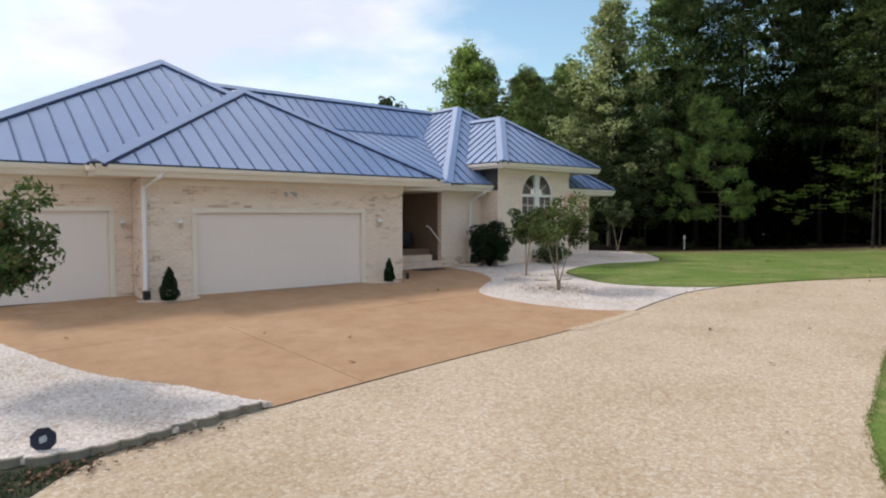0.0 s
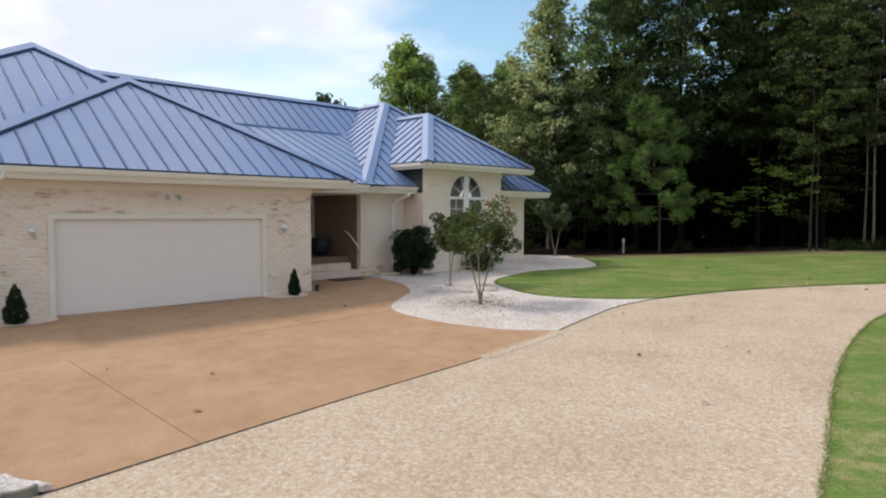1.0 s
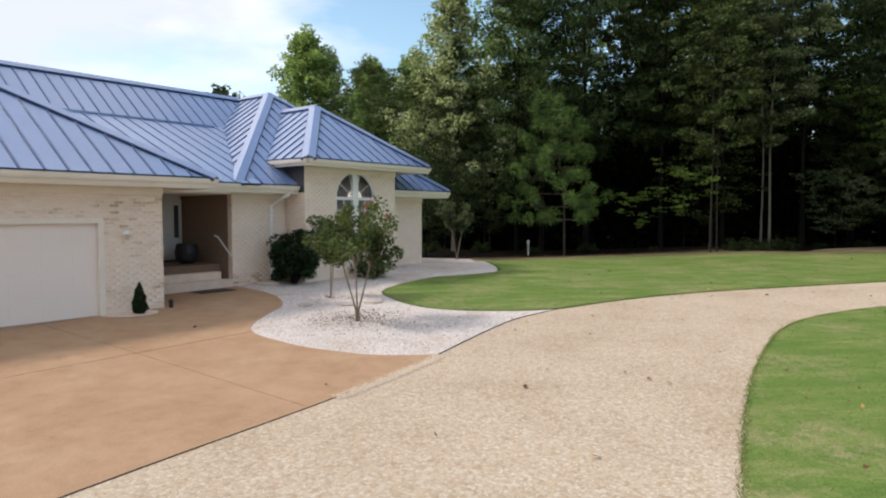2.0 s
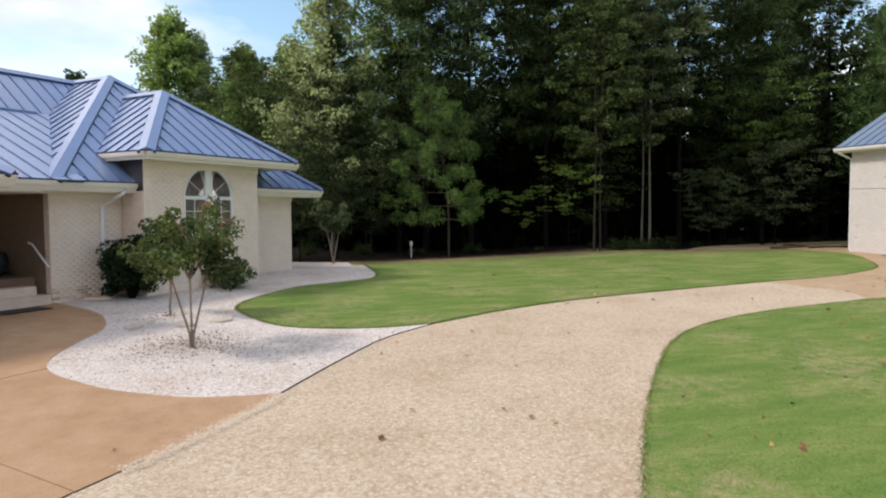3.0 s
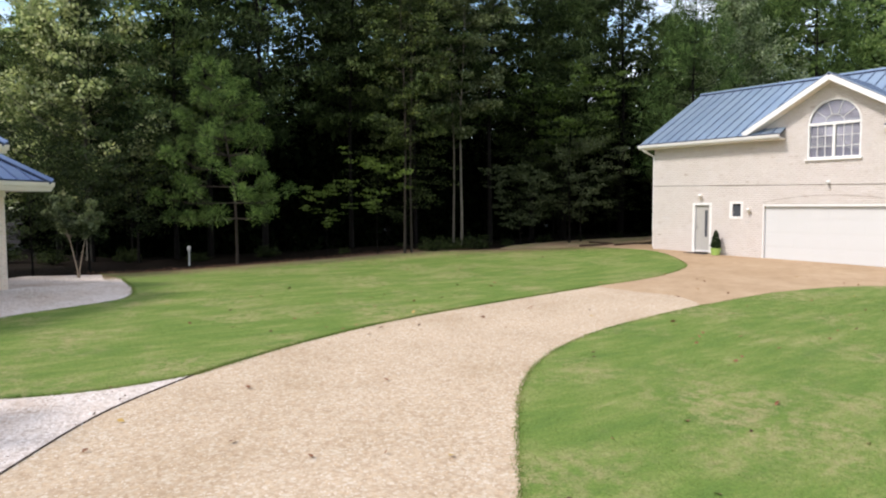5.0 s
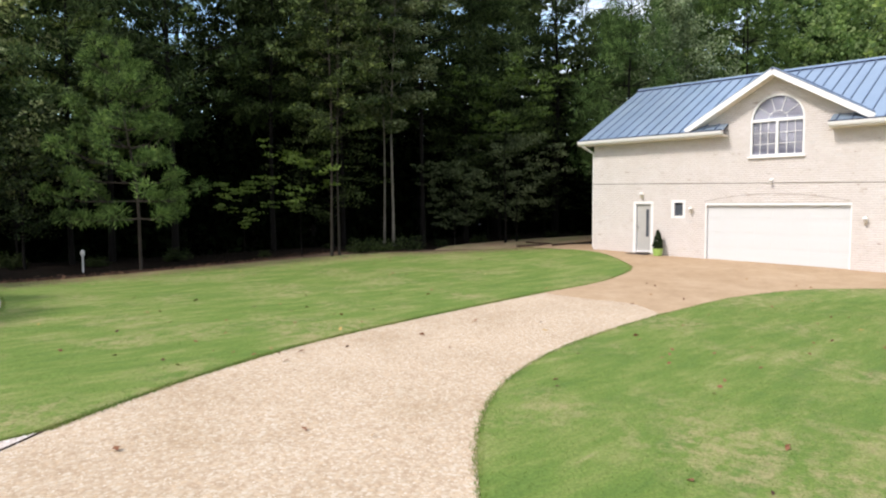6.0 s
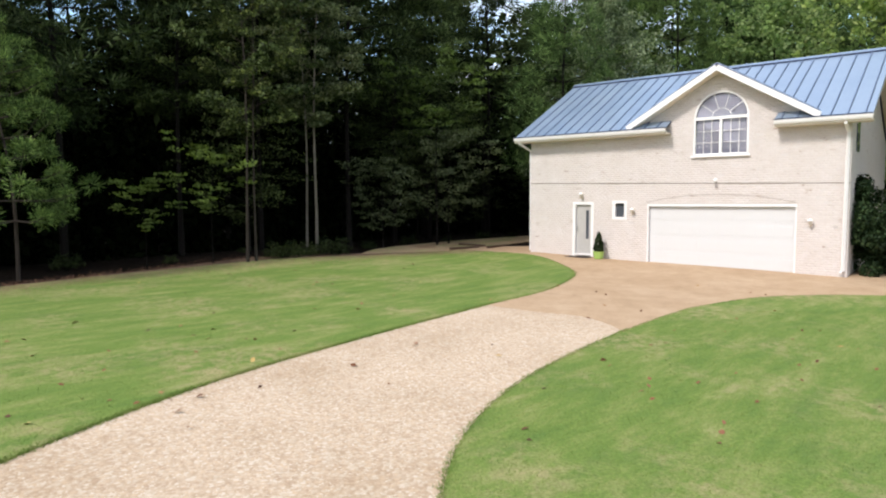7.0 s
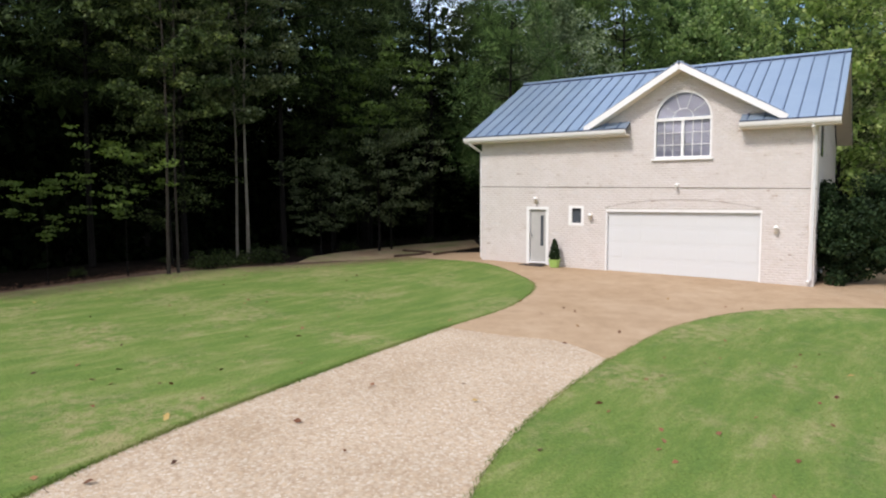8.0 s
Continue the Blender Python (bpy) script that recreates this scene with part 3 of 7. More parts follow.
left_bed_line = xy(SLAB_LEFT) + [(-13.5, 1.0), (-13.5, -7.6), (-12, -8.3)] + xy(SCALLOP)
land_patch("stone_bed", left_bed_line, 0.066, M_MARBLE, "white marble chip bed beside the driveway apron", "stone bed", 0.06)
upper_line = xy(LAWN_GRAVEL) + xy(LAWN_SLAB)[1:] + xy(WOOD_EDGE)[1:] + xy(BED_LAWN)[::-1][1:-1]
land_patch("lawn", upper_line, 0.012, M_LAWN, "mown green lawn between the drive and the woods", "lawn", 0.06)
island_line = xy(ISLAND_GRAVEL)[::-1] + xy(ISLAND_SLAB)[1:] + [(10, -60), (-40, -60)]
land_patch("lawn", island_line, 0.012, M_LAWN, "mown lawn with dry patches inside the drive's curve", "lawn", 0.06)
soil_in = [p for p in WOOD_EDGE if p.x > 21.5]
soil_out = [p + Vector((0.75, 0.65)) * (0.45 + 0.9 * max(0.0, (p.x - 23.0) / 10.0)) for p in soil_in]
land_patch("soil_strip", xy(soil_in) + xy(soil_out)[::-1], -0.02, M_SOIL, "bare brown soil between the lawn and the woods", "soil", 0.05)
TRACK = [(31.6, -9.0), (34.0, -9.3), (35.8, -10.2), (38.1, -11.9), (40.6, -14.1), (43.6, -17.9), (38.0, -17.4), (34.7, -14.7), (32.9, -13.2), (32.5, -11.9), (32.2, -10.4)]
land_patch("dirt_track", TRACK, -0.006, M_TRACK, "bare tan track with thin grass beside the lawn", "track", 0.05)
slab_b = xy(LAWN_SLAB) + [(34.6, -14.6), (34.0, -19.0), (27.5, -28.5), (26, -36), (18.0, -36)] + xy(ISLAND_SLAB)[::-1] + xy(SLAB_LINE)[::-1][1:-1]
land_patch("driveway_apron", slab_b, 0.0, M_CONCRETE_TAN, "tan concrete apron before the detached garage", "driveway", 0.08)
verge = land_patch("lawn", [(-13.5, -7.7), (-12, -8.4)] + xy(SCALLOP)[:-6] + [(-9.6, -9.36), (-9.95, -9.58), (-10.3, -9.9), (-12, -11.0), (-15, -12.7), (-22, -16.5), (-30, -21), (-30, -6), (-13.5, -6)], 0.0, M_VERGE, "dark grass verge beside the gravel drive", "lawn", 0.06)


# ---- building helpers ----
def thing(name, m, label, category, group="", kind=""):
    ob = new(name)
    ob.empty_display_size = 0.2
    ob.matrix_basis = m
    return tagged(ob, label, category, group, kind)


def wall_panel(name, outline, holes, y0, thick, mat, parent, m=None):
    """An upright wall of x, z outline with holes through it; its face looks along -y."""
    pts, edges = [], []
    for loop in (outline, *holes):
        k = len(pts)
        pts += [Vector(p) for p in loop]
        edges += [(k + i, k + (i + 1) % len(loop)) for i in range(len(loop))]
    v2, _, f2, *_ = delaunay(pts, edges, [], 1, 1e-5)
    bm = bmesh.new()
    vs = [bm.verts.new((p.x, y0, p.y)) for p in v2]
    for f in f2:
        c = ((v2[f[0]].x + v2[f[1]].x + v2[f[2]].x) / 3, (v2[f[0]].y + v2[f[1]].y + v2[f[2]].y) / 3)
        if not any(inside(c, h) for h in holes):
            bm.faces.new([vs[i] for i in f])
    for v in [v for v in bm.verts if not v.link_faces]:
        bm.verts.remove(v)
    r = bmesh.ops.extrude_face_region(bm, geom=bm.faces[:])
    for g in r["geom"]:
        if isinstance(g, bmesh.types.BMVert):
            g.co.y += thick
    ob = part(name, bm, mat, parent)
    if m is not None:
        ob.matrix_basis = m
    return ob


def brick_boxes(x0, x1, z0, z1, skip, seed):
    """Corners of all bricks of a wall face in running bond; skip(x0, x1, z0, z1) leaves openings free."""
    rng = np.random.default_rng(seed)
    L, Hh, j = 0.205, 0.068, 0.010
    out = []
    row, z = 0, z0
    while z + Hh * 0.5 < z1:
        x = x0 - (L + j) / 2 * (row % 2)
        top = min(z + Hh, z1)
        while x < x1 - 0.02:
            a, b = max(x, x0), min(x + L, x1)
            if b - a > 0.03:
                for a2, b2 in skip(a, b, z, top):
                    if b2 - a2 > 0.025:
                        d = rng.normal(0, 0.0006)
                        out.append((a2, b2, z + rng.normal(0, 0.0006), top + rng.normal(0, 0.0006), d))
            x += L + j
        z += Hh + j
        row += 1
    return out


def brick_mesh(bricks, back=0.016, mat=None):
    verts, faces = [], []
    for a, b, z0, z1, d in bricks:
        k = len(verts)
        e = 0.003
        verts += [(a, back, z0), (b, back, z0), (b, back, z1), (a, back, z1), (a + e, d, z0 + e), (b - e, d, z0 + e), (b - e, d, z1 - e), (a + e, d, z1 - e)]
        faces += [(k + 4, k + 5, k + 6, k + 7), (k, k + 1, k + 5, k + 4), (k + 1, k + 2, k + 6, k + 5), (k + 2, k + 3, k + 7, k + 6), (k + 3, k, k + 4, k + 7)]
    return raw_mesh("brickwork", verts, faces, mat or M_BRICK)


def rect_skip(rects):
    """Leaves rectangles free."""
    def skip(a, b, z0, z1):
        runs = [(a, b)]
        for x0, x1, y0, y1 in rects:
            if z1 > y0 + 0.02 and z0 < y1 - 0.02:
                nxt = []
                for p, q in runs:
                    if q <= x0 or p >= x1:
                        nxt.append((p, q))
                    else:
                        if p < x0:
                            nxt.append((p, x0))
                        if q > x1:
                            nxt.append((x1, q))
                runs = nxt
        return runs
    return skip


def brickwork(parent, bricks, m=None, mat=None):
    ob = new("brickwork", brick_mesh(bricks, 0.006, mat))
    ob.parent = parent
    if m is not None:
        ob.matrix_basis = m
    return tagged(ob, "pinkish white washed brick" if mat is M_BRICK_PALE else "whitewashed cream brick with brown patches", kind="stuff")


def arc(cx, cz, r, a0=0.0, a1=180.0, n=24):
    return [(cx + r * math.cos(radians(a0 + (a1 - a0) * i / n)), cz + r * math.sin(radians(a0 + (a1 - a0) * i / n))) for i in range(n + 1)]


# ---- roofs ----
def clip_strip(poly, lo, hi):
    for sign, lim in ((1, lo), (-1, -hi)):
        out = []
        for i, p in enumerate(poly):
            q = poly[(i + 1) % len(poly)]
            a, b = sign * p[0] - lim, sign * q[0] - lim
            if a >= 0:
                out.append(p)
            if (a >= 0) != (b >= 0):
                t = a / (a - b)
                out.append((p[0] + (q[0] - p[0]) * t, p[1] + (q[1] - p[1]) * t))
        poly = out
        if not poly:
            return poly
    return poly


def roof_face(parent, pts, seam=0.47, phase=0.0):
    """A sloping face of standing-seam panels; the first two points are its eave."""
    pts = [Vector(p) for p in pts]
    o, e = pts[0], (pts[1] - pts[0]).normalized()
    n = e.cross(pts[2] - pts[0]).normalized()
    if n.z < 0:
        n = -n
    s = n.cross(e)
    if s.z < 0:
        s = -s
    flat = [((p - o).dot(e), (p - o).dot(s)) for p in pts]
    bm = bmesh.new()
    for d in (0.0, -0.05):
        bm.faces.new([bm.verts.new(p + n * d) for p in pts])
    bm.verts.ensure_lookup_table()
    k = len(pts)
    for i in range(k):
        bm.faces.new([bm.verts[i], bm.verts[(i + 1) % k], bm.verts[k + (i + 1) % k], bm.verts[k + i]])
    deck = part("roof", bm, M_ROOF_UNDER, parent, "blue standing-seam metal roof slope")
    lo, hi = min(f[0] for f in flat), max(f[0] for f in flat)
    for i in range(math.floor((lo - phase) / seam), math.ceil((hi - phase) / seam)):
        a = phase + i * seam
        # the gap bares the dark deck, which widens the painted seam shadow
        strip = clip_strip(flat, a + 0.024, a + seam - 0.024)
        if len(strip) < 3:
            continue
        area = abs(sum(p[0] * q[1] - q[0] * p[1] for p, q in zip(strip, strip[1:] + strip[:1]))) / 2
        if area < 0.004:
            continue
        bm = bmesh.new()
        top = [bm.verts.new(o + e * x + s * y + n * 0.022) for x, y in strip]
        low = [bm.verts.new(o + e * x + s * y + n * 0.002) for x, y in strip]
        bm.faces.new(top)
        for j in range(len(strip)):
            bm.faces.new([top[j], top[(j + 1) % len(strip)], low[(j + 1) % len(strip)], low[j]])
        part("roof_panel", bm, M_ROOF_SKY_PALED if parent.name.startswith("detached") else M_ROOF, deck)
        # raised rib, its dark colour drawing the shadow along the seam
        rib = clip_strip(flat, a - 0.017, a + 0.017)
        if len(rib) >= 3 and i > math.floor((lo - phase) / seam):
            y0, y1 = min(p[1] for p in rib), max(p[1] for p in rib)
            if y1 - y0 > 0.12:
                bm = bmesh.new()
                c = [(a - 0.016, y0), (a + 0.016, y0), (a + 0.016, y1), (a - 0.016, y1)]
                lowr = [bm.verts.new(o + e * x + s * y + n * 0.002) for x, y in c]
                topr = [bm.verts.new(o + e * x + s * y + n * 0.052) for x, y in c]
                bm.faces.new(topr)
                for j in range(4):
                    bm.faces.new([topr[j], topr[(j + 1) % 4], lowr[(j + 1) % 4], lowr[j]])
                part("seam", bm, M_ROOF_SEAM_PALE if parent.name.startswith("detached") else M_ROOF_SEAM, deck)
    return deck, n


def roof_cap(parent, p, q, na, nb, w=0.2, lift=1.0):
    """A folded metal cap over a hip or ridge."""
    p, q = Vector(p), Vector(q)
    t = (q - p).normalized()
    da, db = t.cross(na), t.cross(nb)
    if da.dot(nb) > 0:
        da = -da
    if db.dot(na) > 0:
        db = -db
    bm = bmesh.new()
    mid = (na + nb).normalized()
    rings = []
    for o in (p, q):
        rings.append([bm.verts.new(v) for v in (o + da * w + na * 0.085 * lift, o + mid * 0.10 * lift, o + db * w + nb * 0.085 * lift, o + db * w + nb * 0.03, o + mid * 0.04, o + da * w + na * 0.03)])
    for i in range(6):
        bm.faces.new([rings[0][i], rings[0][(i + 1) % 6], rings[1][(i + 1) % 6], rings[1][i]])
    bm.faces.new(rings[0])
    bm.faces.new(rings[1][::-1])
    # closure strips, coloured as the shadow line below the cap's edge
    for d, nn in ((da, na), (db, nb)):
        strip = bmesh.new()
        ends = [[strip.verts.new(o + d * (w + x) + nn * z) for x, z in ((-0.05, 0.004), (0.034, 0.004), (0.034, 0.062), (-0.05, 0.072))] for o in (p, q)]
        for i in range(4):
            strip.faces.new([ends[0][i], ends[0][(i + 1) % 4], ends[1][(i + 1) % 4], ends[1][i]])
        strip.faces.new(ends[0])
        strip.faces.new(ends[1][::-1])
        part("closure_strip", strip, M_ROOF_SHADE, parent, "navy closure strip painting the shadow line under the cap")
    return part("ridge_cap", bm, M_ROOF_SKY_PALED if parent.name.startswith("detached") else M_ROOF, parent, "folded blue metal hip cap")


GUTTER = [(0.0, 0.0), (0.075, 0.0), (0.10, 0.05), (0.115, 0.12), (0.115, 0.135), (0.10, 0.135), (0.085, 0.06), (0.0, 0.05)]


def gutter(parent, p, q):
    bm = bmesh.new()
    extrude_profile(bm, GUTTER, p, q)
    part("gutter", bm, *((M_WHITE, parent, "white painted metal gutter") if parent.name.startswith("detached") else (M_TRIM, parent, "cream painted metal gutter")))
    # strip on the gutter lip that paints the roof overhang's shadow gap
    bm = bmesh.new()
    extrude_profile(bm, [(0.095, 0.132), (0.120, 0.132), (0.120, 0.172), (0.095, 0.172)], p, q)
    part("drip_edge", bm, M_ROOF_SHADE, parent, "dark strip painting the shadow gap at the drip edge")


def board(name, parent, x0, x1, y0, y1, z0, z1, mat=None, label="", m=None, r=0.0):
    bm = bmesh.new()
    if r:
        soft_box(bm, x0, x1, y0, y1, z0, z1, r)
    else:
        box(bm, x0, x1, y0, y1, z0, z1)
    ob = part(name, bm, mat or M_TRIM, parent, label)
    if m is not None:
        ob.matrix_basis = m
    return ob


def hip_roof(parent, x0, x1, y0, z0, ax, ay, az, back, sides=("front", "left", "right"), seam=0.47, phase=0.0):
    """A hip end: eave from x0 to x1 at y0, apex at ax, ay, az, ridge running back."""
    ns = {}
    fl, fr, ap, bk = (x0, y0, z0), (x1, y0, z0), (ax, ay, az), (ax, back, az)
    nf = None
    roofs = {"front": [fl, fr, ap], "left": [(x0, back, z0), fl, ap, bk], "right": [fr, (x1, back, z0), bk, ap]}
    for k in sides:
        ns[k] = roof_face(parent, roofs[k], seam, phase)[1]
    if "left" in ns:
        roof_cap(parent, fl, ap, ns["front"], ns["left"])
    if "right" in ns:
        roof_cap(parent, fr, ap, ns["front"], ns["right"])
        if "left" in ns:
            roof_cap(parent, ap, bk, ns["left"], ns["right"])
    return ns


def garage_door(parent, x0, x1, z0, z1, y, label, mat=None):
    door = new("garage_door")
    door.parent = parent
    door["label"] = label
    rows, n = 4, max(4, round((x1 - x0) / 0.61))
    h = (z1 - z0) / rows
    for r in range(rows):
        bm = bmesh.new()
        soft_box(bm, x0, x1, y, y + 0.05, z0 + r * h + 0.0008, z0 + (r + 1) * h - 0.0008, 0.004)
        w = (x1 - x0) / n
        for c in range(n):
            a, b = x0 + c * w + 0.07, x0 + (c + 1) * w - 0.07
            soft_box(bm, a, b, y - 0.006, y + 0.02, z0 + r * h + 0.10, z0 + (r + 1) * h - 0.10, 0.006)
        part("door_section", bm, mat or M_DOOR, door)
    bm = bmesh.new()
    box(bm, x0, x1, y + 0.005, y + 0.04, z0 - 0.015, z0 + 0.005)
    part("bottom_seal", bm, M_BLACK, door, "black rubber bottom seal")
    return door


def wall_lamp(m, label):
    lamp = thing("wall_lamp", m, label, "wall lamp", "coach lamps on the brick walls")
    bm = bmesh.new()
    soft_box(bm, -0.055, 0.055, -0.025, 0.0, -0.16, 0.10, 0.01)
    part("backplate", bm, M_TRIM, lamp)
    bm = bmesh.new()
    tube(bm, [(0, -0.02, 0.05), (0, -0.07, 0.09), (0, -0.12, 0.09), (0, -0.13, 0.06)], [0.012] * 4, 6)
    part("arm", bm, M_WHITE, lamp)
    bm = bmesh.new()
    lathe(bm, [(0.015, 0.10), (0.02, 0.09), (0.085, 0.03), (0.09, 0.015), (0.06, 0.01)][::-1], 14, (0, -0.13, 0))
    part("shade", bm, M_WHITE, lamp, "white metal lamp hood")
    bm = bmesh.new()
    lathe(bm, [(0.03, -0.125), (0.042, -0.11), (0.056, 0.01), (0.03, 0.012)], 12, (0, -0.13, 0))
    part("glass", bm, M_LAMPGLASS, lamp, "frosted lamp glass")
    return lamp


def flood_light(m, label, heads=2):
    f = thing("flood_light", m, label, "flood light")
    bm = bmesh.new()
    soft_box(bm, -0.06, 0.06, -0.03, 0, -0.05, 0.05, 0.01)
    part("mount", bm, M_WHITE, f)
    for i in range(heads):
        a = (-0.13 if i == 0 else 0.13) if heads == 2 else 0
        bm = bmesh.new()
        tube(bm, [(a * 0.3, -0.03, 0), (a * 0.8, -0.08, -0.01), (a, -0.10, -0.02), (a * 1.1, -0.2, -0.07)], [0.012, 0.02, 0.035, 0.06], 10)
        part("lamp_head", bm, M_WHITE if heads == 1 else M_GREY_DOOR, f)
    return f


def bars(bm, segs, w, y0, y1):
    """Flat bars along x, z segments."""
    for (ax, az), (bx, bz) in segs:
        d = Vector((bx - ax, bz - az))
        nrm = Vector((-d.y, d.x)).normalized() * w / 2
        c = [(ax + nrm.x, az + nrm.y), (bx + nrm.x, bz + nrm.y), (bx - nrm.x, bz - nrm.y), (ax - nrm.x, az - nrm.y)]
        f = [bm.verts.new((x, y0, z)) for x, z in c]
        b = [bm.verts.new((x, y1, z)) for x, z in c]
        bm.faces.new(f)
        bm.faces.new(b[::-1])
        for i in range(4):
            bm.faces.new([f[i], f[(i + 1) % 4], b[(i + 1) % 4], b[i]])


def chain(pts):
    return list(zip(pts, pts[1:]))


def arch_window(parent, cx, half, zb, zs, y, mull, cols, rows, blind, label, split=False):
    """A round-headed window: two lower lights with a grid, and a fan of bars in the half round above."""
    win = new("window")
    win.parent = parent
    win["label"] = label

    def pane(outline):
        bm = bmesh.new()
        front = [bm.verts.new((x, y + 0.052, z)) for x, z in outline]
        back = [bm.verts.new((x, y + 0.058, z)) for x, z in outline]
        bm.faces.new(front)
        bm.faces.new(back[::-1])
        for i in range(len(outline)):
            bm.faces.new([front[i], front[(i + 1) % len(outline)], back[(i + 1) % len(outline)], back[i]])
        part("pane", bm, M_CLEAR, win).visible_shadow = False

    # backing added for the clear glass, its tone imitating reflected sky
    cloth = bmesh.new()
    inset = half - 0.012
    outline = [(cx - inset, zb + 0.012), (cx + inset, zb + 0.012)] + arc(cx, zs, inset)
    face = cloth.faces.new([cloth.verts.new((px, y + 0.09, pz)) for px, pz in outline])
    bmesh.ops.solidify(cloth, geom=[face], thickness=0.004)
    part("blind", cloth, blind, win, "blind added behind the glass, toned like its sky reflection")
    cell_w, cell_h = (half - mull / 2 - 0.06) / cols, (zs - zb - 0.1) / rows
    for s in (-1, 1):
        for c in range(cols):
            for r in range(rows):
                xa, xb = sorted((cx + s * (mull / 2 + cell_w * c), cx + s * (mull / 2 + cell_w * (c + 1))))
                za = zb + 0.05 + cell_h * r
                pane([(xa, za), (xb, za), (xb, za + cell_h), (xa, za + cell_h)])
    r_in, r_out = half * 0.36, half - 0.06
    pane([(cx + r_in, zs + 0.05)] + [p for p in arc(cx, zs, r_in, 8, 172, 12)] + [(cx - r_in, zs + 0.05)])
    for a in range(5):
        pane(arc(cx, zs, r_out, 36 * a, 36 * a + 36, 6) + arc(cx, zs, r_in, 36 * a + 36, 36 * a, 6))
    bm = bmesh.new()
    inner = half - 0.03
    bars(bm, chain([(cx - inner, zs), (cx - inner, zb + 0.03), (cx + inner, zb + 0.03), (cx + inner, zs)]), 0.07, y, y + 0.08)
    bars(bm, chain(arc(cx, zs, inner)), 0.07, y, y + 0.08)
    bars(bm, [((cx - half, zs), (cx + half, zs))], 0.10, y - 0.004, y + 0.08)
    bars(bm, [((cx, zb), (cx, zs + (half - 0.02 if split else 0)))], mull, y - 0.008, y + 0.08)
    part("window_frame", bm, M_WHITE, win, "white window frame")
    bm = bmesh.new()
    side = half - mull / 2 - 0.06
    for s in (-1, 1):
        for c in range(1, cols):
            x = cx + s * (mull / 2 + side * c / cols)
            bars(bm, [((x, zb + 0.05), (x, zs - 0.04))], 0.022, y + 0.04, y + 0.065)
        for r in range(1, rows):
            z = zb + 0.05 + (zs - zb - 0.1) * r / rows
            bars(bm, [((cx + s * mull / 2, z), (cx + s * (half - 0.06), z))], 0.022, y + 0.042, y + 0.067)
    r1 = half * 0.36
    bars(bm, chain(arc(cx, zs, r1, 0, 180, 14)), 0.02, y + 0.04, y + 0.065)
    for a in (36, 72, 108, 144):
        p = [(cx + r * math.cos(radians(a)), zs + r * math.sin(radians(a))) for r in (r1, half - 0.05)]
        bars(bm, [p], 0.017, y + 0.042, y + 0.067)
    part("glazing_grid", bm, M_WHITE, win, "thin white glazing bars")
    bm = bmesh.new()
    soft_box(bm, cx - half - 0.06, cx + half + 0.06, y - 0.11, y + 0.02, zb - 0.07, zb - 0.002, 0.01)
    part("window_sill", bm, M_WHITE, win)
    return win


def downspout(parent, pts, r=0.06):
    bm = bmesh.new()
    tube(bm, pts, [r] * len(pts), 4)
    return part("downspout", bm, M_WHITE, parent, "white metal downspout")


# ---- the house ----
house = thing("house", pose(0, 0, 0), "single-storey whitewashed brick house with a blue metal hip roof", "house")
EZ = 3.21
TOPZ = 2.95

# garage front
DL, DR, DH = -5.05, -0.06, 2.13
w1 = wall_panel("wall", [(-6.35, -0.3), (1.47, -0.3), (1.47, TOPZ), (-6.35, TOPZ)], [[(DL, -0.29), (DR, -0.29), (DR, DH), (DL, DH)]], 0.0012, 0.24, M_MORTAR, house)
garage_bricks = brick_boxes(-6.35, 1.47, -0.25, TOPZ, rect_skip([(DL - 0.11, DR + 0.11, -1, DH + 0.10)]), 1)
garage_door(house, DL - 0.03, DR + 0.03, 0.0, DH + 0.03, 0.094, "white sectional double garage door, closed")
for a, b, z0, z1 in ((DL - 0.11, DL + 0.008, -0.05, DH + 0.1), (DR - 0.008, DR + 0.11, -0.05, DH + 0.1), (DL + 0.008, DR - 0.008, DH - 0.008, DH + 0.1)):
    board("door_trim", house, a, b, -0.03, 0.09, z0, z1, M_TRIM, "cream door casing")
# small garage, set back
SL, SR = -9.34, -6.87
wall_panel("wall", [(-10.6, -0.3), (-6.1, -0.3), (-6.1, TOPZ), (-10.6, TOPZ)], [[(SL, -0.29), (SR, -0.29), (SR, 2.16), (SL, 2.16)]], 0.7812, 0.24, M_MORTAR, house)
small_bricks = brick_boxes(-10.6, -6.35, -0.25, TOPZ, rect_skip([(SL - 0.1, SR + 0.1, -1, 2.26)]), 2)
brickwork(house, small_bricks, pose(0, 0.78, 0), M_BRICK_WORN)
garage_door(house, SL - 0.03, SR + 0.03, 0.02, 2.19, 0.874, "white sectional single garage door, closed")
for a, b, z0, z1 in ((SL - 0.1, SL + 0.008, -0.05, 2.26), (SR - 0.008, SR + 0.1, -0.05, 2.26), (SL + 0.008, SR - 0.008, 2.152, 2.26)):
    board("door_trim", house, a, b, 0.75, 0.87, z0, z1, M_TRIM, "cream door casing")
# side faces
TURN_W = Matrix.Rotation(radians(-90), 4, "Z")
TURN_E = Matrix.Rotation(radians(90), 4, "Z")
wall_panel("wall", [(-0.78, -0.3), (-0.02, -0.3), (-0.02, TOPZ), (-0.78, TOPZ)], [], 0.0012, 0.2, M_MORTAR, house, Matrix.Translation((-6.35, 0, 0)) @ TURN_W)
brickwork(house, brick_boxes(-0.775, 0.0, -0.25, TOPZ, rect_skip([]), 3), Matrix.Translation((-6.35, 0, 0)) @ TURN_W, M_BRICK_WORN)
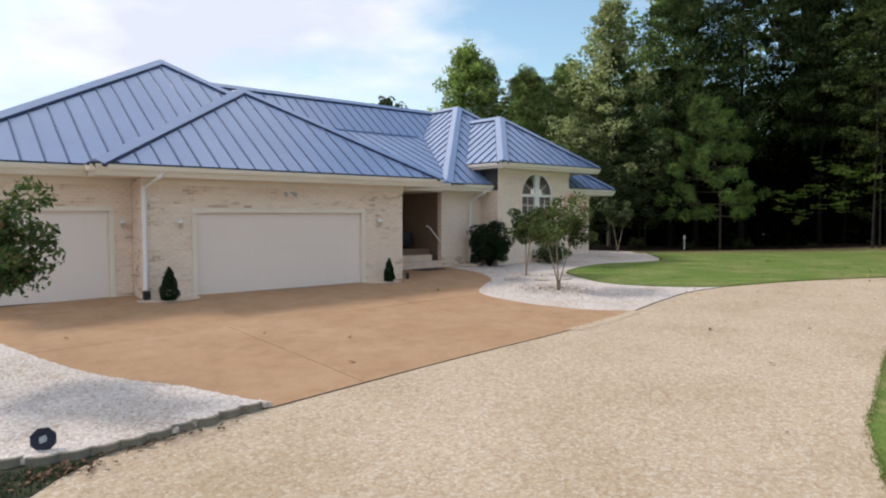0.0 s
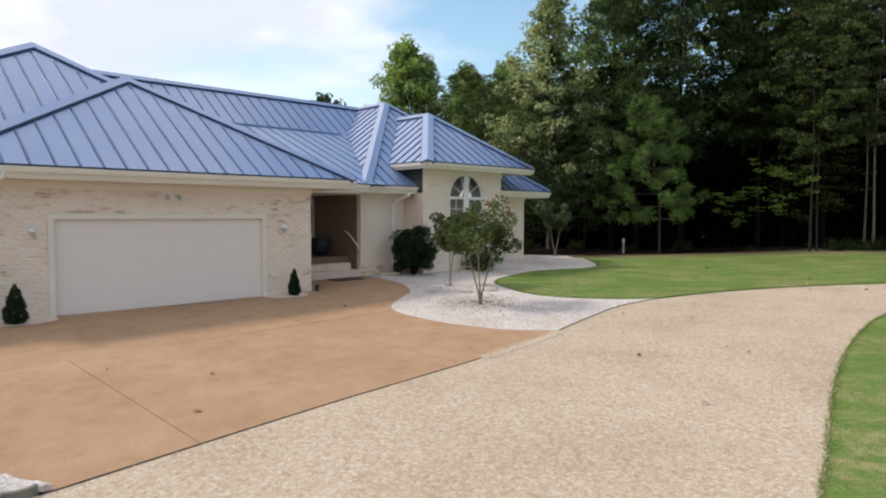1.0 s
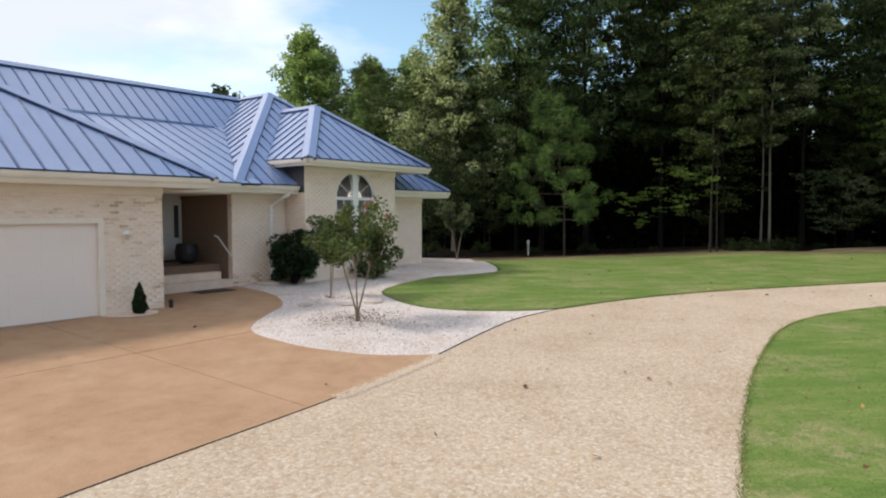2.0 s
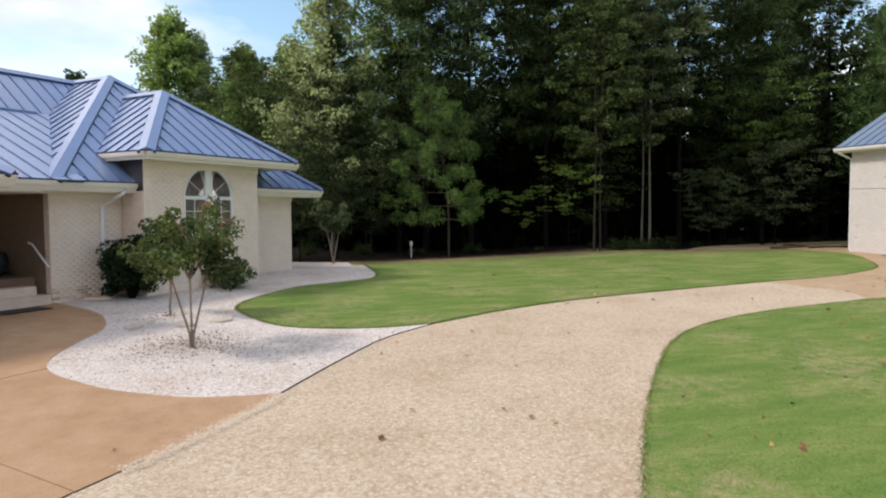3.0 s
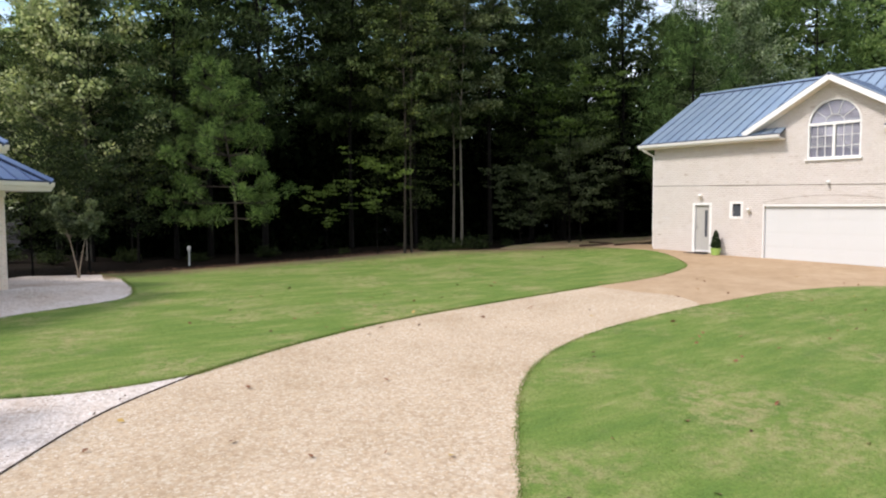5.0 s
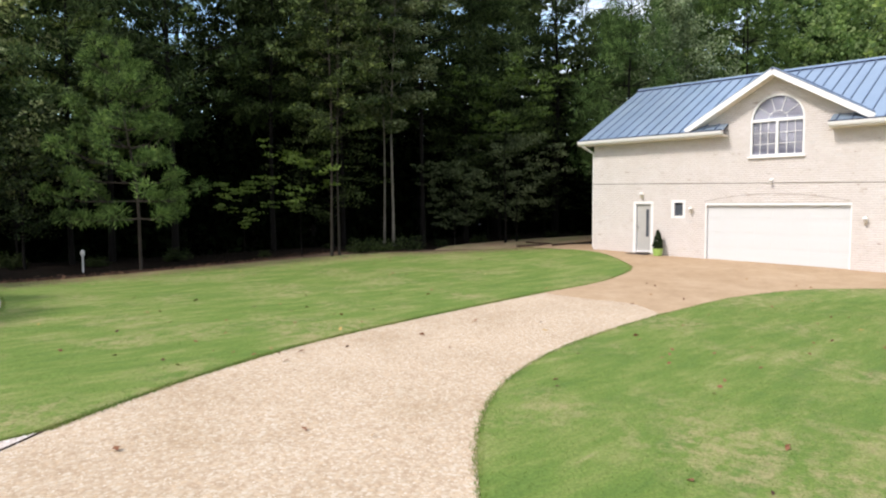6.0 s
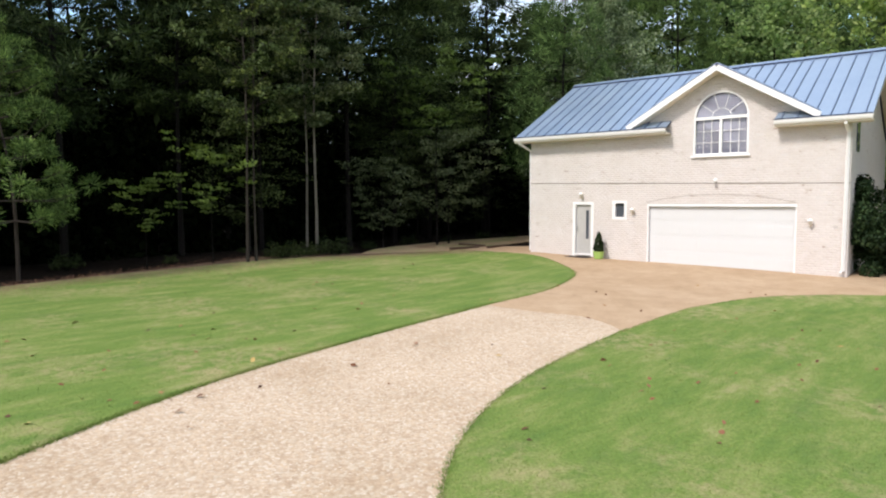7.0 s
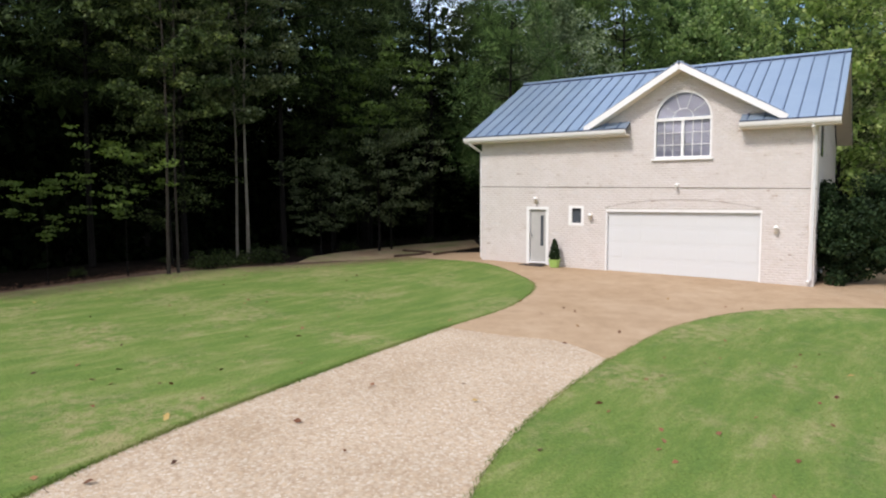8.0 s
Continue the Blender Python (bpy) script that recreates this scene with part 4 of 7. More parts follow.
# entry recess
wall_panel("wall", [(0.02, -0.3), (6.4, -0.3), (6.4, TOPZ), (0.02, TOPZ)], [], 0.0012, 0.2, M_MORTAR, house, Matrix.Translation((1.47, 0, 0)) @ TURN_E)
brickwork(house, brick_boxes(0.0, 6.4, -0.25, TOPZ, rect_skip([]), 4), Matrix.Translation((1.47, 0, 0)) @ TURN_E)
# inner entry wall, darkened by its colour instead of brick in shade
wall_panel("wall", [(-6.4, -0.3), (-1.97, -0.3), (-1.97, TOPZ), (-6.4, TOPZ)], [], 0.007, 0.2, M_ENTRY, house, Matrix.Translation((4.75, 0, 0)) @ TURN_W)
brickwork(house, brick_boxes(-2.16, -1.95, -0.25, TOPZ, rect_skip([]), 5), Matrix.Translation((4.75, 0, 0)) @ TURN_W)
wall_panel("wall", [(1.5, -0.3), (4.72, -0.3), (4.72, TOPZ), (1.45, TOPZ)], [], 4.74, 0.2, M_WHITE, house)
board("entry_ceiling", house, 1.48, 4.74, 1.52, 4.73, 2.90, 2.945, M_TRIM)
board("entry_beam", house, 1.48, 4.16, 1.2, 1.51, 2.92, TOPZ + 0.2, M_TRIM, "cream beam over the entry opening")
board("attic_board", house, 1.0, 5.2, 1.63, 6.6, 2.96, 3.0, M_ROOF_UNDER)
board("porch_floor", house, 1.48, 4.74, 2.62, 4.73, -0.2, 0.80, M_PORCH, "reddish brown porch floor", r=0.01)
board("step", house, 1.48, 4.56, 2.25, 2.62, -0.2, 0.59, M_STEP, "pale concrete entry step", r=0.012)
board("step", house, 1.48, 4.70, 1.88, 2.25, -0.2, 0.38, M_STEP, "pale concrete entry step", r=0.012)
door1 = new("front_door")
door1.parent = house
door1["label"] = "white front door with narrow dark glass strips, closed, in shadow"
board("door_leaf", door1, 3.70, 4.66, 4.69, 4.735, 0.86, 2.72, M_WHITE, r=0.006)
for x0 in (3.85, 4.47):
    board("glass_strip", door1, x0, x0 + 0.16, 4.683, 4.69, 1.56, 2.60, M_GLASS, "narrow dark glass strip")
board("door_casing", door1, 3.60, 3.69, 4.67, 4.735, 0.805, 2.80, M_WHITE)
board("door_casing", door1, 4.665, 4.73, 4.67, 4.735, 0.805, 2.80, M_WHITE)
board("door_sill", door1, 3.69, 4.665, 4.66, 4.735, 0.805, 0.85, M_DARKWOOD, "dark door sill")
bm = bmesh.new()
lathe(bm, [(0.015, 0), (0.03, 0.01), (0.03, 0.04), (0.01, 0.05)], 10, (3.78, 4.65, 1.75))
part("door_knob", bm, M_BRASS, door1)
# front wall either side of the bay
BL, BR, BY, BT = 6.76, 10.95, 1.0, 3.84
WX, WH, WB, WS = 9.0, 0.93, 1.72, 2.84
wall_panel("wall", [(4.75, -0.3), (6.8, -0.3), (6.8, TOPZ), (4.75, TOPZ)], [], 1.9512, 0.22, M_MORTAR, house)
brickwork(house, brick_boxes(4.75, BL, -0.25, 0.52, rect_skip([]), 6), pose(0, 1.95, 0), M_BRICK_STAINED)
brickwork(house, brick_boxes(4.75, BL, 0.53, TOPZ, rect_skip([]), 16), pose(0, 1.95, 0))
wall_panel("wall", [(10.6, -0.3), (13.6, -0.3), (13.6, TOPZ), (10.6, TOPZ)], [], 1.9512, 0.22, M_MORTAR, house)
brickwork(house, brick_boxes(BR, 13.6, -0.25, TOPZ, rect_skip([]), 7), pose(0, 1.95, 0))
wall_panel("wall", [(1.97, -0.3), (14, -0.3), (14, TOPZ), (1.97, TOPZ)], [], 0.0, 0.22, M_MORTAR, house, Matrix.Translation((13.6, 0, 0)) @ TURN_E)
# bay
hole = [(WX - WH, WB), (WX + WH, WB)] + arc(WX, WS, WH)
wall_panel("wall", [(BL, -0.3), (BR, -0.3), (BR, BT), (BL, BT)], [hole], BY + 0.0012, 0.22, M_MORTAR, house)


def arch_skip(cx, half, zb, zs, others=()):
    base = rect_skip(list(others) + [(cx - half, cx + half, zb, zs)])

    def skip(a, b, z0, z1):
        runs = base(a, b, z0, z1)
        z = (z0 + z1) / 2
        if zs <= z < zs + half:
            w = math.sqrt(half * half - (z - zs) ** 2)
            runs = [r for p, q in runs for r in rect_skip([(cx - w, cx + w, -99, 99)])(p, q, z0, z1)]
        return runs
    return skip


brickwork(house, brick_boxes(BL, BR, -0.25, BT, arch_skip(WX, WH + 0.01, WB, WS), 8), pose(0, BY, 0))
for x, turn, lo, hi in ((BL, TURN_W, -1.94, -BY), (BR, TURN_E, BY, 1.94)):
    wall_panel("wall", [(lo, -0.3), (hi, -0.3), (hi, BT), (lo, BT)], [], 0.0012, 0.2, M_MORTAR, house, Matrix.Translation((x, 0, 0)) @ turn)
    brickwork(house, brick_boxes(lo, hi, -0.25, BT, rect_skip([]), 9), Matrix.Translation((x, 0, 0)) @ turn)
arch_window(house, WX, WH, WB, WS, BY + 0.03, 0.26, 2, 3, M_BLIND, "round-headed window with white bars in the bay", True)
# black sheet added where the bay's side wall only lies in deep shade
board("flashing", house, BL - 0.012, BL - 0.003, BY + 0.02, 1.93, 3.0, BT, M_BLACK, "black sheet standing for the deep shade under the bay eave")
# back and side walls that close the house
board("wall", house, -10.6, 13.6, 14.0, 14.2, -0.3, TOPZ, M_MORTAR)
board("wall", house, -10.6, -10.4, 1.04, 14.0, -0.3, TOPZ, M_MORTAR)
board("house_floor", house, -10.0, 13.3, 6.7, 14.0, -0.2, 0.0, M_STEP)

# roofs: left wing, garage wing, right wing, main ridge, porch slope, bay
hip_roof(house, -11.1, 1.95, 0.2, EZ, -3.9, 6.0, 7.06, 9.5)
hip_roof(house, -7.45, 2.6, -0.55, EZ, -2.25, 3.5, 5.98, 7.0)
hip_roof(house, 4.45, 14.55, 1.3, EZ, 9.85, 6.75, 7.08, 14.5)
RY = 8.6
k_main = (7.05 - 3.1) / 5.1
n4 = roof_face(house, [(-3.9, 6.6, 7.05 - 2.0 * k_main), (9.9, 6.6, 7.05 - 2.0 * k_main), (9.9, RY, 7.05), (-3.9, RY, 7.05)], 0.47)[1]
n4b = roof_face(house, [(9.9, 14.6, EZ), (-3.9, 14.6, EZ), (-3.9, RY, 7.05), (9.9, RY, 7.05)], 0.47)[1]
roof_cap(house, (-3.9, RY, 7.05), (9.8, RY, 7.05), n4, n4b)
zb4 = 7.05 - 2.0 * k_main
roof_face(house, [(0.6, 1.15, EZ), (5.2, 1.15, EZ), (7.6, 6.6, zb4 + 0.01), (0.6, 6.6, zb4 + 0.01)], 0.47)
board("flashing", house, 0.6, 7.2, 6.5, 6.62, zb4 + 0.0, zb4 + 0.06, M_ROOF)
hip_roof(house, 6.45, 12.25, 0.45, 4.03, 9.6, 3.72, 6.25, 6.4)

# eaves: fascia, soffit, frieze, gutters
for x0, x1, y in ((-7.45, 2.6, -0.55), (4.45, 14.55, 1.3)):
    gutter(house, (x0, y + 0.02, EZ - 0.15), (x1, y + 0.02, EZ - 0.15))
gutter(house, (-11.1, 0.22, EZ - 0.15), (-7.45, 0.22, EZ - 0.15))
gutter(house, (6.45, 0.47, 3.88), (12.25, 0.47, 3.88))
gutter(house, (2.6, 1.17, EZ - 0.15), (4.45, 1.17, EZ - 0.15))
for p, q in (((-7.43, 0.2, EZ - 0.15), (-7.43, -0.53, EZ - 0.15)), ((2.58, -0.53, EZ - 0.15), (2.58, 1.15, EZ - 0.15)), ((6.47, 3.6, 3.88), (6.47, 0.47, 3.88)), ((12.23, 0.47, 3.88), (12.23, 3.7, 3.88)), ((14.53, 1.32, EZ - 0.15), (14.53, 14.0, EZ - 0.15))):
    gutter(house, p, q)
board("soffit", house, -7.43, 2.58, -0.53, 0.0, TOPZ, TOPZ + 0.07)
board("soffit", house, 1.47, 2.58, 0.0, 1.5, TOPZ, TOPZ + 0.07)
board("soffit", house, -11.08, -6.37, 0.24, 0.78, TOPZ, TOPZ + 0.07)
board("soffit", house, -7.43, -6.37, 0.0, 0.24, TOPZ, TOPZ + 0.07)
board("soffit", house, 4.47, 14.53, 1.32, 1.95, TOPZ, TOPZ + 0.07)
board("soffit", house, 2.58, 4.47, 1.19, 1.5, TOPZ - 0.002, TOPZ + 0.07)
board("soffit", house, 13.6, 14.53, 1.95, 14, TOPZ, TOPZ + 0.07)
board("soffit", house, 6.47, 12.23, 0.47, BY, BT, BT + 0.07)
board("soffit", house, 6.47, BL, BY, 3.2, BT, BT + 0.07)
board("soffit", house, BR, 12.23, BY, 3.2, BT, BT + 0.07)
for x0, x1, y0, y1, z in ((-7.45, 2.6, -0.555, -0.53, EZ), (-11.1, -7.45, 0.2, 0.24, EZ), (4.45, 14.55, 1.29, 1.32, EZ), (2.6, 4.45, 1.15, 1.19, EZ), (6.45, 12.25, 0.445, 0.47, 4.03)):
    board("fascia", house, x0, x1, y0, y1, z - 0.22, z - 0.01)
for x, y0, y1, z in ((2.58, -0.53, 1.15, EZ), (-7.45, -0.53, 0.2, EZ), (14.53, 1.3, 14, EZ), (6.45, 0.47, 3.7, 4.03), (12.23, 0.47, 3.7, 4.03)):
    board("fascia", house, x, x + 0.025, y0, y1, z - 0.22, z - 0.01)
board("frieze", house, -6.33, 1.49, -0.022, -0.001, TOPZ - 0.16, TOPZ)
board("frieze", house, -10.6, -6.37, 0.755, 0.776, TOPZ - 0.16, TOPZ)
board("frieze", house, 4.73, BL - 0.01, 1.925, 1.946, TOPZ - 0.16, TOPZ)
board("frieze", house, BR + 0.01, 13.62, 1.925, 1.946, TOPZ - 0.16, TOPZ)
board("frieze", house, BL - 0.02, BR + 0.02, BY - 0.025, BY - 0.004, BT - 0.2, BT)
downspout(house, [(-6.05, -0.60, EZ - 0.13), (-6.08, -0.55, EZ - 0.25), (-6.3, -0.07, 2.72), (-6.3, -0.06, 0.25)])
downspout(house, [(6.4, 1.25, EZ - 0.13), (6.35, 1.3, EZ - 0.3), (6.15, 1.88, 2.6), (6.13, 1.89, 0.25)])
bm = bmesh.new()
box(bm, -6.37, -6.22, -0.14, -0.01, -0.05, 0.22)
part("drain_boot", bm, M_BLACK, house, "black plastic drain boot")
bm = bmesh.new()
tube(bm, [(4.74, 1.98, 1.06), (4.68, 1.96, 1.10), (4.68, 2.58, 1.62), (4.68, 2.75, 1.66), (4.74, 2.8, 1.64)], [0.026] * 5, 8)
part("handrail", bm, M_WHITE, house, "white metal handrail")

wall_lamp(pose(-5.47, -0.002, 1.85), "white coach lamp on whitewashed brick")
wall_lamp(pose(0.53, -0.002, 1.85), "white coach lamp on whitewashed brick")
wall_lamp(pose(-6.6, 0.778, 1.85), "white coach lamp beside the single garage door")
flood_light(pose(-2.5, -0.002, 2.68), "twin-headed grey flood light over the garage door")
bm = bmesh.new()
soft_box(bm, -0.55, 0.55, -0.3, 0.3, 0, 0.02, 0.006)
mat1 = tagged(link_mesh("door_mat", bm, M_MAT), "dark mat on the apron before the entry steps", "door mat")
mat1.location = (3.75, 1.45, height(3.75, 1.45) + 0.002)

# ---- the detached garage ----
barn = thing("detached_garage", pose(30.585, -16.244, 0, 0, 0, -129), "two-storey whitewashed brick garage with a blue metal gable roof", "garage building")
GB, GW, GD, GT = 0.05, 11.46, 9.4, 5.02
GR, GZR = 4.7, 8.0
GZ = 5.22
PK = (GZR - GZ) / (GR + 0.5)
cxg, sp = 7.54, 5.50
doorL, doorR, doorT = 1.94, 2.84, 2.61
gl, gr, gt = 5.0, 10.0, 2.54
gable_top = 7.04
arch_top = arc(7.46, 2.86 - 11.6, 11.6, 77.6, 102.4, 12)
outline = [(0, GB), (GW, GB), (GW, GT), (7.5 + (gable_top - GT) / 0.60, GT), (7.5, gable_top), (7.5 - (gable_top - GT) / 0.60, GT), (0, GT)]
holes = [[(doorL, GB + 0.01), (doorR, GB + 0.01), (doorR, doorT), (doorL, doorT)], [(gl, GB + 0.01), (gr, GB + 0.01), (gr, gt), (gl, gt)], [(3.68, 1.97), (4.16, 1.97), (4.16, 2.61), (3.68, 2.61)], [(cxg - 0.92, 4.22), (cxg + 0.92, 4.22)] + arc(cxg, sp, 0.92)]
wall_panel("wall", outline, holes, 0.0012, 0.22, M_MORTAR_PALE, barn)
barn_rects = [(doorL, doorR, 0, doorT), (gl, gr, 0, gt), (3.68, 4.16, 1.97, 2.61)]
lower_skip = arch_skip(cxg, 0.93, 4.22, sp, barn_rects)


def gable_skip(a, b, z0, z1):
    runs = lower_skip(a, b, z0, z1)
    if z1 > GT:
        w = max(0.0, (gable_top - z1) / 0.60)
        runs = [(max(p, 7.5 - w), min(q, 7.5 + w)) for p, q in runs]
    return runs


barn_bricks = brick_boxes(0, GW, GB, gable_top, gable_skip, 21)
brickwork(barn, barn_bricks, None, M_BRICK_PALE)
for x, turn, lo, hi in ((GW, TURN_E, 0.0, GD), (0.0, TURN_W, -GD, 0.0)):
    mid = (lo + hi) / 2
    ridge_z = GT + (GD / 2) * PK
    wall_panel("wall", [(lo + 0.02, GB), (hi, GB), (hi, GT), (mid, ridge_z), (lo + 0.02, GT)], [], 0.004, 0.2, M_MORTAR_PALE, barn, Matrix.Translation((x, 0, 0)) @ turn)

    def side_skip(a, b, z0, z1, mid=mid):
        if z1 > GT:
            w = max(0.0, GD / 2 - (z1 - GT) / PK)
            return [(max(a, mid - w), min(b, mid + w))]
        return [(a, b)]
    brickwork(barn, brick_boxes(lo, hi, GB, ridge_z, side_skip if x > 1 else rect_skip([(-99, 99, -1, 99)]), 23) or [], Matrix.Translation((x, 0, 0)) @ turn, M_BRICK_PALE) if x > 1 else None
board("wall", barn, 0, GW, GD, GD + 0.2, GB, GT, M_MORTAR_PALE)
garage_door(barn, gl + 0.04, gr - 0.04, 0.22, gt - 0.1, 0.14, "white sectional double garage door, closed", M_DOOR_WHITE)
for a, b, z0, z1 in ((gl, gl + 0.05, GB + 0.1, gt), (gr - 0.05, gr, GB + 0.1, gt), (gl + 0.05, gr - 0.05, gt - 0.1, gt)):
    board("door_trim", barn, a, b, 0.012, 0.13, z0, z1, M_WHITE, "white door casing")
# thin grey bar painting the brick arch's shadow line
bm = bmesh.new()
bars(bm, chain(arch_top), 0.016, -0.008, 0.012)
part("brick_arch", bm, M_ARCH_LINE, barn, "shadow line of the flat brick arch over the garage door")
sd = new("side_door")
sd.parent = barn
sd["label"] = "grey door with a narrow glass strip in a white frame"
board("door_leaf", sd, doorL + 0.13, doorR - 0.12, 0.09, 0.14, 0.58, doorT - 0.12, M_GREY_DOOR, r=0.006)
board("glass_strip", sd, 2.48, 2.60, 0.083, 0.09, 1.15, 2.28, M_GLASS, "narrow dark glass strip")
for a, b, z0, z1 in ((doorL, doorL + 0.12, 0.45, doorT), (doorR - 0.11, doorR, 0.45, doorT), (doorL + 0.12, doorR - 0.11, doorT - 0.11, doorT), (doorL + 0.12, doorR - 0.11, 0.5, 0.57)):
    board("door_frame", sd, a, b, -0.01, 0.12, z0, z1, M_WHITE, "white door frame")
bm = bmesh.new()
tube(bm, [(doorL + 0.2, 0.08, 1.5), (doorL + 0.2, 0.03, 1.5), (doorL + 0.2, 0.03, 1.62)], [0.012] * 3, 6)
part("door_handle", bm, M_BLACK, sd)
sw = new("window")
sw.parent = barn
sw["label"] = "small dark window in a white frame"
board("pane", sw, 3.72, 4.12, 0.08, 0.085, 2.01, 2.57, M_GLASS)
for a, b, z0, z1 in ((3.62, 3.74, 1.93, 2.65), (4.10, 4.2, 1.93, 2.65), (3.74, 4.10, 2.55, 2.65), (3.74, 4.10, 1.93, 2.03)):
    board("window_frame", sw, a, b, -0.015, 0.075, z0, z1, M_WHITE)
arch_window(barn, cxg, 0.92, 4.22, sp, 0.02, 0.09, 3, 3, M_BLIND_LILAC, "large round-headed window with white grid bars")
# dark bar painting a thin shadow line, sloped to fit the camera's view
bm = bmesh.new()
bars(bm, [((0.0, 3.37), (GW, 3.18))], 0.03, -0.006, 0.012)
part("control_joint", bm, M_EDGING, barn, "thin dark shadow line painted across the wall")
# roof
x0, x1 = -0.5, 12.04
zin = GZ + 0.55 * PK
nF = roof_face(barn, [(x0, -0.5, GZ), (5.81, -0.5, GZ), (5.81, GR, GZR), (x0, GR, GZR)], 0.46)[1]
roof_face(barn, [(5.81, 0.05, zin), (9.34, 0.05, zin), (9.34, GR, GZR), (5.81, GR, GZR)], 0.46, 0.13)
roof_face(barn, [(9.34, -0.5, GZ), (x1, -0.5, GZ), (x1, GR, GZR), (9.34, GR, GZR)], 0.46, 0.2)
nB = roof_face(barn, [(x1, 9.9, GZ), (x0, 9.9, GZ), (x0, GR, GZR), (x1, GR, GZR)], 0.46)[1]
roof_cap(barn, (x0, GR, GZR), (x1, GR, GZR), nF, nB, 0.15)
ga, gz0 = 7.27, 5.45
by = -0.5 + (ga - GZ) / PK
nL = roof_face(barn, [(7.5 - 3.05, by, gz0), (7.5 - 3.05, -0.5, gz0), (7.5, -0.5, ga), (7.5, by, ga)], 0.46)[1]
nR = roof_face(barn, [(7.5 + 3.05, -0.5, gz0), (7.5 + 3.05, by, gz0), (7.5, by, ga), (7.5, -0.5, ga)], 0.46)[1]
roof_cap(barn, (7.5, -0.42, ga - 0.03), (7.5, by, ga - 0.03), nL, nR, 0.10, 0.5)
for s in (-1, 1):
    bm = bmesh.new()
    bars(bm, [((7.5 + s * 3.14, gz0 - 0.17), (7.5, ga - 0.14))], 0.19, -0.52, -0.46)
    part("rake_board", bm, M_WHITE, barn, "white rake board of the gable")
    bm = bmesh.new()
    bars(bm, [((7.5 + s * 3.05, gz0 - 0.22), (7.5, ga - 0.21))], 0.03, -0.46, 0.0)
    part("soffit", bm, M_TRIM, barn)
for a, b in ((x0, 5.81), (9.34, x1)):
    gutter(barn, (a, -0.48, GZ - 0.14), (b, -0.48, GZ - 0.14))
    board("soffit", barn, a, b, -0.46, -0.002, GT, GT + 0.06)
    board("fascia", barn, a, b, -0.49, -0.46, GT, GZ - 0.01)
for s, e in ((x0 + 0.02, 1), (x1 - 0.05, -1)):
    bm = bmesh.new()
    for y_a, y_b in ((-0.5, GR), (9.9, GR)):
        v = [bm.verts.new((s + d, y, z)) for d in (0, 0.03) for y, z in ((y_a, GZ - 0.2), (y_b, GZR - 0.2), (y_b, GZR - 0.01), (y_a, GZ - 0.01))]
        for f in ((0, 1, 2, 3), (7, 6, 5, 4), (0, 4, 5, 1), (3, 2, 6, 7), (0, 3, 7, 4), (1, 5, 6, 2)):
            bm.faces.new([v[i] for i in f])
    part("rake_board", bm, M_TRIM, barn)
for y_a, y_b in ((-0.46, GR), (9.86, GR)):
    bm = bmesh.new()
    v = [bm.verts.new((xx, y, z + dz)) for dz in (-0.11, -0.07) for xx, y, z in ((GW + 0.01, y_a, GZ), (x1 - 0.06, y_a, GZ), (x1 - 0.06, y_b, GZR), (GW + 0.01, y_b, GZR))]
    for f in ((3, 2, 1, 0), (4, 5, 6, 7), (0, 1, 5, 4), (1, 2, 6, 5), (2, 3, 7, 6), (3, 0, 4, 7)):
        bm.faces.new([v[i] for i in f])
    part("soffit", bm, M_TRIM, barn)
board("window", barn, 0, 0.6, -0.03, 0.0, 4.2, 5.2, M_GLASS, "dark side window", Matrix.Translation((GW, 0.9, 0)) @ TURN_E)
downspout(barn, [(11.34, -0.53, GZ - 0.12), (11.34, -0.5, GZ - 0.22), (11.37, -0.07, 4.75), (11.35, -0.06, 0.45), (11.3, -0.2, 0.36)])
downspout(barn, [(-0.3, -0.53, GZ - 0.12), (-0.28, -0.48, GZ - 0.22), (-0.05, 0.05, 4.7), (-0.05, 0.08, 0.6)])
GM = barn.matrix_basis.copy()
wall_lamp(GM @ pose(4.46, -0.002, 2.29), "white coach lamp beside the small window")
wall_lamp(GM @ pose(10.41, -0.002, 1.97), "white coach lamp beside the garage door")
wall_lamp(GM @ pose(2.34, -0.002, 2.88), "white coach lamp over the grey door")
flood_light(GM @ pose(7.42, -0.002, 3.36), "small white flood light above the garage door", 1)
mat2_at = GM @ Vector((2.37, -0.36, 0))
mat2 = copy_thing(mat1, Matrix.Translation((mat2_at.x, mat2_at.y, height(mat2_at.x, mat2_at.y) + 0.004)) @ Matrix.Rotation(radians(-129), 4, "Z") @ Matrix.Diagonal((0.85, 0.8, 1, 1)))
tagged(mat2, "dark mat on the apron before the grey side door", "door mat")


# ---- plants ----
def leaf_quads(centres, size, rng, up=0.35, long=1.0, jitter=0.35):
    """Small folded leaves, one quad each, turned at random with some lean to face up."""
    n = len(centres)
    nrm = rng.normal(size=(n, 3))
    nrm[:, 2] += up * 2
    nrm /= np.linalg.norm(nrm, axis=1)[:, None]
    t = rng.normal(size=(n, 3))
    t -= nrm * (t * nrm).sum(1)[:, None]
    t /= np.linalg.norm(t, axis=1)[:, None]
    b = np.cross(nrm, t)
    s = size * rng.uniform(1 - jitter, 1 + jitter, n)[:, None]
    a = t * s * 0.5 * long
    c = b * s * 0.33
    v = np.stack([centres - a, centres + c, centres + a, centres - c], 1).reshape(-1, 3)
    f = np.arange(4 * n).reshape(-1, 4)
    return v, f


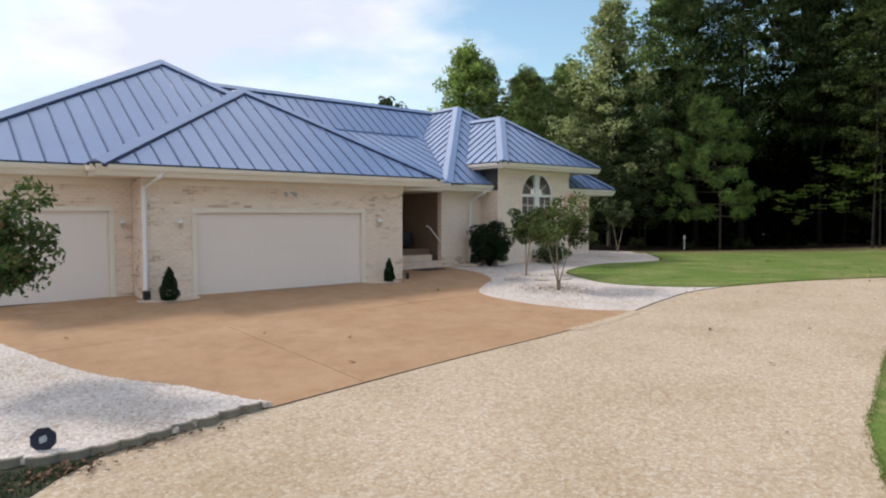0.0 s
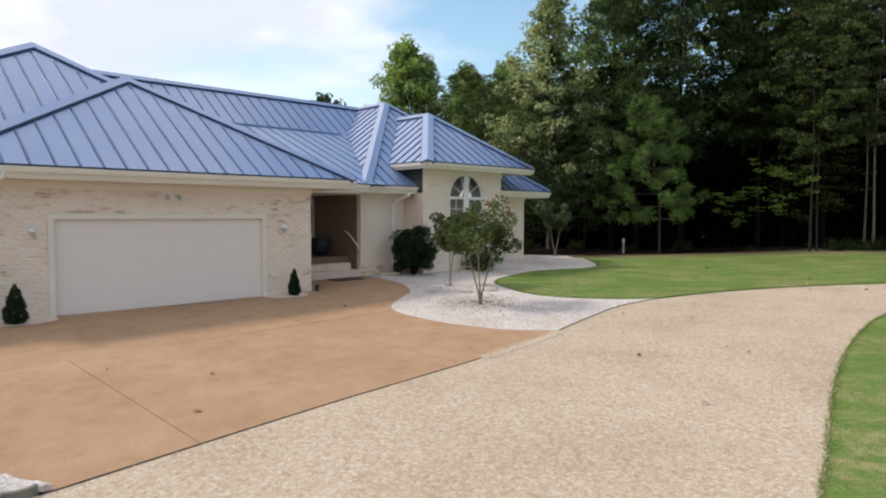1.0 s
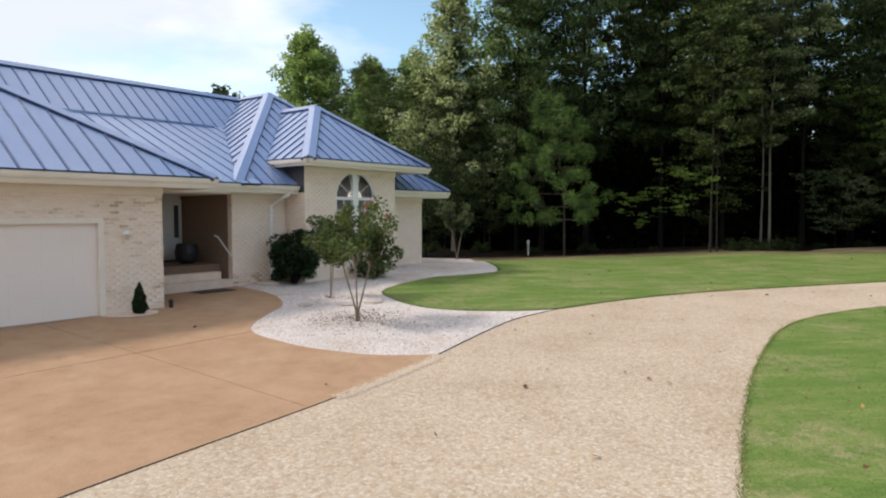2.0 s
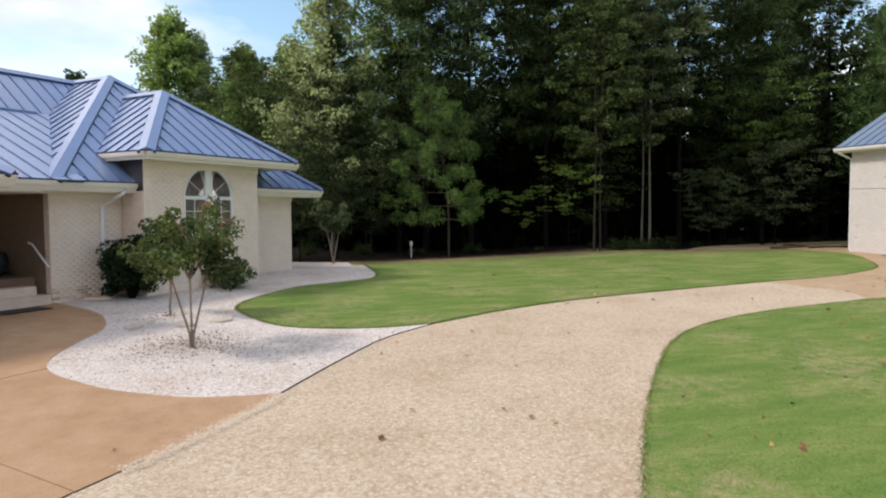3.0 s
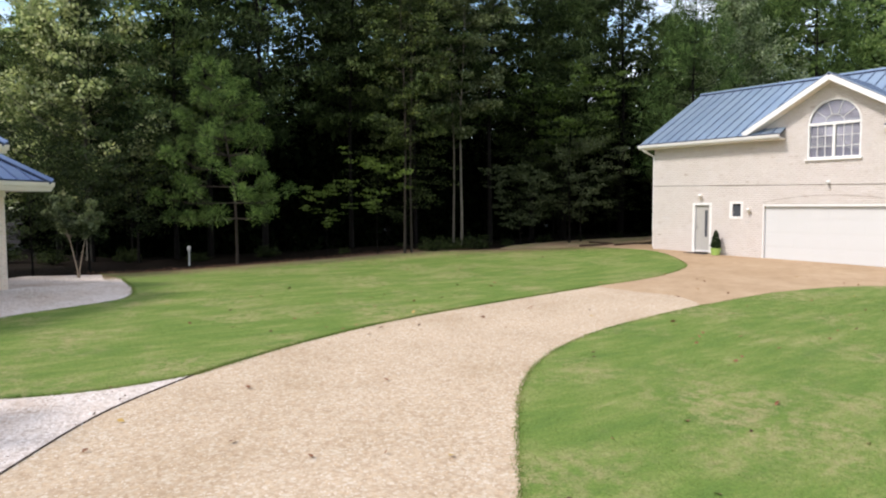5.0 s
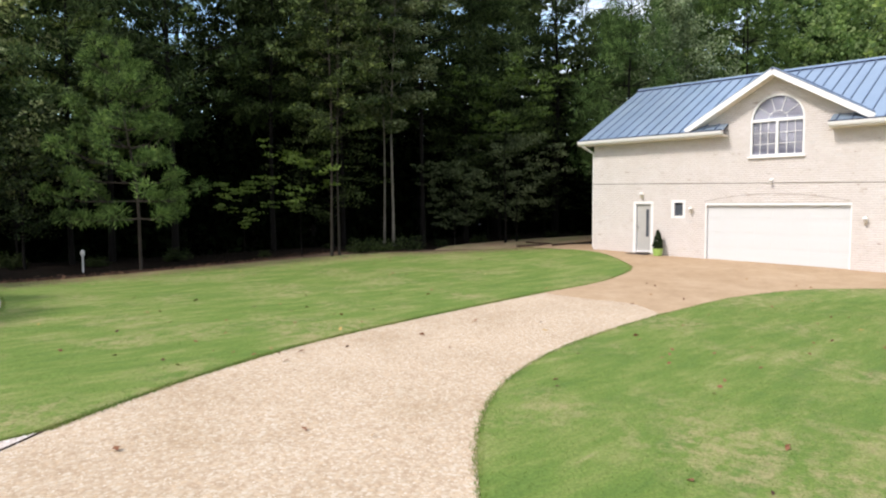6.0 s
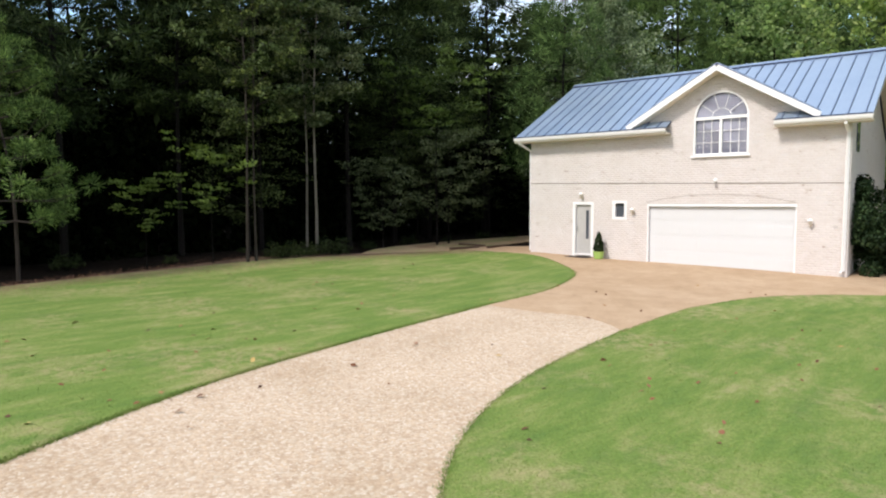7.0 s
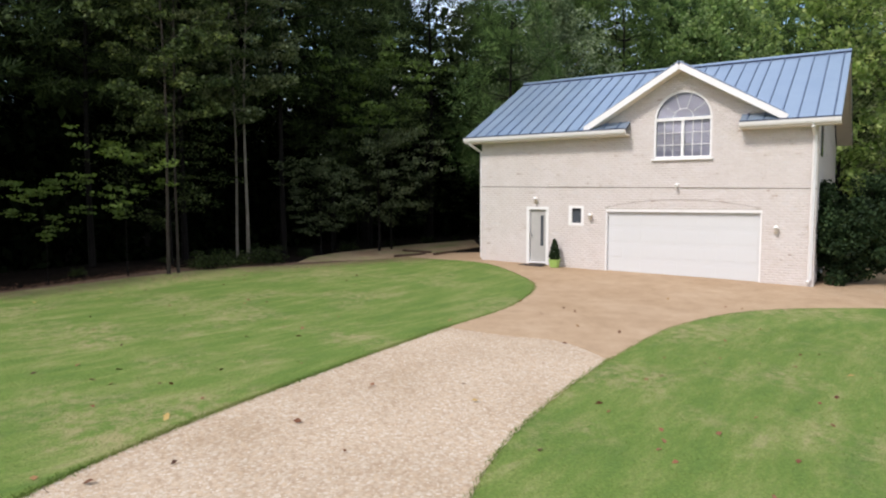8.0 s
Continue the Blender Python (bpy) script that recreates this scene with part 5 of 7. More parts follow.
def needle_quads(base, way, length, width, rng):
    n = len(base)
    side = np.cross(way, rng.normal(size=(n, 3)))
    side /= np.linalg.norm(side, axis=1)[:, None] + 1e-9
    tip = base + way * length[:, None]
    w = side * width
    v = np.stack([base - w, base + w, tip + w * 0.3, tip - w * 0.3], 1).reshape(-1, 3)
    return v, np.arange(4 * n).reshape(-1, 4)


def blob_points(centres, radii, per, rng, flat=0.7):
    out = []
    for c, r in zip(centres, radii):
        p = rng.normal(size=(per, 3))
        p /= np.linalg.norm(p, axis=1)[:, None]
        p *= (rng.uniform(0.25, 1.0, per) ** 0.5)[:, None] * r
        p[:, 2] *= flat
        out.append(c + p)
    return np.concatenate(out)


def limbs(bm, rng, h, trunk_r, start, count, reach, rise, lean=0.0, sides=5, taper=0.9, boughs=None):
    """A trunk and its limbs; gives back the points along the limbs where leaves grow. boughs takes a mesh for each limb."""
    pts, rad = [], []
    ph = rng.uniform(0, 6.28)
    for i in range(9):
        f = i / 8
        pts.append((lean * f * h * 0.05 + 0.012 * h * math.sin(2.2 * f * 3 + ph) * f, 0.012 * h * math.cos(1.9 * f * 3 + ph) * f, f * h * 0.94))
        rad.append(trunk_r * (1 - taper * f) * (1.25 if i == 0 else 1))
    tube(bm, pts, rad, 8)
    grow = []
    for k in range(count):
        f = start + (0.97 - start) * (k + rng.uniform(0, 0.8)) / count
        i = min(int(f * 8), 7)
        a, b = Vector(pts[i]), Vector(pts[i + 1])
        o = a.lerp(b, f * 8 - i)
        ang = k * 2.4 + rng.uniform(-0.4, 0.4)
        ln = reach(f) * rng.uniform(0.75, 1.15)
        d = Vector((math.cos(ang), math.sin(ang), rise(f)))
        p1 = o + d * ln * 0.5 + Vector((0, 0, 0.03 * ln))
        p2 = o + d * ln + Vector((0, 0, rng.uniform(-0.05, 0.12) * ln))
        r0 = trunk_r * (1 - taper * f) * 0.45
        limb = bm
        if boughs is not None:
            limb = bmesh.new()
            boughs.append(limb)
        tube(limb, [o, p1, p2], [r0, r0 * 0.6, max(0.008, r0 * 0.2)], sides, False)
        grow.append((o, p1, p2, ln))
    return pts, grow


def broadleaf(name, h, spread, n_leaf, leaf, mat, bark, seed, start=0.25, trunk_r=None, label="", category="tree", count=30, flat=0.3, sprays=(0.5, 0.78, 1.0), size=0.22, up=0.6, slope=0.25, split=False, spire=False):
    """A tree whose leaves hang in sprays along its limbs, with gaps between them."""
    rng = np.random.default_rng(seed)
    t = thing(name, pose(0, 0, 0), label, category)
    bm = bmesh.new()
    tr = trunk_r or h * 0.0048 + 0.03
    reach = lambda f: spread * max(0.25, math.sin(math.pi * min(1, (f - start) / (1 - start) * 0.85 + 0.12)) ** 0.7)
    if spire:
        reach = lambda f: spread * (1.06 - ((f - start) / (1 - start)) ** 1.15)
    boughs = [] if split else None
    pts, grow = limbs(bm, rng, h, tr, start, count, reach, lambda f: slope + 0.5 * f, boughs=boughs)
    trunk = part("trunk", bm, bark, t)
    for limb in boughs or ():
        part("branch", limb, bark, trunk)
    cs, rs = [], []
    for o, p1, p2, ln in grow:
        for q in sprays:
            c = (p1.lerp(p2, (q - 0.5) * 2) if q >= 0.5 else o.lerp(p1, q * 2))
            for _ in range(2):
                cs.append(np.array(c) + rng.normal(0, 0.17 * ln, 3) * np.array([1, 1, 0.45]))
                rs.append(rng.uniform(0.7, 1.3) * size * spread ** 0.8)
    for _ in range(5):
        cs.append(np.array(pts[-1]) + rng.normal(0, 0.1 * spread, 3))
        rs.append(size * spread ** 0.8)
    p = blob_points(cs, rs, max(4, n_leaf // len(cs)), rng, flat)
    p[:, 2] = np.maximum(p[:, 2], 0.12)
    v, f = leaf_quads(p, leaf, rng, up)
    crown = new("crown", raw_mesh("crown", v, f, mat))
    crown.parent = t
    return t


def pine(name, h, spread, tufts, per, needle, mat, bark, seed, start=0.3, droop=0.0, label="", trunk_r=None, puff=0.35, flat=0.6, inner=0.35, thick=0.1, count=46, fullness=1.3):
    """A pine with needle tufts along its boughs; inner is how far in from the tips they reach."""
    rng = np.random.default_rng(seed)
    t = thing(name, pose(0, 0, 0), label, "pine tree")
    bm = bmesh.new()
    tr = trunk_r or h * 0.0045 + 0.03
    reach = lambda f: spread * max(0.12, 1.05 - ((f - start) / (1 - start)) ** fullness) * (0.6 + 0.4 * min(1, (f - start) * 5 + 0.2))
    pts, grow = limbs(bm, rng, h, tr, start, count, reach, lambda f: 0.12 + 0.35 * f - droop)
    part("trunk", bm, bark, t)
    base, way, lens = [], [], []
    each = max(1, tufts // len(grow))
    for o, p1, p2, ln in grow:
        for k in range(each):
            q = 1.05 - (1.05 - inner) * (k + rng.uniform(0, 0.6)) / each
            c = np.array(p1.lerp(p2, (q - 0.5) * 2) if q >= 0.5 else o.lerp(p1, q * 2)) + rng.normal(0, 1, 3) * np.array([0.16, 0.16, 0.05]) * ln
            w = rng.normal(size=(per, 3)) + np.array([0, 0, 0.5])
            w /= np.linalg.norm(w, axis=1)[:, None]
            base.append(c + w * (puff * rng.uniform(0.1, 1.0, (per, 1))) * np.array([1.15, 1.15, flat]))
            way.append(w)
            lens.append(needle * rng.uniform(0.7, 1.25, per))
    c = np.array(pts[-1])
    for k in range(8):
        w = rng.normal(size=(per, 3)) + np.array([0, 0, 0.9])
        w /= np.linalg.norm(w, axis=1)[:, None]
        base.append(np.repeat(c[None] - [[0, 0, 0.05 * h * k / 8]], per, 0) + rng.normal(0, needle * 0.4, (per, 3)))
        way.append(w)
        lens.append(needle * rng.uniform(0.7, 1.2, per))
    v, f = needle_quads(np.concatenate(base), np.concatenate(way), np.concatenate(lens), needle * thick, rng)
    crown = new("crown", raw_mesh("crown", v, f, mat))
    crown.parent = t
    return t


def puff_pine(name, h, spread, per, needle, mat, bark, seed, label, start=0.2, whorls=9, arms=7, puff=0.5, lean=(0.0, 0.0), thick=0.016):
    """A young pine: whorls of upswept boughs that end in rounded puffs of long needles, dark and bare inside."""
    rng = np.random.default_rng(seed)
    t = thing(name, pose(0, 0, 0), label, "pine tree")
    bm = bmesh.new()

    def stem(f):
        return Vector((0.01 * h * math.sin(f * 7.2) * f + lean[0] * f ** 2.4, 0.008 * h * math.cos(f * 10.4) * f + lean[1] * f ** 2.4, h * f))

    line = [stem(0.96 * i / 8) for i in range(9)]
    tube(bm, line, [h * 0.0085 * (1 - 0.88 * i / 8) for i in range(9)], 8)
    base, way, lens = [], [], []

    def tuft(c, r, count):
        w = rng.normal(size=(count, 3)) + np.array([0, 0, 0.55])
        w /= np.linalg.norm(w, axis=1)[:, None]
        base.append(np.array(c) + w * r * rng.uniform(0.2, 0.75, (count, 1)) * np.array([1.05, 1.05, 0.95]))
        way.append(w)
        lens.append(needle * rng.uniform(0.7, 1.2, count))

    for k in range(whorls):
        f = start + (0.95 - start) * (k + 0.5) / whorls
        n_arm = arms if f < 0.75 else arms - 2
        for a in range(n_arm):
            if rng.uniform() < 0.12:
                continue
            ang = 6.283 * a / n_arm + k * 1.1 + rng.uniform(-0.3, 0.3)
            g = (f - start) / (1 - start)
            ln = spread * (1.0 + 0.2 * lean[1] * math.sin(ang)) * (1.0 - g ** 1.5 * 0.9) * (0.72 + 0.28 * min(1, g * 5)) * rng.uniform(0.65, 1.1)
            o = stem(f)
            d = Vector((math.cos(ang), math.sin(ang), 0))
            m1 = o + d * ln * 0.55 + Vector((0, 0, ln * (-0.05 + 0.3 * g)))
            tip = o + d * ln + Vector((0, 0, ln * (0.10 + 0.5 * g) + rng.normal(0, 0.22)))
            tube(bm, [o, m1, tip], [0.03, 0.02, 0.008], 5, False)
            r = puff * rng.uniform(0.8, 1.2) * (1.0 - 0.35 * g)
            tuft(tip, r, per)
            if ln > 0.8:
                side = Vector((-d.y, d.x, 0)) * rng.uniform(0.3, 0.6) * (1 if a % 2 else -1)
                tuft(m1.lerp(tip, 0.45) + side, r * 0.85, int(per * 0.7))
    for k in range(4):
        tuft(stem(0.99 - 0.05 * k), puff * 0.5, per // 2)
    part("trunk", bm, bark, t)
    v, f = needle_quads(np.concatenate(base), np.concatenate(way), np.concatenate(lens), thick, rng)
    crown = new("crown", raw_mesh("crown", v, f, mat))
    crown.parent = t
    return t


def shrub(name, h, r, n_leaf, leaf, mat, bark, seed, label, category="shrub", full=1.0):
    """A shrub of many stems from the ground, leafy nearly to its foot."""
    rng = np.random.default_rng(seed)
    t = thing(name, pose(0, 0, 0), label, category)
    bm = bmesh.new()
    cs, rs = [], []
    for k in range(16):
        a = k * 2.4
        q = rng.uniform(0.3, 0.95)
        tip = Vector((math.cos(a) * r * q, math.sin(a) * r * q, h * rng.uniform(0.5, 0.92) * (1 - 0.35 * q * q)))
        mid = Vector((tip.x * 0.45, tip.y * 0.45, tip.z * 0.55))
        tube(bm, [(0.04 * math.cos(a), 0.04 * math.sin(a), 0), mid, tip], [0.02, 0.014, 0.005], 5, False)
        for c in (mid, mid.lerp(tip, 0.5), tip):
            cs.append(np.array(c) + rng.normal(0, 0.06 * r, 3))
            rs.append(r * rng.uniform(0.26, 0.42))
    part("stem", bm, bark, t)
    for k in range(int(26 * full)):
        a, z = rng.uniform(0, 6.28), rng.uniform(0.12, 0.9)
        w = math.sqrt(max(0.05, 1 - (z * 2 - 0.85) ** 2 * 0.75)) * r * 0.8
        cs.append(np.array([math.cos(a) * w, math.sin(a) * w, z * h]))
        rs.append(r * rng.uniform(0.2, 0.34))
    p = blob_points(cs, rs, max(4, n_leaf // len(cs)), rng, 0.85)
    p[:, 2] = np.clip(p[:, 2], 0.03, h * 1.02)
    v, f = leaf_quads(p, leaf, rng, 0.3)
    crown = new("foliage", raw_mesh("foliage", v, f, mat))
    crown.parent = t
    return t


def at(ob, x, y, turn=0.0, scale=1.0, dz=-0.04, wide=1.0):
    ob.matrix_basis = Matrix.Translation((x, y, height(x, y) + dz)) @ Matrix.Rotation(turn, 4, "Z") @ Matrix.Diagonal((scale * wide, scale * wide, scale, 1))
    return ob


def copy_at(ob, x, y, turn=0.0, scale=1.0, dz=-0.08, wide=1.0):
    c = copy_thing(ob, Matrix.Identity(4))
    return at(c, x, y, turn, scale, dz, wide)


# small ornamental trees and shrubs by the house
def crape_tree(seed, h, r, stems, n_leaf, label, bloom=0, low=0.42, leaf=0.075, mat=M_CRAPE):
    rng = np.random.default_rng(seed)
    t = thing("crape_myrtle", pose(0, 0, 0), label, "small tree")
    cs, rs = [], []
    for k in range(stems):
        a = 6.28 * k / stems + rng.uniform(-0.5, 0.5)
        p0 = Vector((0.025 * math.cos(a), 0.025 * math.sin(a), 0))
        p1 = Vector((0.035 * math.cos(a), 0.035 * math.sin(a), h * 0.11))
        p2 = Vector((0.24 * r * math.cos(a), 0.24 * r * math.sin(a), h * 0.48))
        bm = bmesh.new()
        tube(bm, [p0, p1, p2], [0.03, 0.023, 0.016], 7, False)
        stem = part("trunk", bm, M_BARK_CRAPE, t)
        for b in range(7):
            a2 = a + rng.uniform(-1.3, 1.3)
            e = Vector((math.cos(a2) * r * rng.uniform(0.35, 0.95), math.sin(a2) * r * rng.uniform(0.35, 0.95), h * rng.uniform(0.6, 0.98)))
            m = p2.lerp(e, 0.5) + Vector((0, 0, 0.04 * h))
            twig = bmesh.new()
            tube(twig, [p2, m, e], [0.018, 0.012, 0.004], 5, False)
            part("branch", twig, M_BARK_CRAPE, stem)
            for c in (p2.lerp(m, 0.7), m, m.lerp(e, 0.5), e):
                cs.append(np.array(c) + rng.normal(0, 0.05 * r, 3))
                rs.append(r * rng.uniform(0.10, 0.22))
    p = blob_points(cs, rs, max(4, n_leaf // len(cs)), rng, 0.9)
    p = p[p[:, 2] > h * low]
    v, f = leaf_quads(p, leaf, rng, 0.25, 1.5)
    c = new("crown", raw_mesh("crown", v, f, mat))
    c.parent = t
    for k in range(bloom):
        bm = bmesh.new()
        q = sorted(cs, key=lambda c: -c[2])[k * 3] + np.array([0, 0, 0.14])
        for _ in range(16):
            o = Vector(q) + Vector(rng.normal(0, 0.04, 3))
            box(bm, o.x - 0.01, o.x + 0.01, o.y - 0.01, o.y + 0.01, o.z - 0.01, o.z + 0.014)
        part("blossom", bm, M_FLOWER, t, "cluster of red blossom")
    return t


at(crape_tree(31, 2.6, 1.28, 3, 7000, "young multi-stemmed crape myrtle in the white stone bed", 7, 0.36, 0.062), 3.24, -4.86, 0.5)
at(crape_tree(32, 2.2, 0.95, 2, 4600, "slender young tree standing in the white stone bed", 0, 0.36), 5.15, -1.9, 1.1)
at(crape_tree(33, 2.65, 0.95, 2, 6500, "crape myrtle with smooth tan trunks at the edge of the woods", 0, 0.40, 0.085, M_LEAF_PALE), 17.3, 2.95, 2.0)
at(crape_tree(34, 3.0, 1.5, 3, 6800, "leafy crape myrtle in the white stone bed by the single garage", 0, 0.42), -10.4, -6.2, 0.2, 0.95)
at(shrub("holly_bush", 1.8, 0.78, 16000, 0.07, M_HOLLY, M_BARK, 41, "dense dark green rounded holly against the brick wall"), 6.35, 1.05)
at(shrub("low_shrub", 0.85, 0.75, 1500, 0.11, M_LEAF_PALE, M_BARK, 42, "low leafy shrub beneath the arched window", full=0.5), 9.1, 0.3)
at(shrub("tall_evergreen_shrub", 3.9, 1.5, 30000, 0.10, M_HOLLY, M_BARK, 43, "tall dark evergreen shrub at the garage corner"), 24.2, -26.9, dz=-0.4)


def cone_shrub(h, r, seed, label):
    rng = np.random.default_rng(seed)
    t = thing("topiary", pose(0, 0, 0), label, "conical shrub", "small clipped cones")
    bm = bmesh.new()
    tube(bm, [(0, 0, 0), (0, 0, h * 0.9)], [0.02, 0.006], 6)
    part("stem", bm, M_BARK, t)
    n = 2600
    z = 1 - rng.uniform(0, 1, n) ** 0.6
    a = rng.uniform(0, 6.28, n)
    w = r * (1 - z) ** 0.62 * np.minimum(1, 0.6 + z * 3) * rng.uniform(0.6, 1.1, n) * (1 + 0.14 * np.sin(a * 3 + z * 17))
    p = np.stack([w * np.cos(a), w * np.sin(a), 0.02 + z * h], 1)
    v, f = leaf_quads(p, 0.045, rng, 0.6, 1.4)
    c = new("foliage", raw_mesh("foliage", v, f, M_HOLLY))
    c.parent = t
    return t


for x, y, h, r, s in ((-5.9, -0.5, 0.78, 0.24, 51), (0.62, -0.45, 0.70, 0.17, 52)):
    pad = bmesh.new()
    lathe(pad, [(0.62, 0.0), (0.60, 0.012), (0.3, 0.02)], 20)
    pd = tagged(link_mesh("stone_pad", pad, M_STEP), "half-round pale concrete pad by the garage wall", "stone bed", kind="structure")
    pd.matrix_basis = Matrix.Translation((x + (0.1 if x < 0 else -0.05), -0.12, height(x, y) + 0.004)) @ Matrix.Diagonal((1.25 if x < 0 else 1.0, 0.95, 1, 1))
    at(cone_shrub(h, r, s, "small dark clipped conifer by the garage wall"), x, y, dz=0.02)
gp = GM @ Vector((3.24, -0.35, 0))
pot = thing("plant_pot", Matrix.Translation((gp.x, gp.y, height(gp.x, gp.y) + 0.002)), "lime green glazed pot by the grey door", "plant pot")
bm = bmesh.new()
lathe(bm, [(0.15, 0.0), (0.17, 0.02), (0.21, 0.27), (0.225, 0.30), (0.20, 0.30), (0.19, 0.25)], 22)
part("bowl", bm, M_POT, pot)
cs2 = cone_shrub(0.78, 0.21, 53, "small clipped conifer growing in the green pot")
cs2.matrix_basis = Matrix.Translation((gp.x, gp.y, height(gp.x, gp.y) + 0.26))

# ---- the woods ----
LBL = "tall broadleaf tree in the dark woods"
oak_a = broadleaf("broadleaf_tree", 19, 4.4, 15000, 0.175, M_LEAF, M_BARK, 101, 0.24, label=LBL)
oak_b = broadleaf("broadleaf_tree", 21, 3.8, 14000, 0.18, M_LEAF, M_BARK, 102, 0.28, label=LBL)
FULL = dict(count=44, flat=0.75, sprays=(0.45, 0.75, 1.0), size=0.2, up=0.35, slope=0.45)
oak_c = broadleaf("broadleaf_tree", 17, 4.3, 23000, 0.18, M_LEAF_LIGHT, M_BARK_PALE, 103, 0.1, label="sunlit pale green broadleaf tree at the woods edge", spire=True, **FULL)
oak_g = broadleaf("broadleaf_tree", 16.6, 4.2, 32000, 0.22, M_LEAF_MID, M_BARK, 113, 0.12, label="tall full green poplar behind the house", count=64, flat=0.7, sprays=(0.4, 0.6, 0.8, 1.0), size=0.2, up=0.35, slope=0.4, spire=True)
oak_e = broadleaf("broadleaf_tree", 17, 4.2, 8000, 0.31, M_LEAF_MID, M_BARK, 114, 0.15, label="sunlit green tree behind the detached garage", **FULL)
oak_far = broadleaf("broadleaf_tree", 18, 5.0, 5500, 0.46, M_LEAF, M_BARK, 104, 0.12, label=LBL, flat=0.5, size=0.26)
pine_a = pine("pine_tree", 23, 4.2, 276, 58, 0.24, M_NEEDLE, M_BARK, 105, 0.24, 0.08, "tall shaded pine in the woods", puff=0.7, flat=0.3, thick=0.13)
pine_b = pine("pine_tree", 21, 3.6, 276, 56, 0.24, M_NEEDLE, M_BARK, 106, 0.3, 0.14, "tall shaded pine in the woods", puff=0.62, flat=0.3, thick=0.13)
pine_c = pine("pine_tree", 21, 4.4, 330, 62, 0.25, M_NEEDLE_LIT, M_BARK, 119, 0.3, 0.12, "tall sunlit pine with drooping boughs at the woods edge", puff=0.75, flat=0.28, thick=0.12)
pine_y = puff_pine("pine_tree", 8.3, 3.1, 330, 0.13, M_NEEDLE_YOUNG, M_BARK_MID, 107, "young bushy pine in front of the woods", 0.19, 10, 7, 0.56, (-0.25, 0.95), 0.012)
pine_far = puff_pine("pine_tree", 15.5, 3.6, 120, 0.42, M_NEEDLE_YOUNG, M_BARK, 118, "tall sunlit pine behind the detached garage", 0.25, 12, 7, 0.95)
maple = broadleaf("maple_sapling", 4.4, 1.75, 1000, 0.15, M_LEAF_MAPLE, M_BARK, 108, 0.42, 0.022, "bright green maple sapling at the woods edge", "sapling", 9, 0.22, split=True)
tall_sapling = broadleaf("young_maple", 8.2, 2.9, 2200, 0.17, M_LEAF_MAPLE, M_BARK, 115, 0.6, 0.05, "light green young maple reaching out of the woods", "tree", 10, 0.22, split=True)
dog = broadleaf("understorey_tree", 6.0, 2.8, 4500, 0.13, M_LEAF_SHADED, M_BARK, 109, 0.2, None, "low broadleaf tree under the woods edge", count=22)
slim = broadleaf("slender_tree", 14, 2.5, 6000, 0.16, M_LEAF, M_BARK_MID, 116, 0.36, 0.055, "slender brown-barked tree at the woods edge", count=20, split=True)
slim_pale = broadleaf("slender_tree", 15, 2.7, 9500, 0.17, M_LEAF_PALE, M_BARK_PALE, 117, 0.42, 0.065, "slender pale-barked tree at the woods edge", count=18, split=True)
grey_dog = broadleaf("understorey_tree", 6.0, 2.8, 5200, 0.14, M_LEAF_PALE, M_BARK, 120, 0.2, None, "low grey-green broadleaf tree under the woods edge", count=22)
under = shrub("undergrowth_bush", 1.5, 1.3, 1400, 0.14, M_LEAF_SHADED, M_BARK, 110, "dark leafy undergrowth at the woods edge", full=0.8)
protos = {"a": oak_a, "b": oak_b, "c": oak_c, "g": oak_g, "e": oak_e, "f": oak_far, "p": pine_a, "q": pine_b, "y": pine_y, "z": pine_far, "k": pine_c, "m": maple, "t": tall_sapling, "d": dog, "h": grey_dog, "s": slim, "w": slim_pale, "u": under}
placed = set()


def plant(kind, x, y, turn, scale=1.0, wide=1.0):
    if kind not in placed:
        placed.add(kind)
        at(protos[kind], x, y, turn, scale, -0.08, wide)
    else:
        copy_at(protos[kind], x, y, turn, scale, -0.08, wide)


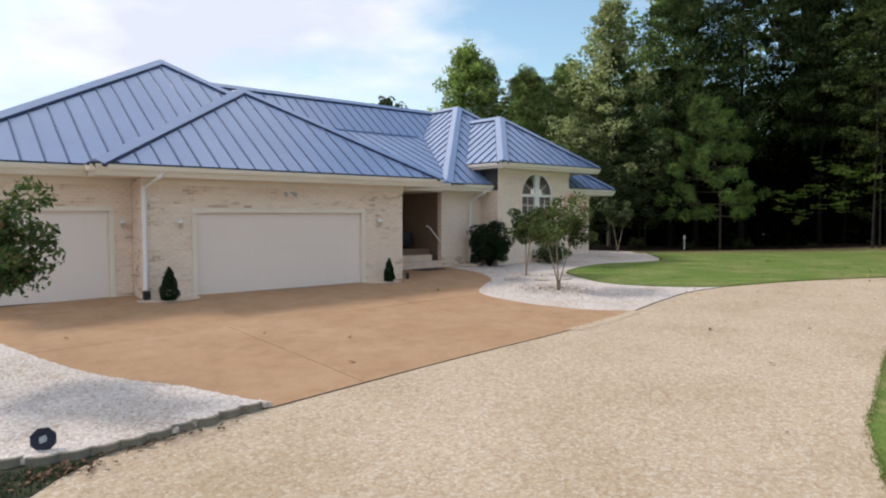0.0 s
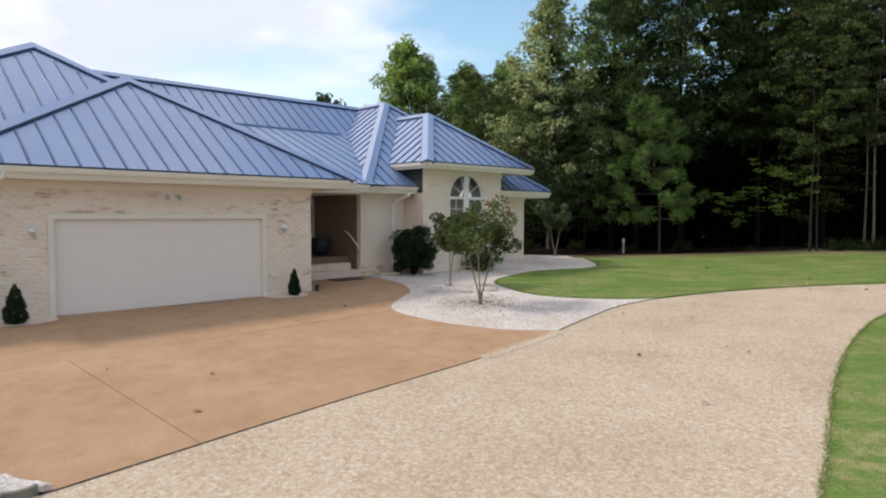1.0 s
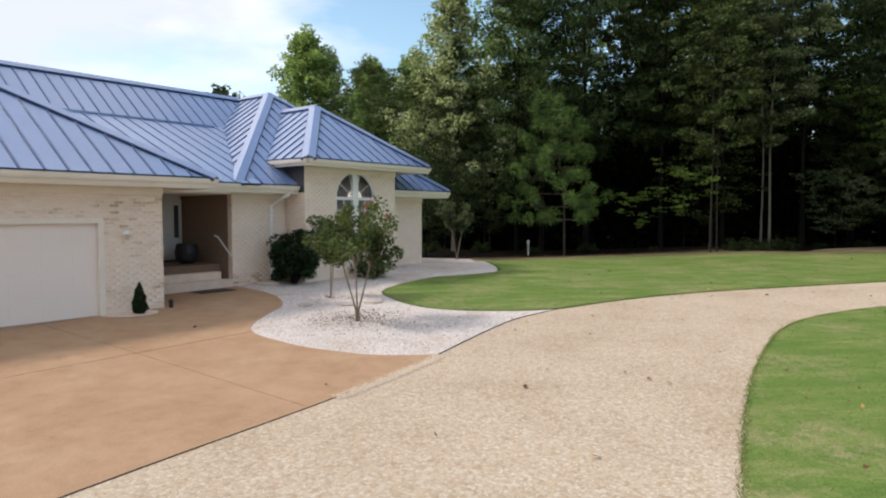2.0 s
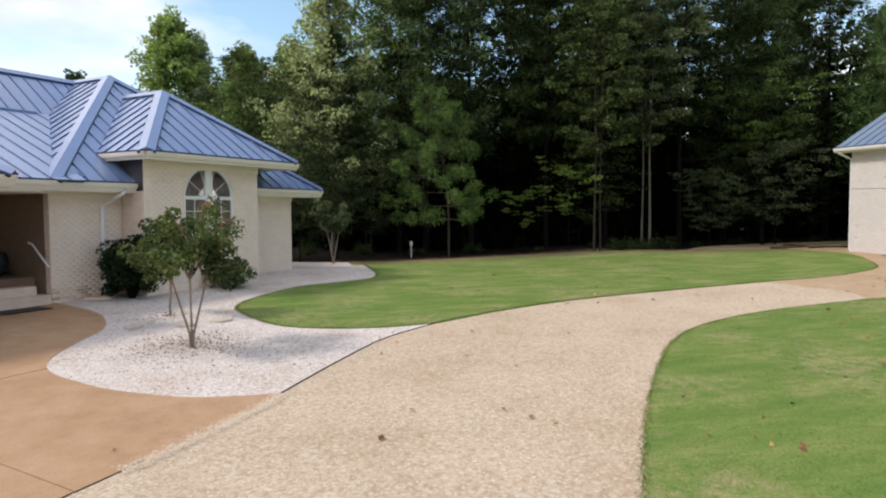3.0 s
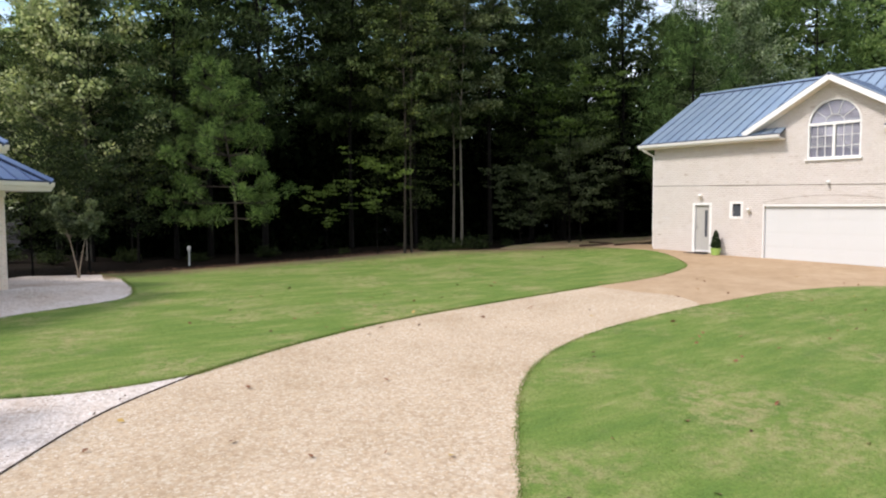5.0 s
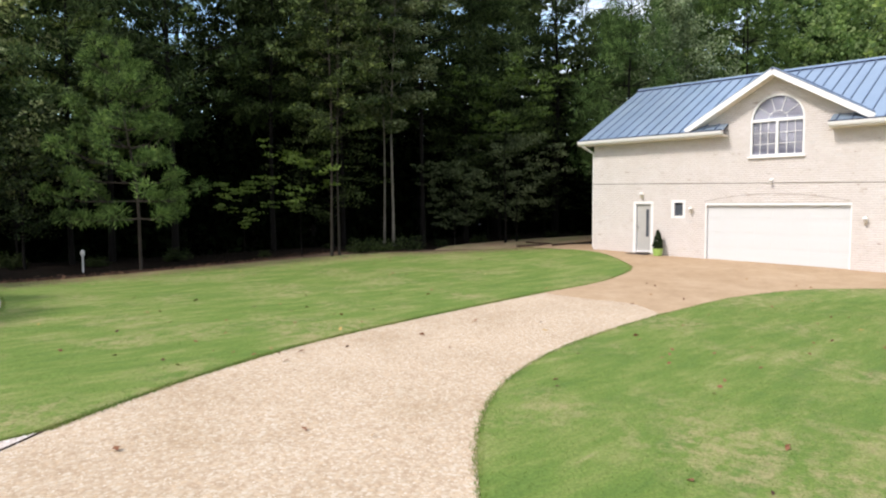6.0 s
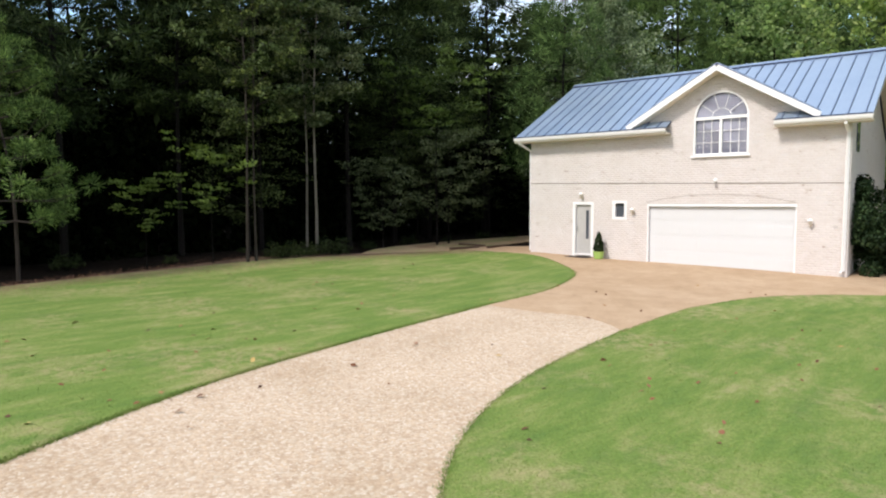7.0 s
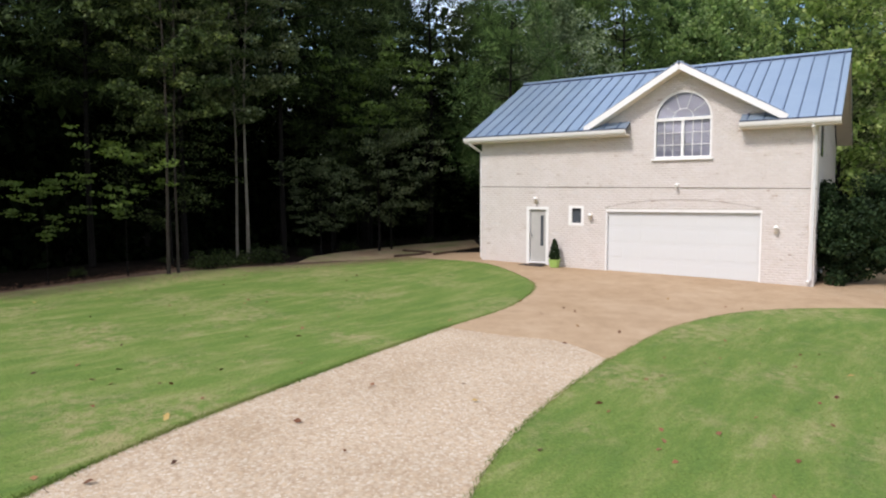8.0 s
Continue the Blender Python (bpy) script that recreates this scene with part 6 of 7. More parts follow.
# trees that can be told apart; the last two, out of view, shade the garage's side
for kind, x, y, turn, scale, wide in (
    ("y", 23.6, 0.8, 0.0, 1.0, 0.95), ("c", 24.6, 8.7, 0.5, 0.96, 1.0), ("c", 28.0, 12.0, 2.5, 0.72, 0.95), ("g", 28.6, 26.2, 1.0, 1.06, 1.05), ("c", 29.6, 24.6, 2.2, 0.93, 0.7),
    ("g", 31.8, 22.9, 4.0, 0.92, 0.85), ("g", 28.0, 18.2, 3.3, 0.8, 1.0), ("g", 33.5, 19.5, 5.0, 0.95, 0.9), ("f", 32.3, 44.1, 0.0, 0.84, 0.8), ("f", 36.0, 45.0, 2.0, 0.78, 0.9),
    ("s", 27.75, -5.2, 0.2, 1.0, 1.0), ("s", 28.0, -5.45, 2.6, 0.93, 0.9), ("w", 32.2, -7.0, 1.6, 1.0, 1.0), ("w", 32.5, -6.5, 4.0, 0.9, 0.9), ("m", 27.6, -3.95, 0.9, 1.0, 1.0), ("e", 28.5, 6.8, 1.0, 0.98, 0.95), ("p", 27.2, 4.2, 2.0, 0.9, 1.1),
    ("t", 36.6, -12.3, 0.7, 1.1, 1.0), ("h", 37.6, -12.9, 0.3, 0.95, 0.9), ("h", 36.0, -9.6, 2.3, 0.7, 1.0), ("k", 41.0, -11.9, 1.1, 0.8, 0.9), ("u", 31.1, -7.9, 0.7, 0.55, 1.2), ("u", 30.2, -7.0, 1.9, 0.45, 1.2), ("u", 29.2, -6.2, 3.2, 0.5, 1.3), ("m", 26.6, -1.9, 3.9, 0.72, 1.0), ("d", 37.6, -10.0, 2.8, 0.8, 0.9), ("d", 30.5, -4.5, 0.6, 0.9, 1.0), ("d", 23.6, 5.4, 3.9, 0.9, 1.1), ("d", 17.8, 5.2, 0.4, 0.6, 1.1), ("d", 20.2, 5.0, 2.0, 0.7, 1.1), ("d", 18.8, 7.6, 3.1, 0.85, 1.2), ("d", 16.6, 7.4, 4.6, 0.8, 1.2),
    ("z", 38.5, -19.0, 0.4, 0.95, 1.0), ("z", 43.0, -26.5, 1.9, 1.08, 1.0), ("c", 41.0, -22.0, 0.9, 0.95, 0.95), ("z", 46.5, -31.0, 3.1, 1.15, 1.0), ("e", 40.0, -31.0, 2.4, 0.8, 1.0), ("z", 40.5, -36.5, 4.2, 1.0, 1.0),
    ("e", 34.5, -34.0, 3.0, 0.85, 1.0), ("e", 31.5, -37.5, 1.2, 0.9, 1.0), ("c", 36.5, -40.0, 2.9, 1.0, 1.1), ("e", 53.0, -38.0, 0.2, 1.1, 1.0), ("z", 49.5, -22.5, 4.4, 1.2, 1.0), ("e", 26.5, -39.0, 0.2, 0.95, 1.0), ("e", 21.5, -32.5, 1.1, 0.75, 1.0), ("e", 24.5, -37.0, 2.7, 0.85, 1.0),
):
    plant(kind, x, y, turn, scale, wide)
rng_w = np.random.default_rng(7)
# the woods proper, rows behind one another along the edge of the lawn
EDGE = [(30.0, 24.0), (24.5, 16.5), (21.8, 9.5), (23.0, 4.5), (26.5, -0.5), (30.0, -5.0), (35.2, -9.0), (41.2, -13.6), (45.0, -19.5), (46.5, -28.0), (44.0, -36.0), (38.0, -44.0)]
edge_line = spline([(*p, ) for p in EDGE], 1.0)
last = []
for depth, gap, kinds in ((2.2, 3.4, "abpqab"), (5.5, 3.8, "pqabff"), (10.0, 4.4, "fffffq")):
    run = 0.0
    for i in range(1, len(edge_line) - 1):
        run += (edge_line[i] - edge_line[i - 1]).length
        if run < gap * rng_w.uniform(0.8, 1.2):
            continue
        run = 0.0
        d = (edge_line[i + 1] - edge_line[i - 1]).normalized()
        q = edge_line[i] + Vector((-d.y, d.x)) * (depth + rng_w.uniform(-1.2, 1.2))
        if any((q - o).length < 2.0 for o in last):
            continue
        last.append(q)
        # the place along the edge picks the lit or the shaded needle copy
        kinds_here = "kqkkpk" if 1.5 < q.y < 6 and depth < 8 else "kqkpkp" if -3 < q.y <= 1.5 and depth < 8 else "pqkpqp" if -8 < q.y <= -3 and depth < 8 else "pqpqpq" if -14 < q.y < 5 and depth < 8 else "zczeaz" if q.y < -17 and depth < 8 else kinds
        plant(kinds_here[rng_w.integers(6)], q.x, q.y, rng_w.uniform(0, 6.28), rng_w.uniform(0.85, 1.15) * (0.62 if q.y > 6 else 0.84 if q.y > 2 else 1.0), rng_w.uniform(0.85, 1.1))
for i in range(16, len(edge_line) - 26, 4):
    d = (edge_line[i + 1] - edge_line[i - 1]).normalized()
    q = edge_line[i] + Vector((-d.y, d.x)) * rng_w.uniform(1.2, 3.2)
    if q.y < -9.0 or q.y > 5.0:
        plant("d", q.x, q.y, rng_w.uniform(0, 6.28), rng_w.uniform(0.55, 1.0), rng_w.uniform(0.8, 1.2))
for i in range(14, len(edge_line) - 20, 3):
    d = (edge_line[i + 1] - edge_line[i - 1]).normalized()
    q = edge_line[i] + Vector((-d.y, d.x)) * rng_w.uniform(-0.5, 1.8)
    if inside(q, TRACK):
        continue
    plant("u", q.x, q.y, rng_w.uniform(0, 6.28), rng_w.uniform(0.15, 0.5), rng_w.uniform(0.8, 1.5))


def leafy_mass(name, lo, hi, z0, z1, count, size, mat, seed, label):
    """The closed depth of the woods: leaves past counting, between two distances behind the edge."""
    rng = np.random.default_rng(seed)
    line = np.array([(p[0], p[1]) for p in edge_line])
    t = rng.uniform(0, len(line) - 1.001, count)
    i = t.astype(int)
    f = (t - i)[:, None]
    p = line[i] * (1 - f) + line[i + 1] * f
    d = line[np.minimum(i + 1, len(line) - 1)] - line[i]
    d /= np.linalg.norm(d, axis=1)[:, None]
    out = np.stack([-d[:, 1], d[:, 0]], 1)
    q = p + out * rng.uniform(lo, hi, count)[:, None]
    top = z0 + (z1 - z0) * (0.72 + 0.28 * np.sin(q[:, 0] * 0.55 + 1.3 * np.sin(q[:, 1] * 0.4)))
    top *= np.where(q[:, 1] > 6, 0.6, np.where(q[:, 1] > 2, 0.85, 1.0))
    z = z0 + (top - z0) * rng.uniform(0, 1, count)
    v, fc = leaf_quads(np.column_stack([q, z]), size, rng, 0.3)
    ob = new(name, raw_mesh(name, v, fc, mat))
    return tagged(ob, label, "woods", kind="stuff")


# the depth of the woods, its darkness painted into the leaf colour
leafy_mass("far_woods", 4.5, 11.0, 0.0, 12.5, 100000, 0.46, M_SHADE_LEAF, 71, "dense understorey deep in the woods, coloured as if in shade")
leafy_mass("far_woods", 14.0, 32.0, 1.0, 15.5, 80000, 0.8, M_SHADE_LEAF, 72, "closed tree canopy deep in the woods, coloured as if in shade")


# ---- ground cover and small things ----
def scatter(outline, count, rng, near=None):
    """Random places inside an outline."""
    poly = np.array([(p[0], p[1]) for p in outline])
    lo, hi = poly.min(0), poly.max(0)
    if near is not None:
        lo, hi = np.maximum(lo, near[0]), np.minimum(hi, near[1])
    q = rng.uniform(lo, hi, (count, 2))
    x, y = q.T
    hit = np.zeros(count, bool)
    j = len(poly) - 1
    for i in range(len(poly)):
        (xi, yi), (xj, yj) = poly[i], poly[j]
        if yi != yj:
            hit ^= ((yi > y) != (yj > y)) & (x < (xj - xi) * (y - yi) / (yj - yi) + xi)
        j = i
    return q[hit]


def heights(q):
    x, y = q.T
    a, b = np.clip(x, -15, 35) / 10, np.clip(y, -28, 10) / 10
    return 0.0637 + 0.1157 * a + 0.3001 * b - 0.0192 * a * a - 0.1405 * a * b - 0.0103 * b * b + sum(h * np.exp(-((x - cx) / sx) ** 2 - ((y - cy) / sy) ** 2) for cx, cy, sx, sy, h in RISES)


def stones(name, q, lift, size, rng, mat, label, category):
    """Loose stones, each a squat lump half sunk in the bed."""
    n = len(q)
    base = np.array([(1, 0, -0.5), (0, 1, -0.5), (-1, 0, -0.5), (0, -1, -0.5), (0, 0, 1)], float)
    tri = np.array([(0, 1, 4), (1, 2, 4), (2, 3, 4), (3, 0, 4)])
    s = size * rng.uniform(0.5, 1.35, (n, 1, 1)) * rng.uniform(0.7, 1.2, (n, 5, 1))
    v = base[None] * s
    v[:, :, 2] *= 0.42
    a = rng.uniform(0, 6.28, n)
    c, sn = np.cos(a)[:, None], np.sin(a)[:, None]
    v = np.stack([v[:, :, 0] * c - v[:, :, 1] * sn, v[:, :, 0] * sn + v[:, :, 1] * c, v[:, :, 2] + v[:, :, 0] * rng.uniform(-0.2, 0.2, (n, 1))], 2)
    v += np.column_stack([q, heights(q) + lift])[:, None]
    f = tri[None] + 5 * np.arange(n)[:, None, None]
    ob = new(name, raw_mesh(name, v.reshape(-1, 3), f.reshape(-1, 3), mat))
    return tagged(ob, label, category, kind="stuff")


rng_g = np.random.default_rng(11)
stones("gravel", scatter(gravel_line, 125000, rng_g, ((-10, -16), (19, -7))), -0.0075, 0.0165, rng_g, M_GRAVEL_BITS, "loose pale tan pebbles on the drive", "gravel")
slab_edge = spline(SLAB_FRONT)
spill_x = rng_g.uniform(-0.8, 2.0, 3800)
spill_y = np.interp(spill_x, [p[0] for p in slab_edge], [p[1] for p in slab_edge]) + rng_g.normal(-0.02, 0.07, 3800)
stones("gravel", np.column_stack([spill_x, spill_y]), -0.001, 0.0165, rng_g, M_GRAVEL_BITS, "pale tan pebbles spilled over the apron's edge", "gravel")
stones("marble_chips", scatter(bed_line, 42000, rng_g, ((0, -9), (14, 2))), -0.004, 0.022, rng_g, M_MARBLE_BITS, "loose white marble chips", "stones")
stones("marble_chips", scatter(left_bed_line, 9000, rng_g, ((-11, -9.5), (-7, -3))), 0.07, 0.03, rng_g, M_MARBLE_BITS, "loose white marble chips", "stones")


def blades(name, q, lift, tall, rng, label, mat=None, wide=0.006):
    n = len(q)
    a = rng.uniform(0, 6.28, n)
    w = wide * np.stack([np.cos(a), np.sin(a), np.zeros(n)], 1)
    root = np.column_stack([q, heights(q) + lift])
    tip = root + np.stack([rng.normal(0, 0.35, n), rng.normal(0, 0.35, n), np.ones(n)], 1) * (tall * rng.uniform(0.6, 1.3, n))[:, None]
    v = np.stack([root - w, root + w, tip], 1).reshape(-1, 3)
    ob = new(name, raw_mesh(name, v, np.arange(3 * n).reshape(-1, 3), mat or M_BLADE))
    return tagged(ob, label, "grass", kind="stuff")


edge_q = []
for line, count in ((LAWN_GRAVEL, 9000), (ISLAND_GRAVEL[:150], 14000), (BED_LAWN, 6000), (LAWN_SLAB, 3000), (ISLAND_SLAB, 3000)):
    pts_e = np.array([(p[0], p[1]) for p in line])
    t_e = rng_g.uniform(0, len(pts_e) - 1.001, count)
    i_e = t_e.astype(int)
    f_e = (t_e - i_e)[:, None]
    edge_q.append(pts_e[i_e] * (1 - f_e) + pts_e[i_e + 1] * f_e + rng_g.normal(0, 0.035, (count, 2)))
blades("grass_blades", np.concatenate(edge_q), 0.0, 0.032, rng_g, "ragged grass blades along the lawn edges")
blades("grass_blades", np.concatenate([scatter(island_line, 110000, rng_g, ((-2, -24), (18, -12))), scatter(upper_line, 70000, rng_g, ((5, -14), (24, -1)))]), 0.006, 0.022, rng_g, "short mown grass blades of the lawn")

dry_q = np.array([(p[0], p[1]) for p in WOOD_EDGE])
k_d = rng_g.integers(0, len(dry_q) - 1, 60000)
f_d = rng_g.uniform(0, 1, (60000, 1))
dry_q = dry_q[k_d] * (1 - f_d) + dry_q[k_d + 1] * f_d - np.abs(rng_g.normal(0, 0.9, (60000, 1))) * np.array([[0.75, 0.65]])
M_DRY = stone_bits_material("dry_straw_grass", [(0.0, (0.22, 0.17, 0.09)), (1.0, (0.42, 0.34, 0.2))])
blades("dry_grass", dry_q, 0.006, 0.014, rng_g, "thin dry straw-coloured grass along the woods edge", M_DRY, 0.028)

# fallen leaves
def fallen(q, size, rng, lift):
    n = len(q)
    c = np.column_stack([q, heights(q) + lift])
    v, f = leaf_quads(c, size, rng, 1.6, 1.1)
    v = v.reshape(n, 4, 3)
    v[:, 1::2, 2] += size * 0.1
    return v.reshape(-1, 3), f


spots = np.array([(-5.5, -7.86), (0.56, -2.81), (-4.59, -6.38), (-2.36, -3.46), (5.4, -11.89), (2.84, -11.58), (2.82, -11.89), (2.29, -10.13), (3.49, -14.15), (3.28, -13.66), (2.58, -14.2), (4.68, -13.14), (4.3, -14.19), (19.69, -6.98), (12.05, -11.68), (13.21, -9.42), (15.36, -18.57), (11.52, -15.27), (13.55, -18.65), (14.45, -19.9), (11.42, -9.21), (11.54, -8.65), (5.19, -9.46), (5.02, -10.46), (10.26, -9.5), (10.36, -13.4)])
loose = np.concatenate([spots, rng_g.uniform((-9, -15), (20, -2), (34, 2)), rng_g.uniform((10, -12), (28, -3), (70, 2)), rng_g.uniform((2, -22), (22, -13.5), (80, 2))])
v_l, f_l = fallen(loose, 0.095, rng_g, 0.02)
tagged(new("fallen_leaves", raw_mesh("fallen_leaves", v_l, f_l, M_DEAD)), "scattered dry brown and yellow fallen leaves", "fallen leaves", kind="stuff")
wood_q = np.array([(p[0], p[1]) for p in WOOD_EDGE])
wood_q = wood_q[rng_g.integers(0, len(wood_q), 6500)] + rng_g.normal(0, 0.5, (6500, 2)) + np.array([0.5, 0.42])
v_l, f_l = fallen(wood_q, 0.075, rng_g, -0.03)
tagged(new("leaf_litter", raw_mesh("leaf_litter", v_l, f_l, M_LITTER_LEAF)), "brown leaf litter along the woods edge", "fallen leaves", kind="stuff")

debris_q = np.concatenate([scatter(left_bed_line, 1800, rng_g, ((-11, -9.5), (-6.5, -3))), scatter(bed_line, 350, rng_g, ((0, -9), (9, 0))), np.array([[3.3, -4.75]]) + rng_g.normal(0, 0.62, (900, 2)), np.array([[5.15, -2.0]]) + rng_g.normal(0, 0.35, (200, 2))])
v_l, f_l = fallen(debris_q, 0.042, rng_g, 0.03)
tagged(new("leaf_debris", raw_mesh("leaf_debris", v_l, f_l, M_LITTER_LEAF)), "small brown leaf scraps on the white stones", "fallen leaves", kind="stuff")

# weeds and leaves on the verge
verge_q = scatter([(-12.5, -8.35), (-10.9, -9.0), (-9.65, -9.38), (-9.95, -9.58), (-10.4, -9.95), (-12.5, -11.2)], 9000, rng_g)
M_WEED = stone_bits_material("dark_weed_blade", [(0.0, (0.02, 0.035, 0.012)), (1.0, (0.07, 0.11, 0.035))])
blades("weeds", verge_q, 0.0, 0.05, rng_g, "dark weedy grass on the verge", M_WEED, 0.007)
drift = np.array([[-9.9, -9.5]]) + rng_g.normal(0, 1, (130, 2)) * np.array([[0.28, 0.10]])
v_l, f_l = fallen(np.concatenate([drift, np.column_stack([rng_g.uniform(-9.6, -7.8, 60), rng_g.uniform(-9.4, -9.2, 60)])]), 0.055, rng_g, 0.02)
tagged(new("leaf_drift", raw_mesh("leaf_drift", v_l, f_l, M_LITTER_LEAF)), "reddish brown leaves drifted against the edging blocks", "fallen leaves", kind="stuff")

# edging strip between bed and gravel
bm = bmesh.new()
for p, q in zip(BED_GRAVEL, BED_GRAVEL[1:]):
    a, b = (p.x, p.y, height(p.x, p.y)), (q.x, q.y, height(q.x, q.y))
    extrude_profile(bm, [(-0.004, -0.05), (0.004, -0.05), (0.004, 0.010), (-0.004, 0.010)], a, b)
tagged(link_mesh("bed_edging", bm, M_STEEL_EDGE), "thin dark edging strip round the stone bed", "edging", kind="structure")
bm = bmesh.new()
front_line = [p for p in spline(SLAB_FRONT) if p.x < -0.3]
for k, (p, q) in enumerate(zip(front_line, front_line[1:])):
    w = 0.016 * (1 - 0.75 * k / len(front_line))
    a, b = (p.x, p.y - 0.004, height(p.x, p.y)), (q.x, q.y - 0.004, height(q.x, q.y))
    extrude_profile(bm, [(-0.004, -0.05), (w, -0.05), (w, 0.0015), (-0.004, 0.0035)], a, b)
tagged(link_mesh("expansion_joint", bm, M_STEEL_EDGE), "dark expansion joint along the apron's front edge", "joint", kind="structure")

# scalloped concrete edging blocks
bm = bmesh.new()
n_s = 9
outer = [(0.148 * (i / n_s * 2 - 1), -0.062 * math.sin(math.pi * i / n_s)) for i in range(n_s + 1)]
inner = [(x * 0.98, y + 0.055) for x, y in outer]
loop_s = outer + inner[::-1]
low = [bm.verts.new((x, y, -0.05)) for x, y in loop_s]
top = [bm.verts.new((x, y, 0.092 + 0.004 * math.cos(x * 9))) for x, y in loop_s]
bm.faces.new(low[::-1])
bm.faces.new(top)
for i in range(len(low)):
    bm.faces.new([low[i], low[(i + 1) % len(low)], top[(i + 1) % len(top)], top[i]])
block = tagged(link_mesh("edging_block", bm, M_EDGING), "scalloped weathered concrete edging block along the stone bed", "edging block", "edging blocks along the bed")
run_s = [(-10.9 + 0.29 * i) for i in range(12)]
first_block = True
for x in run_s:
    near_p = min(range(len(SCALLOP) - 1), key=lambda i: abs(SCALLOP[i].x - x))
    d = (SCALLOP[near_p + 1] - SCALLOP[near_p]).normalized()
    m_s = Matrix.Translation((x, SCALLOP[near_p].y, height(x, SCALLOP[near_p].y) - 0.01)) @ Matrix.Rotation(math.atan2(d.y, d.x), 4, "Z")
    if first_block:
        block.matrix_basis = m_s
        first_block = False
    else:
        copy_thing(block, m_s)

# yard sign
sx, sy = -9.98, -8.93
sign = thing("yard_sign", Matrix.Translation((sx, sy, height(sx, sy) + 0.02)) @ Matrix.Rotation(radians(-12), 4, "Z") @ Matrix.Diagonal((0.78, 0.78, 0.8, 1)), "small dark blue octagonal yard sign in the stone bed", "yard sign")
bm = bmesh.new()
tube(bm, [(0, 0.012, -0.1), (0, 0.012, 0.1)], [0.008, 0.008], 6)
part("stake", bm, M_EDGING, sign)
bm = bmesh.new()
ring = [(0.165 * math.cos(radians(22.5 + 45 * i)), 0.2 + 0.165 * math.sin(radians(22.5 + 45 * i))) for i in range(8)]
fr = [bm.verts.new((x, -0.006, z)) for x, z in ring]
bk = [bm.verts.new((x, 0.006, z)) for x, z in ring]
bm.faces.new(fr)
bm.faces.new(bk[::-1])
for i in range(8):
    bm.faces.new([fr[i], fr[(i + 1) % 8], bk[(i + 1) % 8], bk[i]])
part("face", bm, M_SIGN, sign, "dark blue sign face")
bm = bmesh.new()
for dz, w in ((0.235, 0.10), (0.205, 0.12), (0.175, 0.10)):
    bars(bm, [((-w * 0.7 / 2 - 0.01, dz - 0.012), (w * 0.7 / 2, dz + 0.012))], 0.022, -0.010, -0.0065)
part("mark", bm, M_SIGN_MARK, sign, "pale slanted bars on the sign")

# stepping stones
def flat_stone(seed, r):
    rng = np.random.default_rng(seed)
    bm = bmesh.new()
    n = 11
    rim = [(r * rng.uniform(0.8, 1.1) * math.cos(6.283 * i / n), r * 0.7 * rng.uniform(0.8, 1.1) * math.sin(6.283 * i / n)) for i in range(n)]
    lo = [bm.verts.new((x, y, -0.03)) for x, y in rim]
    mi = [bm.verts.new((x, y, 0.03)) for x, y in rim]
    hi = [bm.verts.new((x * 0.92, y * 0.92, 0.042 + rng.normal(0, 0.003))) for x, y in rim]
    for a, b in ((lo, mi), (mi, hi)):
        for i in range(n):
            bm.faces.new([a[i], a[(i + 1) % n], b[(i + 1) % n], b[i]])
    bm.faces.new(hi)
    bm.faces.new(lo[::-1])
    return tagged(link_mesh("stepping_stone", bm, M_STONE), "flat brownish stepping stone set in white chips", "stepping stone", "stepping stones in the bed")


for i, (x, y) in enumerate(((3.85, -2.42), (4.56, -3.1), (5.27, -3.38))):
    ob = flat_stone(60 + i, 0.26)
    ob.matrix_basis = Matrix.Translation((x, y, height(x, y))) @ Matrix.Rotation(0.6 + i, 4, "Z")

# planter in the porch, splash block, garden light, hydrant
planter = thing("planter", pose(4.22, 3.55, 0.801) @ Matrix.Diagonal((1.08, 1.08, 1.12, 1)), "large black rounded planter on the shaded porch", "planter")
bm = bmesh.new()
lathe(bm, [(0.18, 0.0), (0.30, 0.12), (0.34, 0.3), (0.30, 0.48), (0.27, 0.55), (0.22, 0.55), (0.22, 0.5)], 18)
part("bowl", bm, M_BLACK, planter)
bm = bmesh.new()
soft_box(bm, -0.15, 0.15, -0.35, 0.35, 0, 0.07, 0.02)
sb = tagged(link_mesh("splash_block", bm, M_STEP), "pale concrete splash block under the downspout", "splash block")
sb.matrix_basis = Matrix.Translation((5.75, 1.55, height(5.75, 1.55))) @ Matrix.Rotation(radians(35), 4, "Z")
gl_ob = thing("garden_light", pose(1.57, -0.12, height(1.57, -0.12)), "small black garden light at the garage corner", "garden light")
bm = bmesh.new()
lathe(bm, [(0.05, 0.0), (0.045, 0.1), (0.06, 0.13), (0.06, 0.17), (0.02, 0.2)], 12)
part("body", bm, M_BLACK, gl_ob)
hyd = thing("yard_hydrant", pose(22.2, 2.1, height(22.2, 2.1) - 0.02), "pale greyish yard hydrant at the edge of the woods", "hydrant")
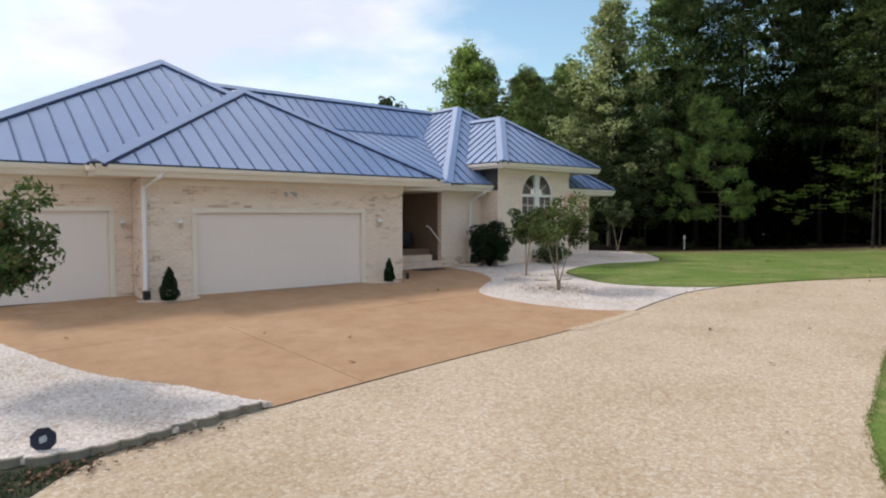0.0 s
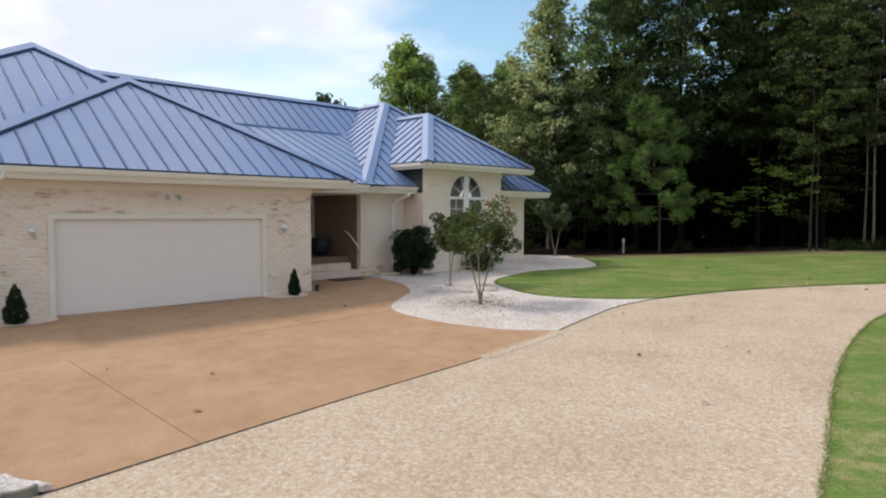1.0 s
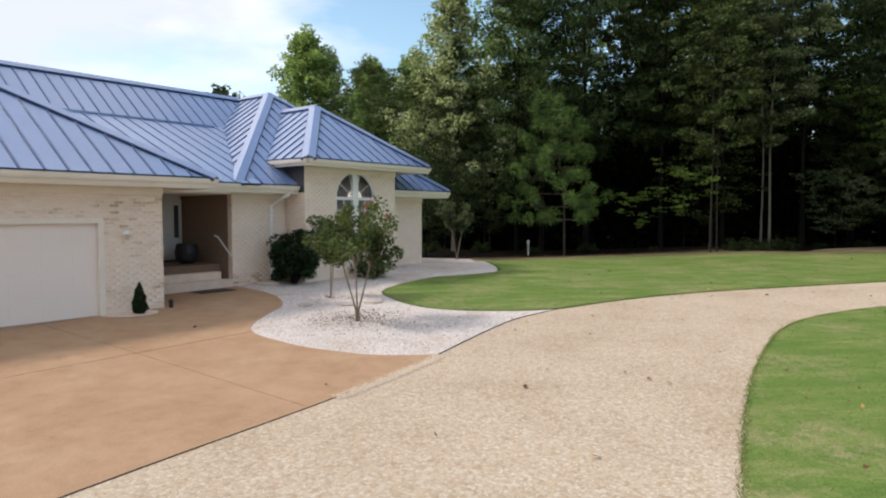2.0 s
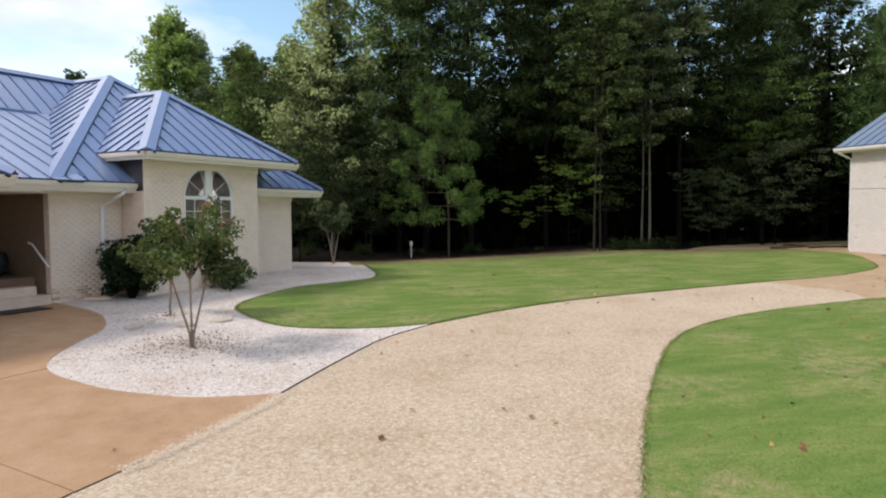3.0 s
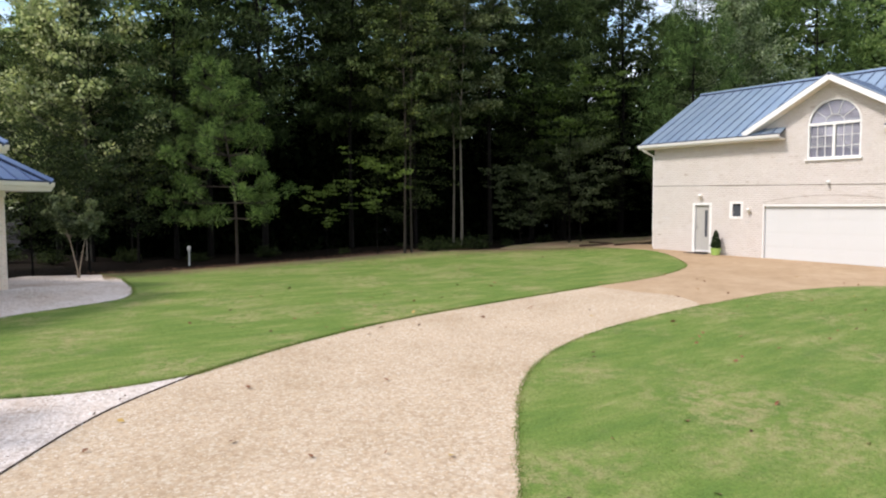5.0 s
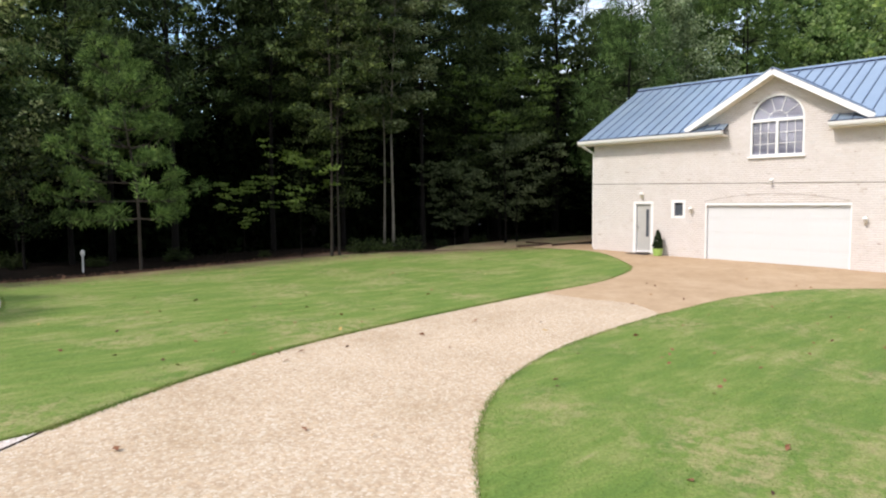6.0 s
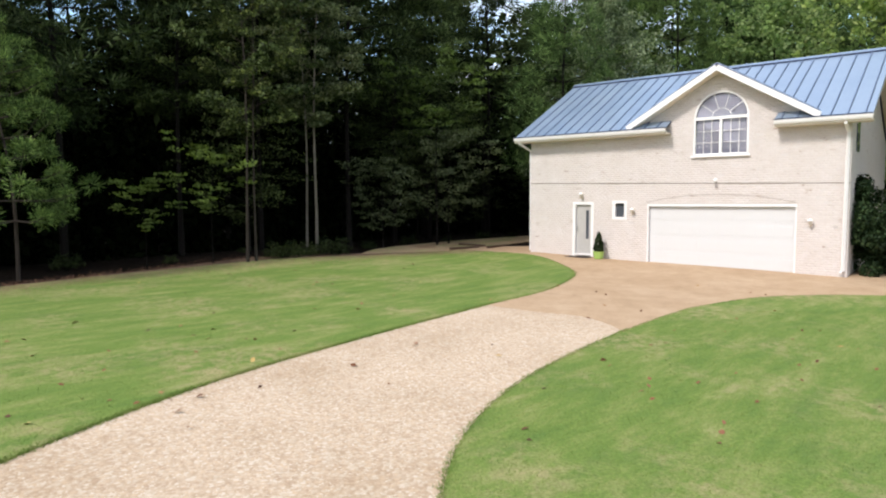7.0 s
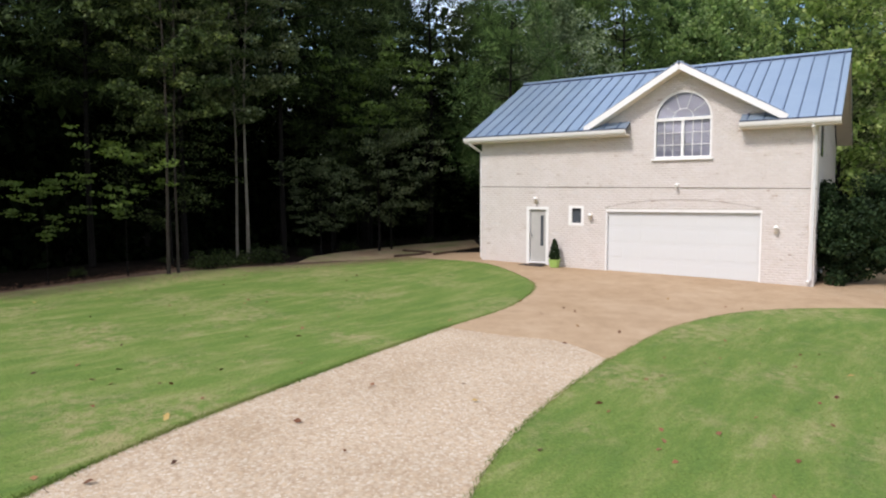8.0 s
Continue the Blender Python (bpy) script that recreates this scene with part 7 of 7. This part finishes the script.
bm = bmesh.new()
tube(bm, [(0, 0, 0), (0, 0, 0.62)], [0.035, 0.03], 8)
part("pipe", bm, M_GREYISH_WHITE, hyd)
bm = bmesh.new()
lathe(bm, [(0.05, 0.58), (0.075, 0.62), (0.07, 0.72), (0.03, 0.78)], 10)
part("head", bm, M_GREYISH_WHITE, hyd)

# timber border behind the detached garage
for i, (x, y, a) in enumerate(((34.2, -15.2, -38), (35.3, -14.0, 40), (33.6, -13.6, -50))):
    bm = bmesh.new()
    soft_box(bm, -0.9, 0.9, -0.07, 0.07, 0, 0.15, 0.015)
    ob = tagged(link_mesh("timber", bm, M_DARKWOOD), "dark weathered landscape timber on the ground", "timber", "timbers by the garage")
    ob.matrix_basis = Matrix.Translation((x, y, height(x, y) - 0.07)) @ Matrix.Rotation(radians(a), 4, "Z")

# ---- many small pieces last ----
def clip_rect(poly, x0, x1, y0, y1):
    poly = clip_strip(poly, x0, x1)
    poly = clip_strip([(p[1], p[0]) for p in poly], y0, y1)
    return [(p[1], p[0]) for p in poly]


for x0, x1, y0, y1 in joint_cuts:
    piece = clip_rect(slab_a, x0 + 0.009, x1 - 0.009, y0 + 0.014, y1 - 0.014)
    seen = []
    for p in piece:
        if not seen or math.hypot(p[0] - seen[-1][0], p[1] - seen[-1][1]) > 0.004:
            seen.append(p)
    ob = land_patch("slab", seen, 0.0, M_CONCRETE, "", "", 0.03)
    for key in ("kind", "label", "category"):
        if key in ob:
            del ob[key]
    ob.parent = house_apron

single = brick_mesh([(0.0, 0.205, 0.0, 0.068, 0.0)], 0.006)
single.materials[0] = M_BRICK_ONE
rest_bricks, count = [], 0
for a, b, z0, z1, d in garage_bricks:
    if count < 300 and abs(b - a - 0.205) < 0.001 and abs(z1 - z0 - 0.068) < 0.004 and (a > 0.0 or a < -5.0):
        ob = new("brick", single)
        ob.parent = w1
        ob.location = (a, d, z0)
        count += 1
    else:
        rest_bricks.append((a, b, z0, z1, d))
brickwork(w1, rest_bricks, None, M_BRICK_WORN)
